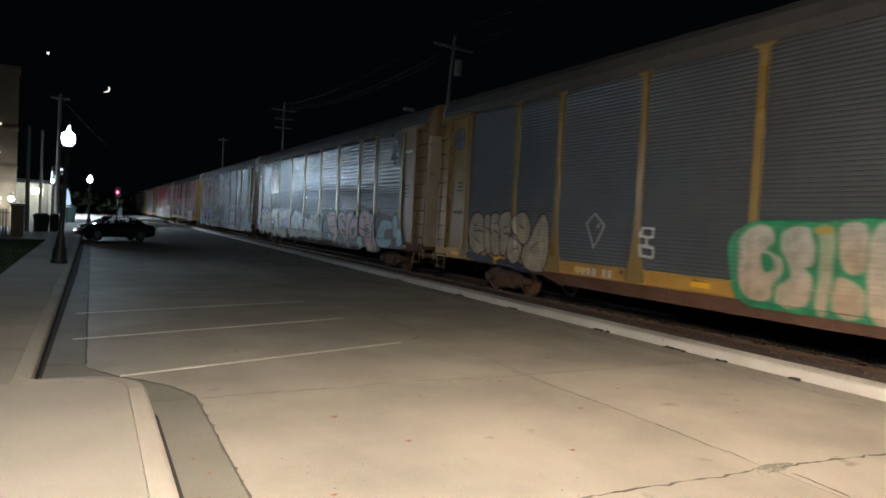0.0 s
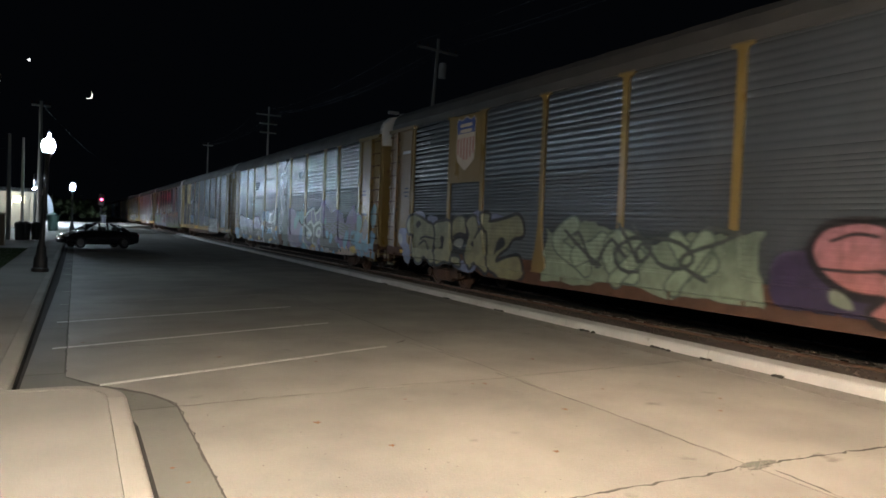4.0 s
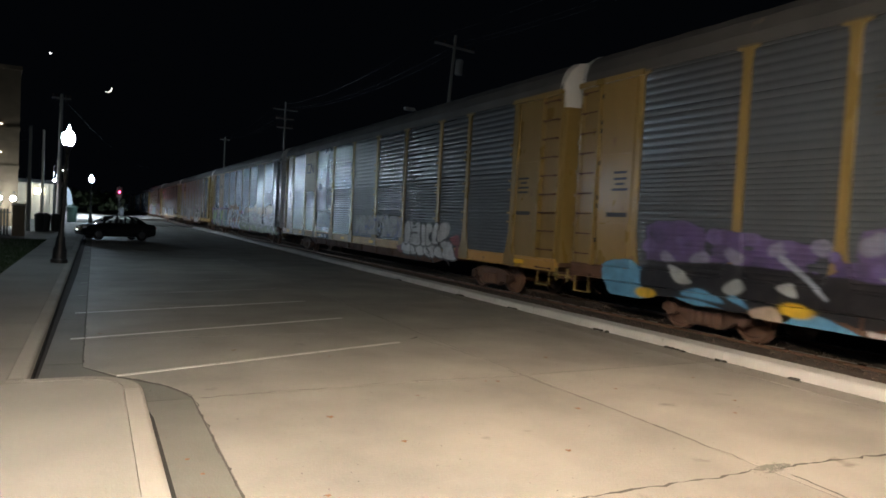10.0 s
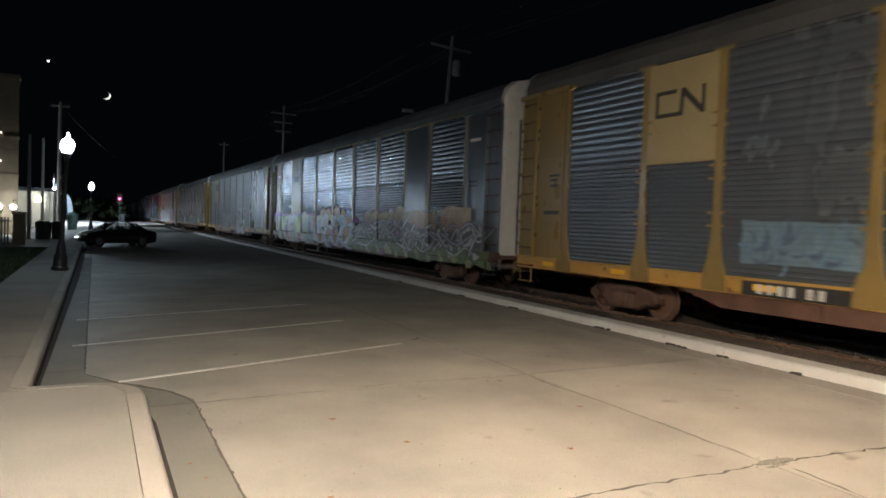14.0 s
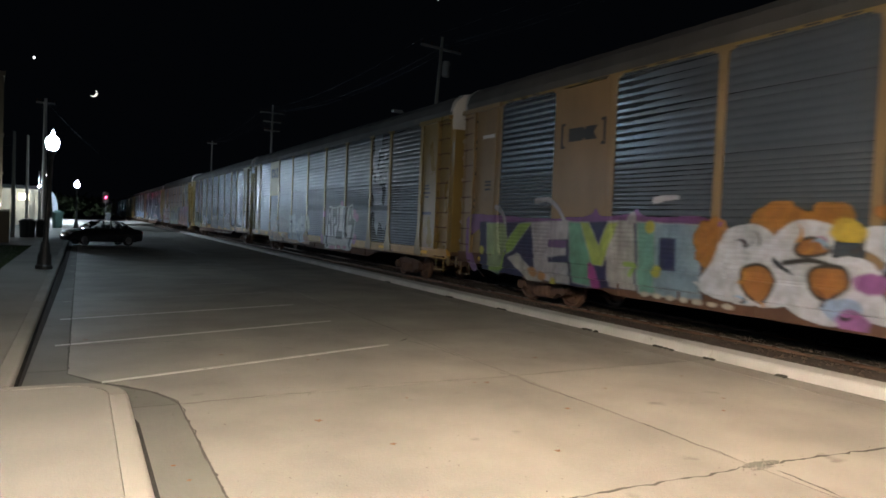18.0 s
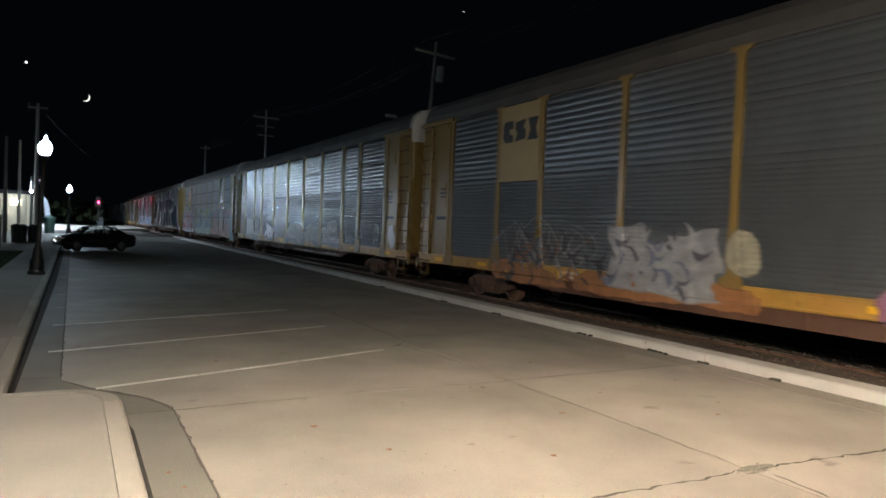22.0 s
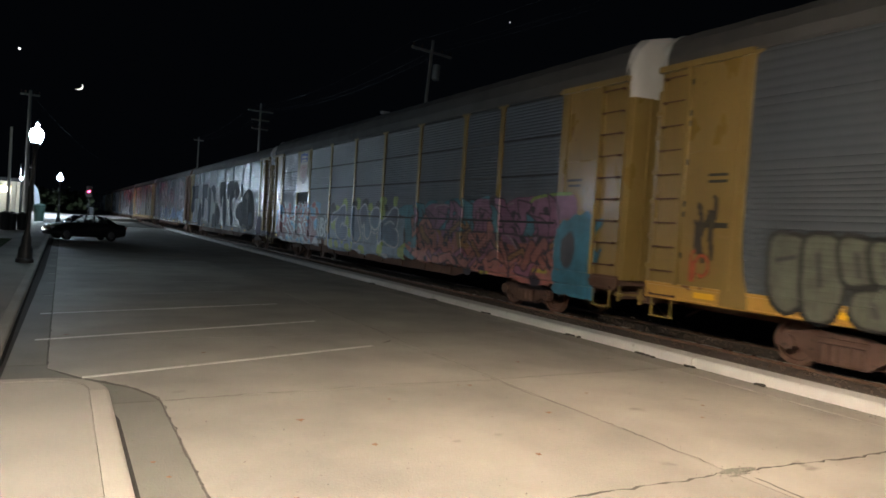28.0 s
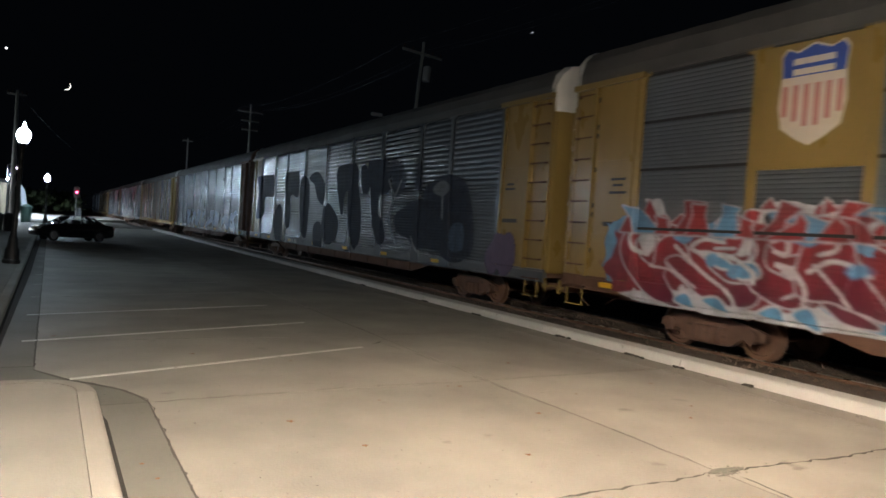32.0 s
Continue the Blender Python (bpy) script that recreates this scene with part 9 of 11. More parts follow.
c.line(BLACK, [(-5.17, 1.14), (-5.02, 1.54), (-5.47, 1.88), (-6.01, 2)], 0.2, thin=0.5)
c.line((0.36, 0.35, 0.33), [(-5.17, 1.14), (-5.02, 1.54), (-5.47, 1.88), (-6.01, 2)], 0.085, thin=0.5)
c.line(BLACK, [(-5.73, 1.39), (-6.47, 1.27), (-7.21, 1.3)], 0.2, thin=0.5)
c.line((0.46, 0.45, 0.42), [(-5.73, 1.39), (-6.47, 1.27), (-7.21, 1.3)], 0.085, thin=0.5)
c.line(BLACK, [(-5.38, 1.47), (-6.04, 1.61), (-6.62, 1.93), (-7.07, 2.31)], 0.2, thin=0.5)
c.line((0.36, 0.35, 0.33), [(-5.38, 1.47), (-6.04, 1.61), (-6.62, 1.93), (-7.07, 2.31)], 0.085, thin=0.5)
c.line(BLACK, [(-6.27, 1.25), (-6.92, 1.58), (-6.62, 1.84)], 0.2, thin=0.5)
c.line((0.46, 0.45, 0.42), [(-6.27, 1.25), (-6.92, 1.58), (-6.62, 1.84)], 0.085, thin=0.5)
c.line(BLACK, [(-6.82, 1.76), (-7.21, 1.34), (-7.73, 1.06)], 0.2, thin=0.5)
c.line((0.36, 0.35, 0.33), [(-6.82, 1.76), (-7.21, 1.34), (-7.73, 1.06)], 0.085, thin=0.5)
c.line(BLACK, [(-7, 1.68), (-7.5, 2.06), (-7.8, 2.23)], 0.2, thin=0.5)
c.line((0.46, 0.45, 0.42), [(-7, 1.68), (-7.5, 2.06), (-7.8, 2.23)], 0.085, thin=0.5)
c.line(BLACK, [(-7.19, 1.6), (-7.77, 1.4), (-8.19, 1.6)], 0.2, thin=0.5)
c.line((0.36, 0.35, 0.33), [(-7.19, 1.6), (-7.77, 1.4), (-8.19, 1.6)], 0.085, thin=0.5)
c.line(BLACK, [(-7.58, 0.85), (-7.86, 1.41), (-8.4, 1.7)], 0.2, thin=0.5)
c.line((0.46, 0.45, 0.42), [(-7.58, 0.85), (-7.86, 1.41), (-8.4, 1.7)], 0.085, thin=0.5)
c.strokes((0.40, 0.39, 0.37), loops(42, 9), -6.8, -13.2, 0.9, 2.0, 0.11, BLACK, 0.05, None, 42)
c.zigzags([(0.38, 0.37, 0.35), (0.30, 0.24, 0.32), (0.45, 0.44, 0.41)], -1.3, -12.6, 0.95, 2.0, 24, 0.075, 43, BLACK, 0.5, 1.0)
for n in range(12):
    c.blob((0.30, 0.32, 0.12), -1.7 - 0.95 * n, 0.78 + 0.08 * math.sin(n * 2.1), 0.16, 0.14, 0.6 * math.sin(n), n + 400, 0.4)
c.poly((0.32, 0.11, 0.28), [(-1.41, 1.87), (-1.89, 2.18), (-2.39, 1.91)], (0.05, 0.02, 0.05), 0.03, bend=False)
c.poly((0.32, 0.11, 0.28), [(-4.71, 0.59), (-5, 0.98), (-5.23, 0.64)], (0.05, 0.02, 0.05), 0.03, bend=False)
c.poly((0.32, 0.11, 0.28), [(-6.33, 1.52), (-6.54, 1.67), (-6.8, 1.52), (-6.5, 1.44)], (0.05, 0.02, 0.05), 0.03, bend=False)
c.poly((0.36, 0.37, 0.20), [(-3.12, 0.76), (-3.26, 0.95), (-3.43, 0.74)])
c.poly((0.36, 0.37, 0.20), [(-5.66, 0.74), (-5.75, 1.05), (-6.01, 0.74)])
c.poly((0.36, 0.37, 0.20), [(-6.96, 1.05), (-7.22, 1.11), (-7.4, 1.01)])
c.poly((0.36, 0.37, 0.20), [(-7.25, 0.69), (-7.36, 0.97), (-7.59, 0.65)])
c.put(4, "wildstyle graffiti in grey, black and green under cream blocks")
# sixth wagon
c = Canvas(-0.2, -7.4, 0.6, 3.1)
c.blob((0.40, 0.19, 0.30), -5.5, 2.29, 0.24, 0.24, 0, 1455, 0.12)
c.blob((0.40, 0.19, 0.30), -5.83, 2.12, 0.2, 0.2, 0, 1492, 0.12)
c.blob((0.40, 0.19, 0.30), -3.88, 2.71, 0.2, 0.2, 0, 1300, 0.12)
c.blob((0.40, 0.19, 0.30), -1.31, 0.98, 0.2, 0.2, 0, 1108, 0.12)
c.blob((0.40, 0.19, 0.30), -1.25, 1.16, 0.18, 0.18, 0, 1105, 0.12)
c.blob((0.40, 0.19, 0.30), -5.6, 1.21, 0.26, 0.26, 0, 1460, 0.12)
c.blob((0.40, 0.19, 0.30), -1.51, 2.26, 0.16, 0.16, 0, 1125, 0.12)
c.poly((0.50, 0.50, 0.49), [(-1.57, 0.68), (-1.85, 1.79), (-2.04, 2.43), (-2.25, 2.66), (-2.82, 2.58), (-3.27, 2.59), (-3.7, 2.69), (-4.11, 2.62), (-4.7, 2.65), (-5, 2.68), (-5.31, 2.7), (-5.39, 2.11), (-5.66, 2.07), (-5.54, 1.58), (-5.3, 0.87), (-5.01, 0.68), (-3.76, 0.66), (-2.15, 0.63)])
c.poly((0.014, 0.014, 0.018), [(-2.11, 2.54), (-2.47, 2.59), (-2.63, 1.27), (-2.38, 1.25), (-2.34, 1.8), (-2.08, 1.79), (-2.14, 0.77), (-1.88, 0.66), (-1.93, 1.68)], bend=False)
c.poly((0.014, 0.014, 0.018), [(-2.61, 2.51), (-3.28, 2.54), (-3.3, 1.78), (-2.96, 1.73), (-3.04, 1.23), (-2.8, 1.21), (-2.72, 1.83)], bend=False)
c.poly((0.014, 0.014, 0.018), [(-3.46, 2.57), (-3.64, 2.61), (-3.63, 1.86), (-3.49, 1.54), (-4.2, 1.5), (-4.17, 1.11), (-3.2, 1.18), (-3.27, 1.53), (-3.47, 1.85)], bend=False)
c.poly((0.014, 0.014, 0.018), [(-4.11, 2.56), (-4.39, 2.58), (-4.31, 2.09), (-4.15, 1.6), (-4.01, 1.59)], bend=False)
c.poly((0.014, 0.014, 0.018), [(-4.47, 2.58), (-4.72, 2.62), (-4.5, 1.99), (-4.47, 1.52), (-4.77, 1.33), (-4.41, 1.23), (-4.31, 1.69)], bend=False)
c.poly((0.014, 0.014, 0.018), [(-4.81, 2.57), (-5.27, 2.64), (-5.24, 2.29), (-5.32, 2.06), (-5.59, 2.02), (-5.49, 1.66), (-5.28, 1.13), (-5.02, 0.73), (-4.93, 0.97), (-5.12, 1.36), (-5.29, 1.79), (-4.72, 1.79), (-4.73, 2.1)], bend=False)
c.poly((0.48, 0.48, 0.48), [(-2.17, 2.32), (-2.34, 2.33), (-2.36, 1.97), (-2.16, 1.96)], bend=False)
c.poly((0.48, 0.48, 0.48), [(-2.84, 2.14), (-3.08, 2.14), (-3.09, 1.84), (-2.83, 1.83)], bend=False)
c.poly((0.48, 0.48, 0.48), [(-4.93, 2.29), (-5.1, 2.29), (-5.09, 2.01), (-4.87, 1.99)], bend=False)
c.poly((0.48, 0.48, 0.48), [(-4.81, 1.72), (-5.2, 1.74), (-5.08, 1.38)], bend=False)
c.poly((0.48, 0.24, 0.34), [(-2.29, 0.76), (-3.06, 0.8), (-3.02, 0.65), (-2.37, 0.64)])
c.poly((0.48, 0.24, 0.34), [(-3.3, 0.71), (-3.62, 0.87), (-3.9, 0.73)])
c.poly((0.48, 0.24, 0.34), [(-4.19, 0.81), (-4.56, 0.84), (-4.55, 0.7), (-4.22, 0.72)])
c.put(5, "tall black letters with thick white outlines")
c = Canvas(11.0, 1.0, 0.62, 2.7)
c.field((0.38, 0.175, 0.07), 9.6, 1.0, 0.64, 1.16, 0.14, 55, cut=0.06)
c.field((0.36, 0.365, 0.39), 4.9, 1.7, 0.8, 2.15, 0.2, 56, cut=0.14)
c.blob((0.40, 0.37, 0.28), 1.4, 1.75, 0.34, 0.42, 0, 60)
c.shards([(0.17, 0.20, 0.29), (0.42, 0.42, 0.44), (0.10, 0.10, 0.13)], 4.9, 1.7, 0.9, 2.15, 34, 0.25, 61)
c.field((0.11, 0.11, 0.12), 8.6, 5.2, 1.15, 2.0, 0.3, 57, cut=0.3)
c.strokes((0.24, 0.24, 0.26), loops(54, 6), 9.8, 5.0, 0.95, 2.4, 0.055, None, 0, None, 54)
c.strokes((0.30, 0.30, 0.31), loops(58, 4), 9.0, 5.0, 1.2, 2.35, 0.04, None, 0, None, 58)
c.shards([(0.045, 0.045, 0.055), (0.24, 0.12, 0.08), (0.07, 0.065, 0.07)], 9.0, 5.0, 0.8, 2.0, 40, 0.26, 59)
c.put(5, "dirty grey outline graffiti over an orange-brown sprayed sill", -0.2)
# seventh wagon
c = Canvas(3.6, -8.6, 0.62, 2.4)
c.poly((0.42, 0.31, 0.23), [(-0, 0.72), (-2.23, 0.69), (-4.45, 0.67), (-7.07, 0.72), (-7.17, 0.48), (-5.09, 0.42), (-2.26, 0.37), (-0.02, 0.47)], bend=False)
c.poly((0.15, 0.17, 0.20), [(1.35, 1.43), (0.67, 1.97), (-0.01, 1.92), (-0.42, 2.06), (-1.04, 1.95), (-1.45, 1.58), (-2.11, 1.55), (-1.99, 0.96), (-0.31, 0.94), (1.2, 1.07)], (0.27, 0.28, 0.29), 0.03, low=(0.16, 0.16, 0.165))
c.poly((0.19, 0.195, 0.205), [(-2.14, 1.8), (-2.78, 2), (-2.95, 1.89), (-3.54, 2.02), (-4.09, 2.04), (-4.21, 1.61), (-4.26, 1), (-3.47, 1.04), (-2.85, 1.15), (-2.19, 1.22)], (0.27, 0.28, 0.29), 0.03, low=(0.16, 0.16, 0.165))
c.poly((0.20, 0.205, 0.215), [(-4.56, 1.79), (-5.1, 1.82), (-5.24, 1.37), (-5.4, 1.12), (-4.61, 1.09)], (0.27, 0.28, 0.29), 0.03, low=(0.16, 0.16, 0.165))
c.poly((0.20, 0.205, 0.215), [(-5.36, 2.08), (-5.94, 2.14), (-6.49, 2.16), (-6.61, 1.85), (-6.68, 1.49), (-6.96, 1.19), (-6.89, 1), (-5.6, 1.04), (-5.22, 1.37), (-5.3, 1.78)], (0.27, 0.28, 0.29), 0.03, low=(0.16, 0.16, 0.165))
c.line((0.34, 0.345, 0.36), [(-2.23, 1.8), (-2.78, 2), (-3.1, 1.95)], 0.05)
c.line((0.34, 0.345, 0.36), [(-3.61, 2.02), (-4.02, 2.09)], 0.05)
c.line((0.34, 0.345, 0.36), [(-5.31, 2.01), (-5.63, 2.13), (-6.24, 2.15), (-6.53, 2.02), (-6.65, 1.67), (-6.82, 1.31)], 0.05)
c.line((0.34, 0.345, 0.36), [(-4.56, 1.79), (-5.12, 1.83)], 0.05)
c.line((0.34, 0.345, 0.36), [(-3.1, 1.89), (-3.69, 1.8), (-4.16, 1.93)], 0.05)
c.line((0.34, 0.345, 0.36), [(-4.76, 1.54), (-5.13, 1.36), (-5.03, 1.2)], 0.05)
c.line((0.34, 0.345, 0.36), [(-5.65, 1.89), (-6.07, 1.72), (-6.45, 1.84)], 0.05)
c.line((0.34, 0.345, 0.36), [(-5.58, 1.4), (-6.1, 1.35), (-6.57, 1.48)], 0.05)
c.line((0.34, 0.345, 0.36), [(1.01, 1.74), (0.08, 1.63), (-0.27, 1.38)], 0.05)
c.line((0.34, 0.345, 0.36), [(-0.43, 1.93), (-1.06, 1.69), (-1.65, 1.33)], 0.05)
c.line((0.34, 0.345, 0.36), [(0.62, 1.32), (-0.28, 1.24), (-1.3, 1.05)], 0.05)
c.line((0.03, 0.03, 0.035), [(-2.63, 1.49), (-2.84, 0.94), (-2.95, 0.5)], 0.1)
c.line((0.06, 0.06, 0.07), [(-3.29, 1.44), (-3.72, 1.49)], 0.05)
c.line((0.06, 0.06, 0.07), [(-5.35, 1.48), (-5.11, 1.36)], 0.05)
c.line((0.06, 0.06, 0.07), [(-3.56, 1.69), (-3.66, 1.35)], 0.05)
c.line((0.06, 0.06, 0.07), [(-0.02, 1.78), (-0.29, 1.1)], 0.05)
c.line((0.06, 0.06, 0.07), [(-0.87, 1.55), (-1.83, 1.34)], 0.05)
c.line((0.06, 0.06, 0.07), [(-1.05, 1.82), (-1.49, 1.06)], 0.05)
c.line((0.06, 0.06, 0.07), [(-5.78, 1.56), (-6.47, 1.55)], 0.05)
c.put(6, "silver-grey block graffiti with pale outlines")
c = Canvas(12.2, 5.6, 0.62, 2.5)
c.poly((0.125, 0.13, 0.10), [(11.17, 2.1), (10.88, 2.24), (10.57, 2.08), (10.5, 1.32), (10.76, 0.97), (11.09, 1.26)], (0.015, 0.015, 0.015), 0.075)
c.poly((0.125, 0.13, 0.10), [(10.57, 2.08), (10.24, 2.24), (10.01, 2.11), (9.91, 1.58), (10.02, 0.96), (10.47, 1)], (0.015, 0.015, 0.015), 0.075)
c.poly((0.125, 0.13, 0.10), [(9.97, 2.16), (9.71, 2.21), (9.5, 2.08), (9.46, 1.62), (9.65, 1.51), (9.91, 1.58)], (0.015, 0.015, 0.015), 0.075)
c.poly((0.125, 0.13, 0.10), [(9.5, 2.13), (9.12, 2.1), (9.03, 1.66), (9.26, 1.54), (9.46, 1.62)], (0.015, 0.015, 0.015), 0.075)
c.poly((0.125, 0.13, 0.10), [(9.73, 1.31), (9.44, 1.43), (9.07, 1.47), (8.95, 1.12), (9.02, 0.92), (9.6, 0.92)], (0.015, 0.015, 0.015), 0.075)
c.poly((0.125, 0.13, 0.10), [(8.77, 2.03), (8.51, 2.13), (8.18, 2.15), (7.98, 1.75), (8.21, 1.56), (8.54, 1.53), (8.77, 1.68)], (0.015, 0.015, 0.015), 0.075)
c.poly((0.125, 0.13, 0.10), [(8.6, 1.17), (8.37, 1.5), (8.05, 1.53), (7.79, 1.28), (7.91, 0.87), (8.48, 0.82)], (0.015, 0.015, 0.015), 0.075)
c.poly((0.22, 0.20, 0.14), [(8.96, 1.3), (8.8, 1.47), (8.58, 1.17), (8.64, 0.84), (8.88, 0.85)], (0.03, 0.03, 0.03), 0.04)
c.line((0.05, 0.05, 0.05), [(11.02, 1.8), (10.72, 1.87)], 0.07)
c.line((0.05, 0.05, 0.05), [(10.33, 1.94), (10.26, 1.45)], 0.07)
c.line((0.05, 0.05, 0.05), [(9.74, 1.98), (9.68, 1.65)], 0.07)
c.line((0.05, 0.05, 0.05), [(9.35, 2), (9.29, 1.68)], 0.07)
c.line((0.05, 0.05, 0.05), [(9.43, 1.25), (9.36, 1.07)], 0.07)
c.line((0.05, 0.05, 0.05), [(8.57, 1.87), (8.25, 1.94)], 0.07)
c.line((0.05, 0.05, 0.05), [(8.35, 1.2), (8.12, 1.32)], 0.07)
c.put(6, "olive bubble graffiti with black outlines")
c = Canvas(-7.5, -9.8, 0.62, 2.8)
c.line((0.03, 0.03, 0.03), [(-7.72, 1.37), (-7.78, 1.83), (-7.86, 1.38), (-8.05, 1.54), (-8.22, 1.41), (-8.37, 1.61), (-8.54, 1.43)], 0.06)
c.line((0.03, 0.03, 0.03), [(-7.66, 1.34), (-8.17, 1.37), (-8.59, 1.42)], 0.05)
c.line((0.03, 0.03, 0.03), [(-8.94, 1.47), (-8.97, 1.75), (-9.15, 1.79), (-9.22, 1.49), (-9.34, 1.77), (-9.51, 1.8), (-9.52, 1.5)], 0.06)
c.line((0.03, 0.03, 0.03), [(-8.89, 1.43), (-9.58, 1.52)], 0.05)
c.put(6, "small scrawled black tags")
spray(6, 6.65, 3.45, 0.9, 2.0, loops(64, 3), 0.26, (0.50, 0.50, 0.52), (0.10, 0.08, 0.25), 0.05, label="white and violet graffiti", seed=64)
spray(6, -12.15, -13.0, 1.1, 2.1, loops(65, 2), 0.34, (0.50, 0.49, 0.47), None, 0, label="sprayed white patch", seed=65, margin=0.08, ragged=0.05)
spray(6, -10.65, -11.45, 1.3, 2.3, loops(66, 2), 0.10, (0.03, 0.03, 0.03), None, 0, label="small black tag", seed=66, margin=0.08)
spray(6, 12.9, 12.2, 1.6, 2.9, loops(67, 2), 0.08, (0.05, 0.04, 0.03), None, 0, label="small black tag", seed=67, margin=0.08)
spray(6, 12.9, 12.2, 1.2, 1.9, loops(68, 2), 0.07, (0.40, 0.09, 0.04), None, 0, label="small red tag", seed=68, margin=0.08)
# eighth wagon
c = Canvas(-2.2, -14.0, 0.55, 3.1)
TEAL = (0.055, 0.20, 0.25)
c.poly(TEAL, [(-2.71, 2.49), (-4.25, 2.61), (-4.49, 0.92), (-3.1, 1.28)])
c.poly(TEAL, [(-4.86, 2.44), (-5.1, 2.83), (-5.73, 2.83), (-5.42, 2.41)])
c.poly(TEAL, [(-6.2, 2.83), (-7.07, 2.93), (-7.22, 2.43), (-6.41, 2.64)])
c.poly(TEAL, [(-7.31, 2.43), (-7.58, 2.81), (-7.95, 2.81), (-7.65, 2.38)])
c.poly(TEAL, [(-8.14, 2.82), (-8.77, 2.97), (-8.77, 2.52), (-8.39, 2.51)])
c.poly((0.25, 0.115, 0.195), [(-4.49, 2.3), (-5.38, 2.75), (-6.56, 2.71), (-7.33, 2.49), (-8.1, 2.87), (-8.94, 2.86), (-9.3, 2.59), (-9.89, 2.89), (-10.45, 2.93), (-11.34, 2.96), (-12.4, 2.95), (-12.46, 2.24), (-11.4, 2.21), (-9.95, 2.19), (-7.64, 2.19), (-4.52, 2.06)])
c.poly((0.30, 0.12, 0.085), [(-3.19, 1.5), (-4.41, 1.25), (-4.51, 2.12), (-5.45, 2.2), (-8.89, 2.26), (-11.4, 2.28), (-12.45, 2.3), (-12.57, 0.76), (-11.52, 0.81), (-9.03, 0.77), (-6.28, 0.9), (-4.75, 0.85)], low=(0.50, 0.19, 0.145))
c.field((0.30, 0.12, 0.085), -9.6, -11.6, 0.72, 1.9, 0.14, 72, low=(0.48, 0.18, 0.14))
c.field((0.25, 0.115, 0.195), -9.6, -11.5, 1.7, 2.5, 0.3, 71)
c.poly((0.28, 0.15, 0.04), [(-7.1, 1.94), (-7.8, 1.97), (-7.87, 1.52), (-7.3, 1.36)])
c.poly((0.28, 0.15, 0.04), [(-9.54, 2.27), (-10.06, 2.29), (-9.99, 1.99), (-9.62, 1.96)])
c.poly((0.28, 0.15, 0.04), [(-5.46, 2.1), (-6.14, 2.12), (-6.02, 1.75)])
c.poly((0.28, 0.15, 0.04), [(-10.42, 2.21), (-10.86, 2.15), (-10.8, 1.88), (-10.53, 1.95)])
c.poly((0.03, 0.02, 0.03), [(-9.44, 1.68), (-9.7, 1.7), (-9.72, 1.45), (-9.51, 1.49)])
c.poly((0.03, 0.02, 0.03), [(-9.98, 1.84), (-10.3, 1.66), (-10.42, 1.38), (-10.16, 1.46)])
c.poly((0.03, 0.02, 0.03), [(-10.21, 2.04), (-10.45, 1.91), (-10.61, 1.76), (-10.37, 1.74)])
c.poly((0.03, 0.02, 0.03), [(-7.02, 2.02), (-7.29, 2.23), (-7.8, 2.19), (-7.6, 1.94)])
c.poly((0.03, 0.02, 0.03), [(-8.63, 2.23), (-8.95, 2.31), (-8.98, 1.98), (-8.74, 1.93)])
c.poly((0.03, 0.02, 0.03), [(-8.74, 2.95), (-9.16, 2.94), (-9.11, 2.84), (-8.86, 2.57)])
c.poly((0.03, 0.02, 0.03), [(-9.82, 2.51), (-10.02, 2.56), (-9.99, 2.36)])
c.poly((0.03, 0.02, 0.03), [(-10.64, 2.71), (-10.82, 2.67), (-10.75, 2.49)])
c.poly((0.03, 0.02, 0.03), [(-11.15, 2.59), (-11.37, 2.67), (-11.45, 2.34)])
c.poly((0.03, 0.02, 0.03), [(-6.18, 1.76), (-6.5, 1.81), (-6.5, 1.52)])
c.poly((0.03, 0.02, 0.03), [(-9.15, 1.9), (-9.41, 1.97), (-9.38, 1.77), (-9.22, 1.71)])
c.poly((0.03, 0.02, 0.03), [(-11.41, 1.35), (-11.63, 1.46), (-11.66, 1.1)])
c.poly((0.03, 0.02, 0.03), [(-10.94, 1.72), (-11.12, 1.99), (-11.18, 1.83), (-11.03, 1.6)])
c.poly((0.03, 0.02, 0.03), [(-9.97, 1.4), (-10.19, 1.19), (-10.05, 1.13)])
c.poly((0.03, 0.02, 0.03), [(-10.81, 1.23), (-11.09, 1.39), (-11.19, 1.2)])
c.poly((0.03, 0.02, 0.03), [(-6.64, 2.03), (-6.88, 1.92), (-6.76, 1.57)])
c.poly((0.03, 0.02, 0.03), [(-5.33, 1.64), (-5.55, 1.57), (-5.51, 1.34)])
c.poly((0.03, 0.02, 0.03), [(-8.13, 1.89), (-8.33, 1.77), (-8.23, 1.57)])
c.poly((0.03, 0.02, 0.03), [(-11.82, 1.88), (-12.1, 1.75), (-11.99, 1.43)])
c.poly((0.03, 0.02, 0.03), [(-11.62, 2.51), (-11.9, 2.56), (-11.78, 2.28)])
c.line((0.36, 0.26, 0.30), [(-4.49, 2.26), (-5.06, 2.4), (-5.44, 2.22)], 0.05)
c.line((0.36, 0.26, 0.30), [(-5.57, 2.66), (-6.08, 2.73), (-6.64, 2.67)], 0.05)
c.line((0.36, 0.26, 0.30), [(-8.13, 2.53), (-8.75, 2.48)], 0.05)
c.line((0.36, 0.26, 0.30), [(-10.62, 1.94), (-11.03, 2.11), (-11.41, 2.18)], 0.05)
c.line((0.36, 0.26, 0.30), [(-9.7, 2.73), (-9.9, 2.77)], 0.05)
c.line((0.36, 0.26, 0.30), [(-7.7, 1.64), (-8.25, 1.36), (-8.64, 1.2)], 0.05)
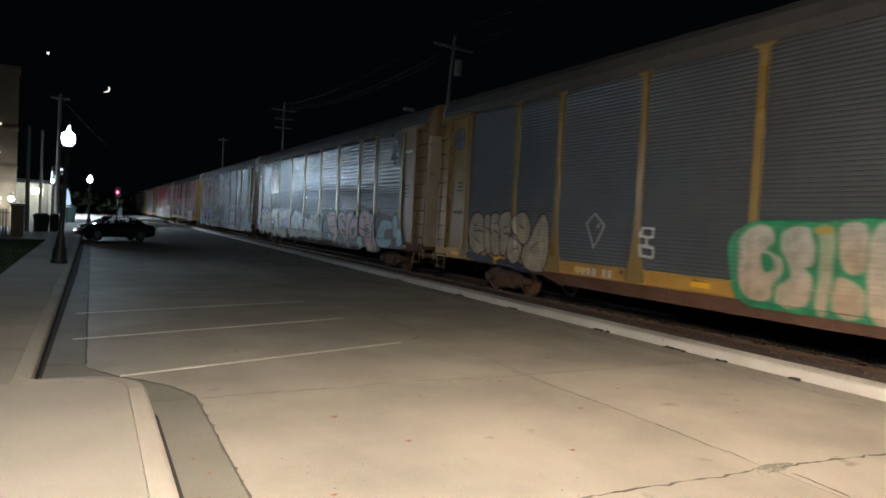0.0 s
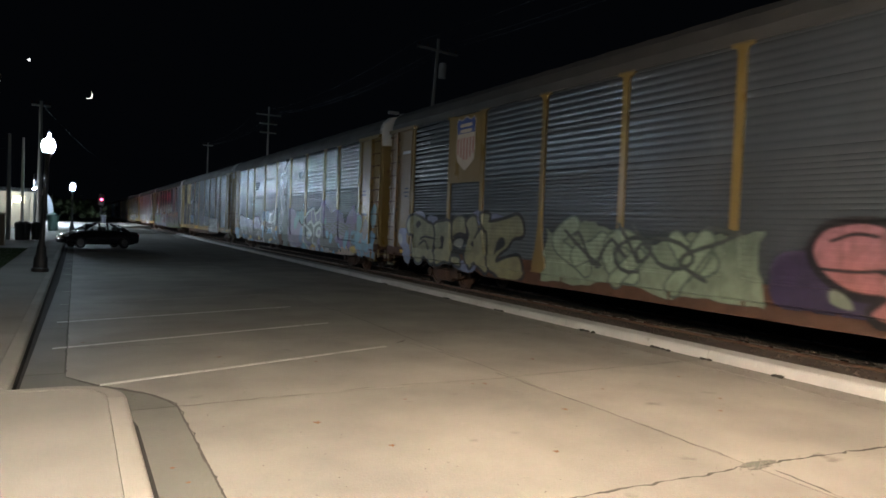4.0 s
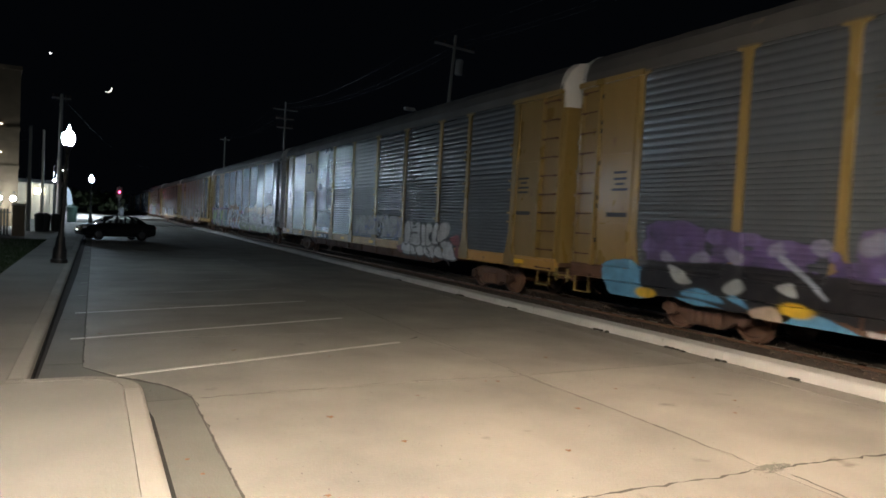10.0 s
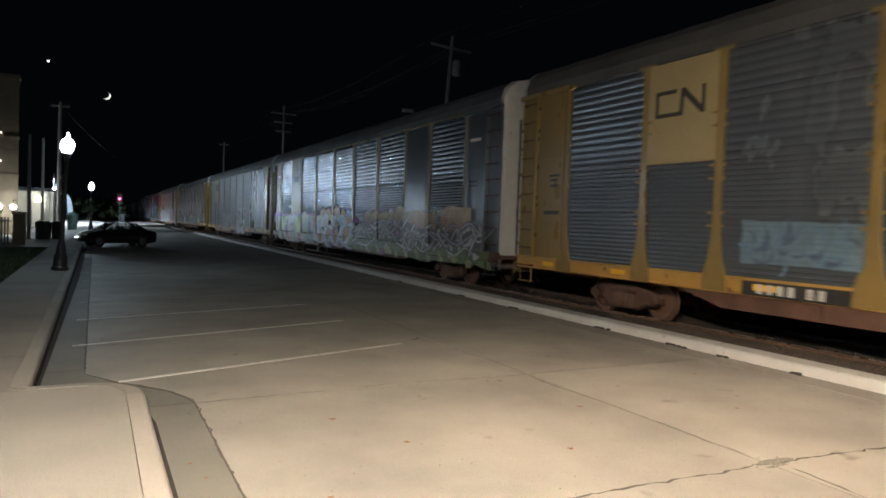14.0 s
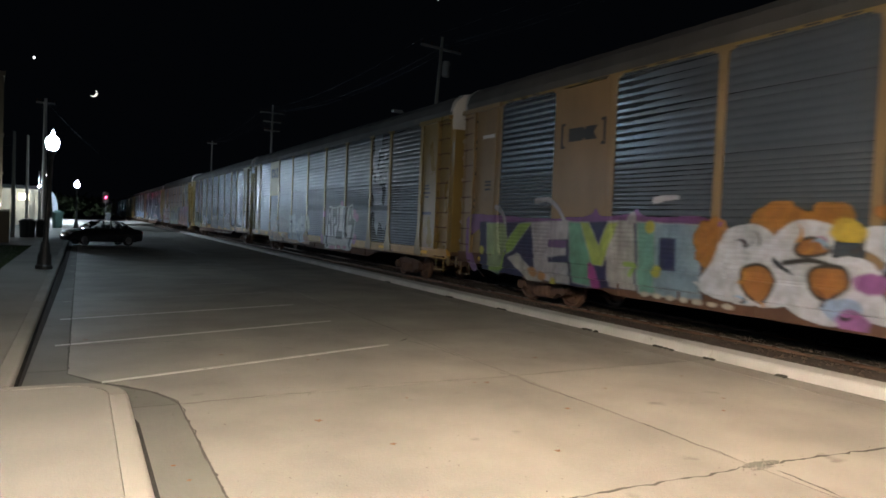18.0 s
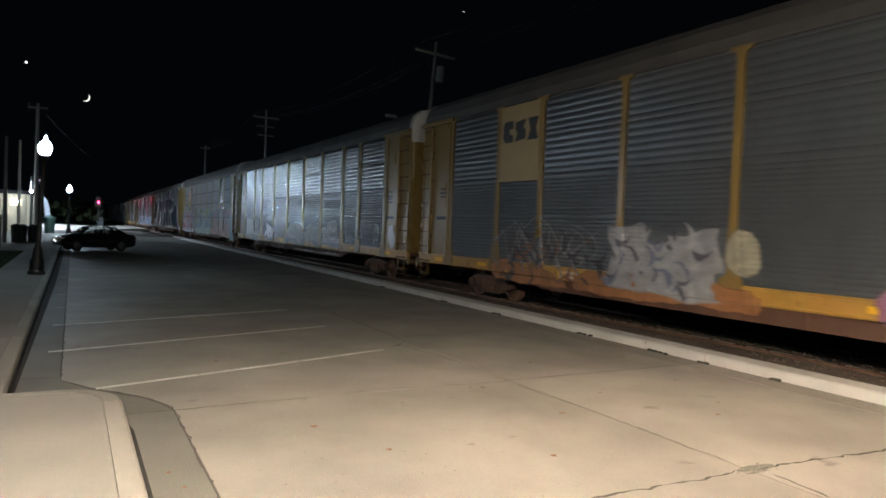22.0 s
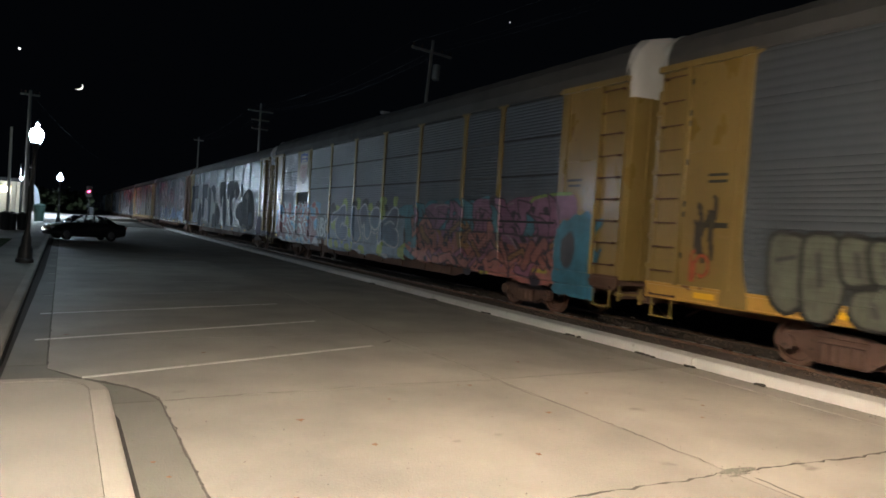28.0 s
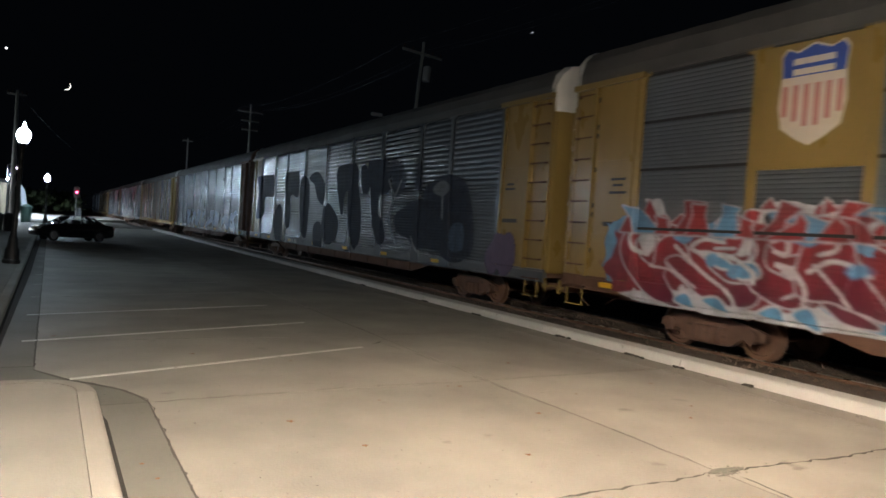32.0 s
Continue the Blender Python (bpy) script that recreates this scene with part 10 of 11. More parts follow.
c.line((0.36, 0.26, 0.30), [(-10.4, 1.4), (-10.74, 1.61), (-10.97, 1.9)], 0.05)
c.line((0.36, 0.26, 0.30), [(-9.24, 2.06), (-9.89, 1.81), (-10.31, 1.39)], 0.05)
c.blob((0.03, 0.02, 0.03), -7.78, 0.82, 0.22, 0.165, 0, 1200, 0.12)
c.blob((0.03, 0.02, 0.03), -8.58, 0.86, 0.2, 0.14, 0, 1263, 0.12)
c.blob((0.03, 0.02, 0.03), -11.04, 0.81, 0.2, 0.14, 0, 1508, 0.12)
c.blob((0.03, 0.02, 0.03), -5.22, 0.96, 0.12, 0.09, 0, 1040, 0.12)
c.blob((0.03, 0.02, 0.03), -6.44, 0.92, 0.14, 0.10500000000000001, 0, 1110, 0.12)
c.blob((0.03, 0.02, 0.03), -7.13, 0.91, 0.14, 0.10500000000000001, 0, 1155, 0.12)
c.line((0.50, 0.42, 0.04), [(-8.49, 0.8), (-8.85, 0.81)], 0.09)
c.line((0.50, 0.42, 0.04), [(-10.87, 1.06), (-11.5, 1.07)], 0.09)
c.line((0.24, 0.36, 0.08), [(-10.62, 2.47), (-10.64, 2.75), (-10.88, 2.91), (-11.58, 2.98), (-12.27, 2.99)], 0.08)
c.shards([(0.03, 0.02, 0.03), (0.44, 0.16, 0.13), (0.30, 0.14, 0.25)], -3.6, -11.2, 0.95, 2.5, 46, 0.2, 73)
c.spikes([(0.26, 0.12, 0.20), TEAL, (0.30, 0.13, 0.22), (0.22, 0.10, 0.17)], -4.3, -12.0, 1.95, 2.98, 21, 75)
c.zigzags([(0.34, 0.13, 0.10), (0.42, 0.17, 0.14), (0.30, 0.16, 0.06), (0.30, 0.12, 0.18)], -3.9, -11.6, 0.95, 2.3, 19, 0.2, 76)
c.shards([(0.025, 0.018, 0.022), (0.035, 0.025, 0.04)], -4.2, -11.8, 0.95, 2.6, 54, 0.19, 74)
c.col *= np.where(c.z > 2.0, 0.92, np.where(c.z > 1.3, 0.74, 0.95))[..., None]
c.field((0.05, 0.18, 0.26), -11.75, -13.2, 0.55, 2.3, 0.26, 82)
c.blob((0.06, 0.05, 0.055), -12.3, 1.65, 0.26, 0.46, 0.1, 83)
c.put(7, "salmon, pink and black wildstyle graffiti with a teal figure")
c = Canvas(5.4, -3.6, 0.6, 3.0)
c.blob((0.29, 0.37, 0.10), 3.3, 2.48, 0.3, 0.26, 0, 950, 0.3)
c.blob((0.29, 0.37, 0.10), 2.26, 2.76, 0.25, 0.26, 0, 1000, 0.3)
c.blob((0.29, 0.37, 0.10), 0.85, 2.77, 0.3, 0.26, 0, 1075, 0.3)
c.blob((0.29, 0.37, 0.10), -0.37, 2.59, 0.25, 0.26, 0, 1150, 0.3)
c.blob((0.29, 0.37, 0.10), -1.53, 2.77, 0.3, 0.26, 0, 1235, 0.3)
c.blob((0.29, 0.37, 0.10), -2.64, 2.83, 0.25, 0.26, 0, 1330, 0.3)
c.blob((0.29, 0.37, 0.10), -3.38, 1.51, 0.4, 0.26, 0, 1390, 0.3)
c.blob((0.29, 0.37, 0.10), -3.16, 1.77, 0.3, 0.26, 0, 1370, 0.3)
c.blob((0.018, 0.018, 0.02), 1.2, 2.7, 0.25, 0.22, 0, 1055, 0.3)
c.blob((0.018, 0.018, 0.02), 0.11, 2.8, 0.3, 0.22, 0, 1120, 0.3)
c.blob((0.018, 0.018, 0.02), -1.15, 2.62, 0.22, 0.22, 0, 1205, 0.3)
c.blob((0.018, 0.018, 0.02), -1.8, 2.56, 0.3, 0.22, 0, 1255, 0.3)
c.blob((0.018, 0.018, 0.02), -3.03, 2.14, 0.3, 0.22, 0, 1360, 0.3)
c.blob((0.018, 0.018, 0.02), -3.38, 1.6, 0.4, 0.22, 0, 1390, 0.3)
c.blob((0.018, 0.018, 0.02), -2.96, 1.71, 0.2, 0.22, 0, 1350, 0.3)
c.field((0.13, 0.17, 0.21), 3.95, -3.3, 0.8, 2.32, 0.16, 77, low=(0.19, 0.28, 0.35))
for y, z in ((3.6, 1.9), (2.0, 1.95), (0.75, 1.35), (-0.3, 2.2), (-1.45, 1.5), (-2.0, 1.55), (3.1, 1.5), (1.7, 1.5)):
    c.blob((0.26, 0.36, 0.10), y, z, 0.26, 0.3, 0.5, int(y * 10) + 60, 0.35)
c.poly((0.19, 0.27, 0.34), [(3.62, 1.24), (-1.85, 1.41), (-3.5, 1.29), (-3.76, 1.03), (-1.65, 0.82), (2.05, 0.92), (3.58, 0.93)])
c.poly((0.29, 0.37, 0.10), [(1.88, 1.18), (1.27, 1.17), (1.33, 0.82), (1.92, 0.84)])
c.poly((0.29, 0.37, 0.10), [(0.51, 1.12), (-0.02, 1.05), (0.03, 0.79), (0.56, 0.84)])
c.poly((0.29, 0.37, 0.10), [(-1.39, 1.25), (-1.76, 1.31), (-1.74, 0.83), (-1.29, 0.85)])
c.poly((0.29, 0.37, 0.10), [(-3.11, 1.16), (-3.68, 1.37), (-3.77, 0.83), (-3.19, 0.86)])
c.poly((0.29, 0.37, 0.10), [(-1.36, 2.8), (-1.58, 2.93), (-1.78, 2.38), (-1.46, 2.18)])
c.poly((0.29, 0.37, 0.10), [(-2.41, 1.71), (-2.75, 1.64), (-2.67, 1.38)])
c.poly((0.46, 0.46, 0.46), [(0.92, 0.9), (0.37, 0.91), (0.43, 0.74)])
c.poly((0.46, 0.46, 0.46), [(-1.55, 0.84), (-2.16, 0.87), (-2.15, 0.73)])
c.poly((0.46, 0.46, 0.46), [(2.68, 0.97), (2.06, 0.96), (2.25, 0.84)])
c.poly((0.10, 0.12, 0.165), [(1.53, 2.31), (1.28, 2.64), (1, 2.51), (0.83, 2.08), (0.51, 1.48), (0.95, 1.18), (1.35, 1.55)], (0.46, 0.48, 0.50), 0.06, low=(0.12, 0.19, 0.27))
c.poly((0.10, 0.12, 0.165), [(0.64, 2.34), (0.42, 2.64), (0.1, 2.71), (-0.17, 2.36), (-0.54, 1.8), (-0.34, 1.41), (-0.02, 1.5), (0.11, 1.99), (0.33, 1.84)], (0.46, 0.48, 0.50), 0.06, low=(0.12, 0.19, 0.27))
c.poly((0.10, 0.12, 0.165), [(-0.42, 2.13), (-0.6, 2.48), (-0.95, 2.6), (-1.33, 2.44), (-1.36, 2.06), (-1.02, 1.8), (-0.66, 1.89)], (0.46, 0.48, 0.50), 0.06, low=(0.12, 0.19, 0.27))
c.poly((0.10, 0.12, 0.165), [(-1.41, 1.96), (-2.01, 2.3), (-2.45, 2.57), (-2.86, 2.52), (-2.89, 2.14), (-2.73, 1.87), (-2.39, 1.91), (-2.92, 1.75), (-2.92, 1.25), (-2.22, 1.27), (-1.72, 1.42), (-1.39, 1.29)], (0.46, 0.48, 0.50), 0.06, low=(0.12, 0.19, 0.27))
c.line((0.32, 0.35, 0.40), [(-1.79, 1.98), (-2.26, 2.11), (-2.61, 2.02)], 0.07)
c.line((0.32, 0.35, 0.40), [(-0.61, 1.69), (-1.04, 1.61), (-1.3, 1.79)], 0.07)
c.line((0.32, 0.35, 0.40), [(0.31, 1.62), (0.05, 1.4), (0.1, 1.16)], 0.07)
c.poly(TEAL, [(-3.48, 2.61), (-3.75, 2.74), (-4.12, 2.68), (-4.49, 2.47), (-4.37, 1.85), (-3.94, 1.63), (-3.55, 1.78)])
c.poly(TEAL, [(-3.76, 1.06), (-4.32, 1.21), (-4.46, 0.82), (-3.83, 0.81)])
c.poly((0.19, 0.27, 0.34), [(4.01, 1.57), (3.05, 1.47), (1.6, 1.37), (1.56, 0.76), (3.95, 0.81)])
c.poly((0.29, 0.37, 0.10), [(3.96, 1.18), (3.58, 1.22), (3.5, 0.85), (3.9, 0.81)])
c.poly((0.29, 0.37, 0.10), [(3.31, 1.06), (3.03, 1.19), (2.77, 0.95), (3.09, 0.81)])
c.poly((0.29, 0.37, 0.10), [(2.58, 1.43), (2.24, 1.51), (2.21, 1.12), (2.46, 1.08)])
c.poly((0.29, 0.37, 0.10), [(2.04, 1.06), (1.58, 1.08), (1.56, 0.78), (1.98, 0.81)])
c.poly((0.29, 0.37, 0.10), [(2.77, 2.67), (2.27, 2.89), (2, 2.59), (2.23, 2.42)])
c.blob((0.018, 0.018, 0.02), 3.59, 2.49, 0.36, 0.3, 0, 5, 0.3)
c.poly((0.10, 0.12, 0.165), [(3.86, 1.98), (3.78, 2.29), (3.13, 2.44), (2.68, 2.63), (2.32, 2.66), (2.21, 2.42), (2.23, 2.07), (2.39, 1.84), (2, 1.79), (1.89, 1.5), (2.14, 1.28), (2.66, 1.27), (3.14, 1.44), (3.3, 1.91), (3.11, 2.16), (2.93, 2.26), (3.5, 2.09)], (0.46, 0.48, 0.50), 0.06, low=(0.12, 0.19, 0.27))
c.line((0.34, 0.37, 0.41), [(2.75, 1.77), (2.53, 1.92), (2.23, 1.91)], 0.08)
c.put(7, "blue-grey block letters with pale outlines and lime patches")
c = Canvas(13.6, 5.4, 0.6, 2.95)
c.field((0.11, 0.25, 0.40), 12.7, 5.5, 1.0, 2.55, 0.32, 78, cut=0.3)
c.poly((0.46, 0.46, 0.49), [(12.19, 1.5), (10.53, 1.27), (8.25, 1.18), (6.82, 1.15), (5.78, 1.12), (5.76, 0.85), (7.5, 0.78), (10.48, 0.76), (11.96, 0.87)])
c.poly((0.11, 0.26, 0.42), [(7.93, 2.26), (7.27, 2.71), (5.57, 2.55), (5.3, 1.9), (5.29, 1.02), (6.75, 0.86), (7.83, 1.24)])
c.poly((0.48, 0.48, 0.50), [(6.15, 1.16), (4.97, 1.11), (4.9, 0.8), (6.12, 0.81)])
c.field((0.17, 0.022, 0.03), 12.1, 5.6, 1.0, 2.3, 0.3, 79, cut=0.12)
c.poly((0.48, 0.48, 0.51), [(11.38, 2.8), (11.1, 2.89), (10.91, 2.35)])
c.poly((0.48, 0.48, 0.51), [(8.99, 2.65), (8.59, 2.79), (7.83, 2.74), (7.73, 2.61), (8.38, 2.62)])
c.poly((0.48, 0.48, 0.51), [(8.64, 2.27), (8.33, 2.31), (8.32, 2), (8.52, 1.97)])
c.poly((0.48, 0.48, 0.51), [(11.61, 2.1), (11.33, 2.28), (11.16, 2.01), (11.35, 1.71)])
c.poly((0.48, 0.48, 0.51), [(9.38, 2.09), (9.05, 2.16), (8.93, 1.97), (9.24, 1.85)])
c.poly((0.48, 0.48, 0.51), [(7.14, 2.45), (6.93, 2.5), (6.9, 2.13)])
c.poly((0.48, 0.48, 0.51), [(8.49, 1.67), (8.21, 1.78), (8.14, 1.51)])
c.poly((0.30, 0.026, 0.028), [(12.02, 1.96), (11.72, 2.39), (11.21, 2.54), (10.92, 2.52), (10.9, 2.3), (11.33, 2.28), (11.64, 2.04), (11.58, 1.75), (11.18, 1.55), (11.09, 2.01), (10.68, 2.14), (10.36, 1.83), (10.71, 1.7), (10.88, 1.35), (10.46, 0.82), (11.2, 0.96), (11.86, 1.5)], (0.42, 0.42, 0.45), 0.035, low=(0.10, 0.014, 0.03))
c.poly((0.30, 0.026, 0.028), [(10.24, 1.62), (10.33, 1.94), (10.03, 2.11), (9.78, 2.07), (9.56, 2.18), (9.81, 2.43), (9.54, 2.59), (9.22, 2.45), (9.19, 2.1), (9.36, 1.89), (9.82, 1.86), (9.92, 1.65), (9.43, 1.38), (8.85, 1.35), (8.93, 1.03), (9.74, 1.02), (10.83, 1.58), (10.58, 1.76)], (0.42, 0.42, 0.45), 0.035, low=(0.10, 0.014, 0.03))
c.poly((0.30, 0.026, 0.028), [(9.2, 2.59), (8.93, 2.65), (8.81, 2.41), (8.46, 2.46), (8.21, 2.24), (8.21, 1.97), (8.51, 1.95), (8.73, 2.12), (8.75, 1.74), (8.28, 1.5), (8.03, 1.52), (7.95, 1.15), (8.44, 1.09), (8.99, 1.43), (8.99, 2.11)], (0.42, 0.42, 0.45), 0.035, low=(0.10, 0.014, 0.03))
c.poly((0.30, 0.026, 0.028), [(7.74, 2.66), (7.57, 2.7), (7.35, 2.28), (7.52, 2.1), (8.03, 1.89), (7.84, 1.72), (7.37, 1.25), (6.85, 0.97), (7.34, 0.98), (7.89, 1.36), (8.13, 1.97), (7.62, 2.26)], (0.42, 0.42, 0.45), 0.035, low=(0.10, 0.014, 0.03))
c.poly((0.10, 0.27, 0.46), [(10.07, 1.85), (9.64, 1.82), (9.34, 1.64), (9.68, 1.67)], (0.48, 0.48, 0.51), 0.05)
c.poly((0.10, 0.27, 0.46), [(9.28, 1.65), (8.96, 1.72), (8.84, 1.54), (9.15, 1.46)], (0.48, 0.48, 0.51), 0.05)
c.poly((0.10, 0.27, 0.46), [(10.56, 0.94), (10.31, 1.08), (10.16, 0.83)], (0.48, 0.48, 0.51), 0.05)
c.poly((0.10, 0.27, 0.46), [(9.92, 0.97), (9.63, 1.06), (9.37, 0.84)], (0.48, 0.48, 0.51), 0.05)
c.poly((0.10, 0.27, 0.46), [(8.78, 0.92), (8.49, 1.05), (8.37, 0.84)], (0.48, 0.48, 0.51), 0.05)
c.poly((0.10, 0.27, 0.46), [(8.19, 0.96), (7.92, 1.09), (7.76, 0.77)], (0.48, 0.48, 0.51), 0.05)
c.poly((0.10, 0.27, 0.46), [(7.49, 1.75), (7.25, 1.86), (7.16, 1.7)], (0.48, 0.48, 0.51), 0.05)
c.line((0.42, 0.42, 0.45), [(10.84, 1.63), (10.12, 1.1)], 0.06)
c.line((0.42, 0.42, 0.45), [(8.02, 1.71), (7.54, 1.31), (7.37, 1.25)], 0.06)
c.line((0.42, 0.42, 0.45), [(9.77, 1.97), (9.37, 1.99)], 0.06)
c.line((0.42, 0.42, 0.45), [(8.4, 1.21), (8.17, 1.33), (8.14, 1.51)], 0.06)
c.poly((0.30, 0.026, 0.028), [(8.12, 2.26), (7.89, 2.77), (7.45, 2.27), (7.13, 1.67), (6.71, 1.08), (7.47, 1.25), (8.21, 1.34)], (0.42, 0.42, 0.45), 0.035, low=(0.10, 0.014, 0.03))
c.poly((0.30, 0.026, 0.028), [(7.14, 2.26), (6.77, 2.65), (6.32, 2.85), (6.12, 2.65), (6.59, 2.45), (6.42, 2.3), (5.9, 2.32), (5.49, 2), (5.44, 1.45), (5.98, 1.21), (6.14, 1.02), (6.46, 0.87), (6.61, 1.59), (6.54, 1.94)], (0.42, 0.42, 0.45), 0.035, low=(0.10, 0.014, 0.03))
c.poly((0.10, 0.27, 0.46), [(6.26, 1.88), (5.87, 2.05), (5.63, 1.77), (6.04, 1.55)], (0.46, 0.46, 0.49), 0.05)
c.line((0.50, 0.50, 0.52), [(11.35, 1.77), (11.71, 1.86), (11.8, 2.15), (11.48, 2.32), (11.18, 2.23), (11.09, 2.06)], 0.09, thin=0.3)
c.line((0.50, 0.50, 0.52), [(10.66, 1.97), (10.04, 1.53), (9.41, 1.18), (9.25, 0.95)], 0.08, thin=0.3)
c.line((0.50, 0.50, 0.52), [(9.94, 1.83), (10.27, 1.94), (10.03, 2.12), (9.58, 2.08)], 0.08, thin=0.3)
c.line((0.50, 0.50, 0.52), [(10, 1.85), (9.47, 1.84), (9, 1.62), (8.96, 1.41)], 0.09, thin=0.3)
c.line((0.50, 0.50, 0.52), [(8.92, 2.48), (8.79, 2.73), (8.39, 2.79), (8.08, 2.72)], 0.1, thin=0.3)
c.line((0.50, 0.50, 0.52), [(8.67, 2.16), (8.42, 2.23), (8.4, 1.95), (8.62, 1.98)], 0.1, thin=0.3)
c.line((0.50, 0.50, 0.52), [(8.55, 1.76), (8.28, 1.68), (8.07, 1.43), (8.04, 1.16)], 0.1, thin=0.3)
c.line((0.50, 0.50, 0.52), [(7.84, 2.81), (7.62, 2.53), (7.59, 2.09), (7.86, 1.97)], 0.09, thin=0.3)
c.line((0.50, 0.50, 0.52), [(7.93, 1.8), (7.55, 1.44), (7.31, 1.2)], 0.06, thin=0.3)
c.line((0.50, 0.50, 0.52), [(8.01, 1.69), (7.67, 1.88), (7.31, 1.82), (7.06, 1.69)], 0.08, thin=0.3)
c.line((0.50, 0.50, 0.52), [(11.49, 2.88), (11.12, 2.52), (11.1, 2.32)], 0.08, thin=0.3)
c.line((0.50, 0.50, 0.52), [(9.17, 2.32), (8.95, 2.02), (9.02, 1.77)], 0.06, thin=0.3)
c.line((0.50, 0.50, 0.52), [(11.26, 1.54), (10.68, 1.48), (10.13, 1.21)], 0.05, thin=0.3)
c.blob((0.11, 0.27, 0.46), 10.46, 2.21, 0.22, 0.15, 0, 1212, 0.3)
c.blob((0.11, 0.27, 0.46), 9.33, 1.57, 0.2, 0.15, 0, 1300, 0.3)
c.blob((0.11, 0.27, 0.46), 7.23, 1.76, 0.22, 0.15, 0, 1522, 0.3)
c.blob((0.11, 0.27, 0.46), 8.04, 2.25, 0.26, 0.15, 0, 1432, 0.3)
c.blob((0.11, 0.27, 0.46), 8.45, 2.59, 0.28, 0.15, 0, 1392, 0.3)
c.blob((0.11, 0.27, 0.46), 9.81, 1.74, 0.14, 0.15, 0, 1260, 0.3)
c.poly((0.24, 0.03, 0.035), [(11.58, 2.51), (11.39, 2.89), (11.08, 2.37)], (0.50, 0.50, 0.52), 0.03, bend=False)
c.poly((0.24, 0.03, 0.035), [(8.94, 2.68), (8.75, 2.87), (8.63, 2.68)], (0.50, 0.50, 0.52), 0.03, bend=False)
c.poly((0.24, 0.03, 0.035), [(7.87, 2.61), (7.83, 2.9), (7.64, 2.68)], (0.50, 0.50, 0.52), 0.03, bend=False)
c.poly((0.24, 0.03, 0.035), [(9.52, 2.47), (9.43, 2.67), (9.21, 2.44)], (0.50, 0.50, 0.52), 0.03, bend=False)
c.poly((0.24, 0.03, 0.035), [(10.84, 2.41), (10.59, 2.6), (10.44, 2.36)], (0.50, 0.50, 0.52), 0.03, bend=False)
c.spikes([(0.26, 0.028, 0.03), (0.11, 0.25, 0.42), (0.26, 0.028, 0.03), (0.20, 0.025, 0.03)], 12.0, 5.7, 2.2, 2.85, 15, 81, (0.36, 0.34, 0.37))
c.put(7, "dark red graffiti with white and light blue")
spray(7, 5.8, 4.25, 1.2, 2.15, letters("UBC", 0.78), 0.12, (0.42, 0.42, 0.41), BLACK, 0.05, halo=(0.05, 0.06, 0.06), label="small white letters with black outlines", seed=79)
# ninth wagon and those behind
c = Canvas(13.6, -12.4, 0.9, 4.4)
c.poly((0.028, 0.036, 0.056), [(12.52, 4.69), (9.88, 4.64), (9.27, 3.32), (11, 3.19), (11.01, 2.23), (12.51, 2.04), (12.25, 3.53)])
c.poly((0.028, 0.036, 0.056), [(7.28, 4.32), (6.22, 4.56), (5.22, 4.37), (5.22, 3.13), (5.96, 3.28), (6.37, 3.08), (6.35, 1.66), (7.14, 1.84), (7.13, 3.15)])
c.poly((0.028, 0.036, 0.056), [(4.99, 3.68), (4.43, 4.21), (3.6, 3.64), (3.58, 2.32), (3.76, 1.2), (4.61, 1.76)])
c.poly((0.028, 0.036, 0.056), [(3.75, 4.05), (2.49, 4.26), (1.51, 3.59), (1.64, 2.79), (2.5, 3.1), (2.9, 3.63)])
c.poly((0.028, 0.036, 0.056), [(1.54, 2.59), (0.82, 2.79), (-0.22, 2.13), (0.01, 1.24), (1.18, 1.06), (1.75, 1.84)])
c.poly((0.028, 0.036, 0.056), [(0.16, 4.28), (-1.09, 4.57), (-2.07, 4.18), (-2.06, 3.28), (-1.85, 2.79), (-1.61, 3.24), (-0.83, 3.26), (-0.63, 2.32), (-0.01, 3.32)])
c.poly((0.028, 0.036, 0.056), [(-1.21, 3.48), (-2.19, 3.5), (-2.61, 1.95), (-2.21, 1), (-1.36, 1.92)])
c.poly((0.028, 0.036, 0.056), [(-2.3, 4.17), (-2.87, 4.27), (-3.26, 3.48), (-2.74, 3.12)])
c.poly((0.028, 0.036, 0.056), [(-3.05, 4.45), (-4.58, 4.51), (-5.04, 3.33), (-4.32, 3.1), (-4.13, 2.79), (-4.16, 1.95), (-3.59, 2.41), (-3.35, 3.26)])
c.poly((0.028, 0.036, 0.056), [(-4.81, 4.25), (-5.52, 4.33), (-6.2, 3.79), (-6.11, 3.27), (-5.44, 3.09), (-5.13, 3.63)])
c.poly((0.028, 0.036, 0.056), [(-3.63, 2.19), (-4.29, 2.41), (-4.85, 1.56), (-4.31, 1.33)])
c.poly((0.028, 0.036, 0.056), [(-5.51, 2.33), (-6.35, 2.77), (-7.61, 2.86), (-7.98, 1.52), (-7.18, 1.29), (-6.52, 1.64), (-5.81, 1.82)])
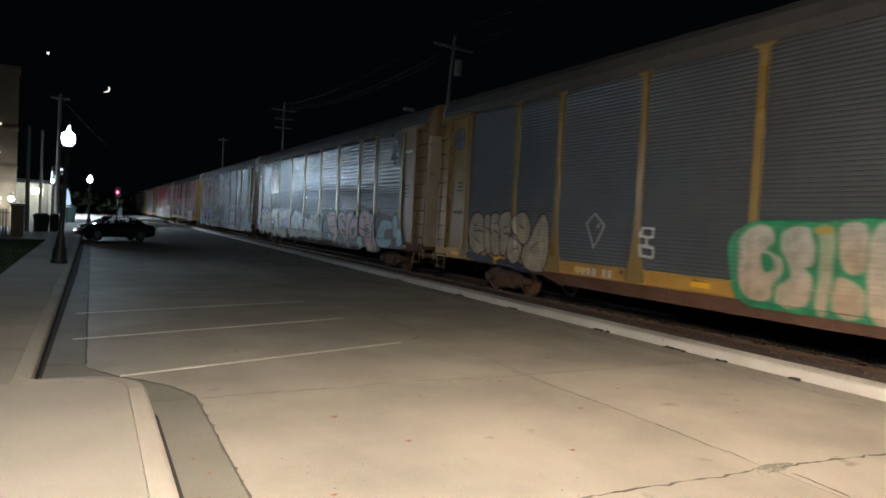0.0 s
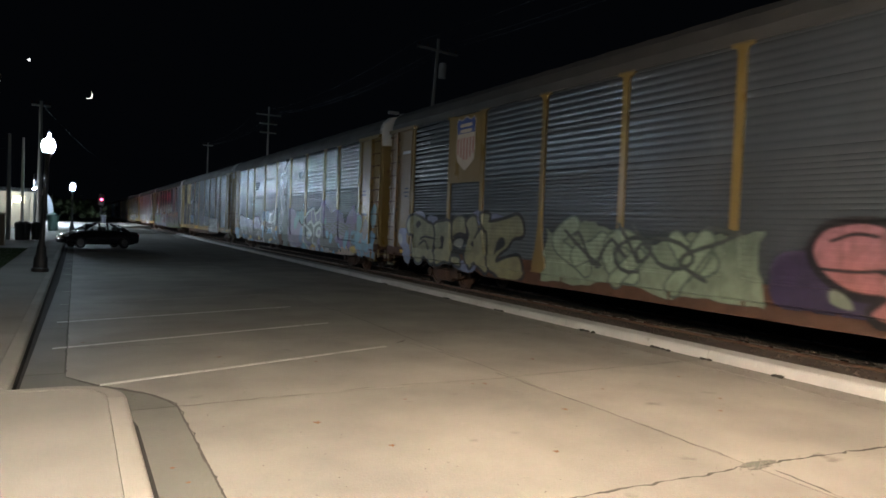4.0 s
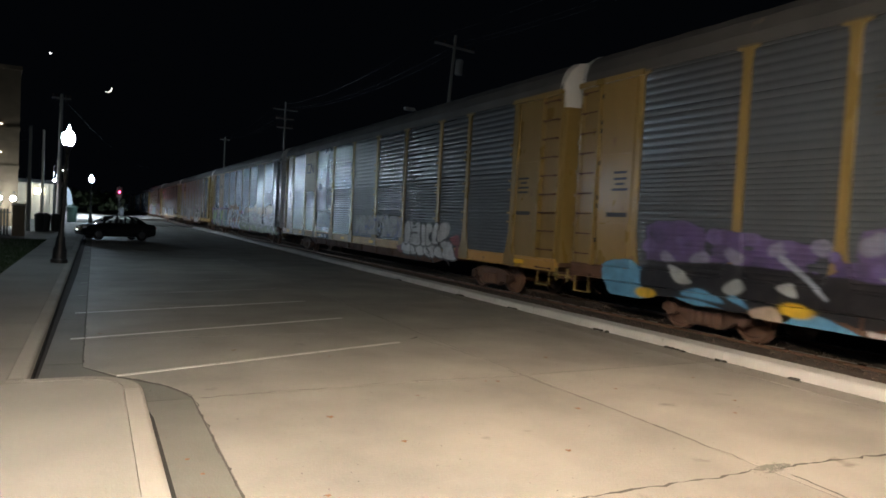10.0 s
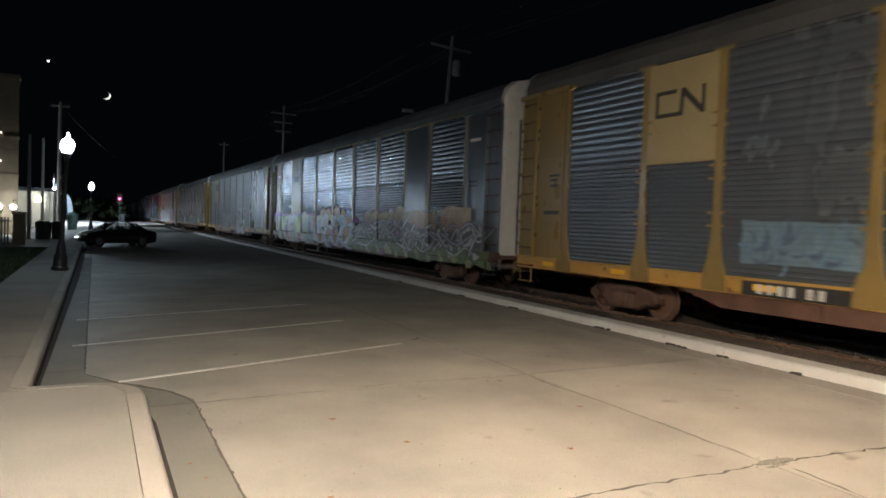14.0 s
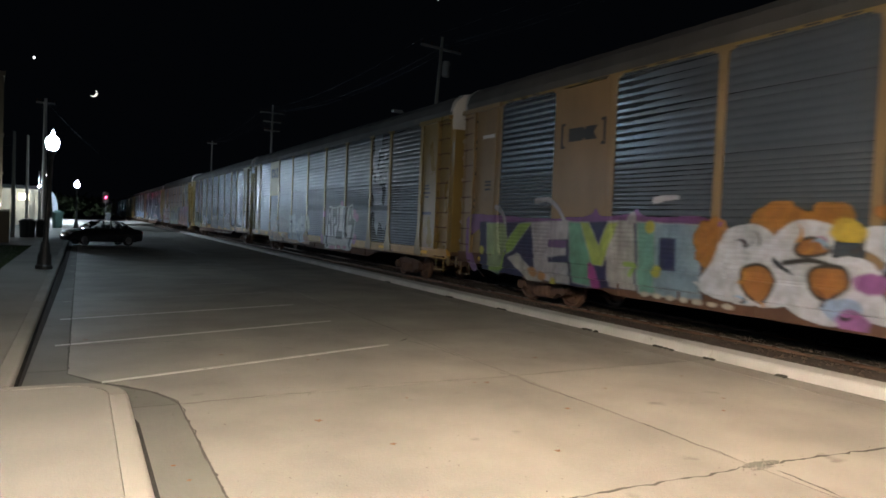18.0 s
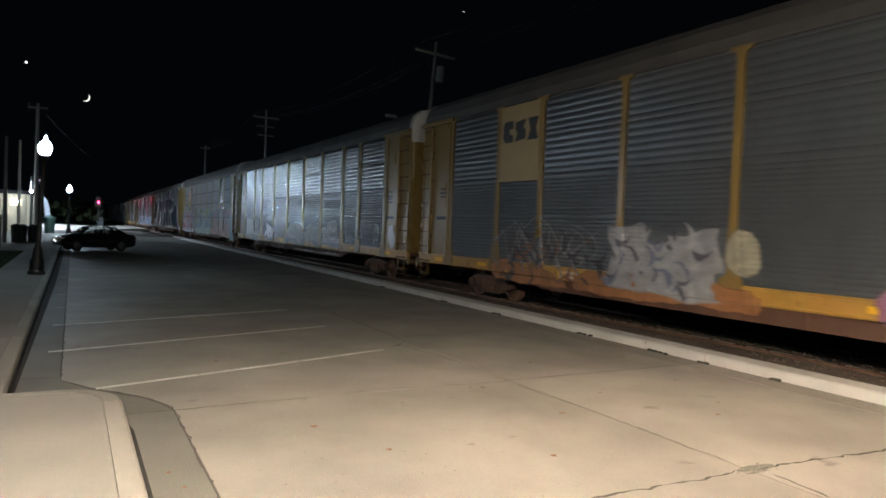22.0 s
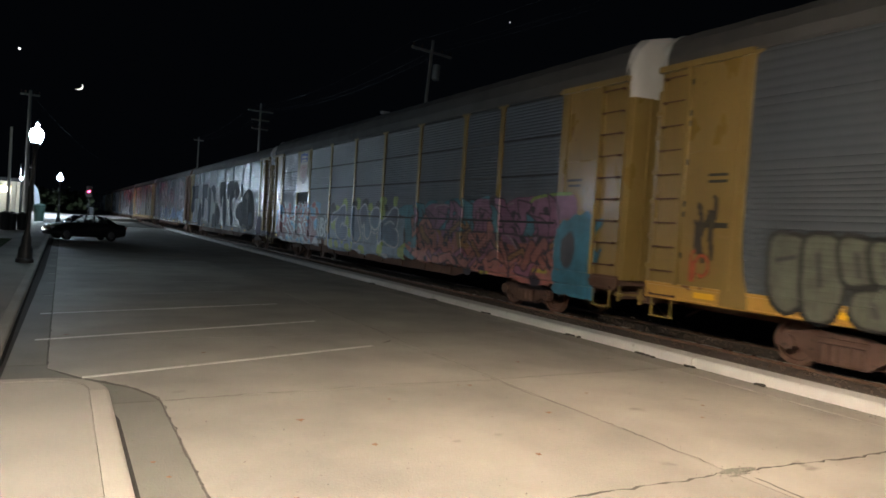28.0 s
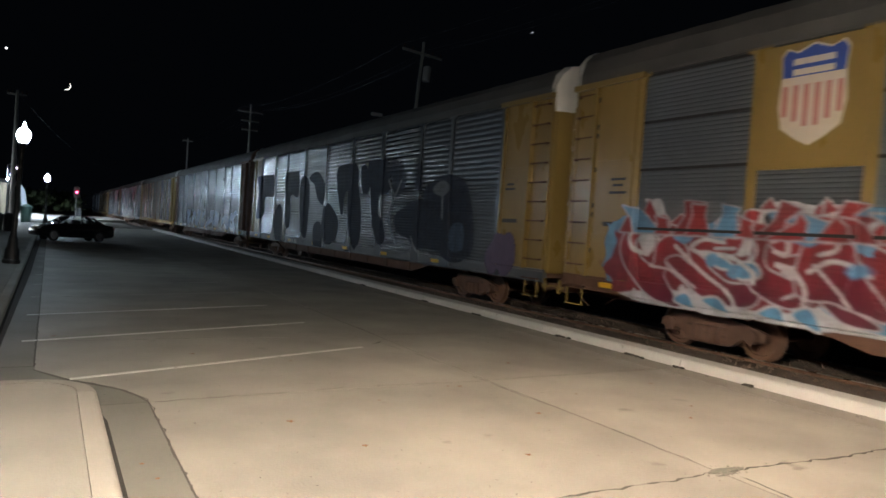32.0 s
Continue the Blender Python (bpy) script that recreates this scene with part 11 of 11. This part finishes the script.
c.poly((0.028, 0.036, 0.056), [(-7.5, 3.1), (-8.17, 3.54), (-9.02, 3.72), (-9.92, 3.5), (-10.31, 3.06), (-10.66, 2.17), (-10.56, 1.32), (-9.54, 1.05), (-8.48, 1.36), (-7.87, 1.55)])
c.poly((0.028, 0.036, 0.056), [(9.07, 1.95), (8.04, 2.86), (7.37, 1.1), (8.3, 0.76)])
c.poly((0.028, 0.036, 0.056), [(2.78, 1.81), (1.85, 1.96), (1.5, 0.84), (2.53, 0.91)])
c.poly((0.028, 0.036, 0.056), [(-6.79, 3.96), (-7.27, 4.12), (-7.46, 3.37), (-7, 3.29)])
c.poly((0.07, 0.10, 0.15), [(-9.4, 2.13), (-10.06, 2.19), (-10.09, 1.46), (-9.39, 1.42)])
c.blob((0.16, 0.17, 0.19), -8.74, 3.29, 0.5, 0.22, 0, 3, 0.12)
c.line((0.16, 0.17, 0.19), [(-8.75, 3.2), (-8.83, 2.38)], 0.12)
c.line((0.20, 0.21, 0.23), [(-4.9, 3.64), (-5.43, 3.13), (-5.89, 3.61)], 0.1)
c.line((0.20, 0.21, 0.23), [(-5.43, 3.13), (-5.12, 2.22), (-5.69, 1.44)], 0.1)
c.line((0.20, 0.21, 0.23), [(-2.46, 3.17), (-3.27, 3.11)], 0.1)
c.line((0.20, 0.21, 0.23), [(-6.84, 1.69), (-7.38, 1.25), (-8.14, 1.2)], 0.1)
c.put(8, "huge black block graffiti over the whole side")
spray(8, -11.2, -12.9, 0.8, 2.2, loops(84, 3), 0.5, (0.12, 0.10, 0.16), None, 0, label="faded violet sprayed blotches", seed=84, cell=0.05)
spray(9, 8.0, -11.0, 0.9, 2.4, loops(91, 10), 0.30, (0.16, 0.25, 0.40), (0.3, 0.35, 0.42), 0.05, label="pale blue graffiti", seed=91, cell=0.05)
spray(11, 10.0, -6.0, 0.9, 2.4, loops(93, 9), 0.30, (0.35, 0.35, 0.37), (0.1, 0.1, 0.12), 0.05, label="grey graffiti with dark outlines", seed=93, cell=0.05)

motions()
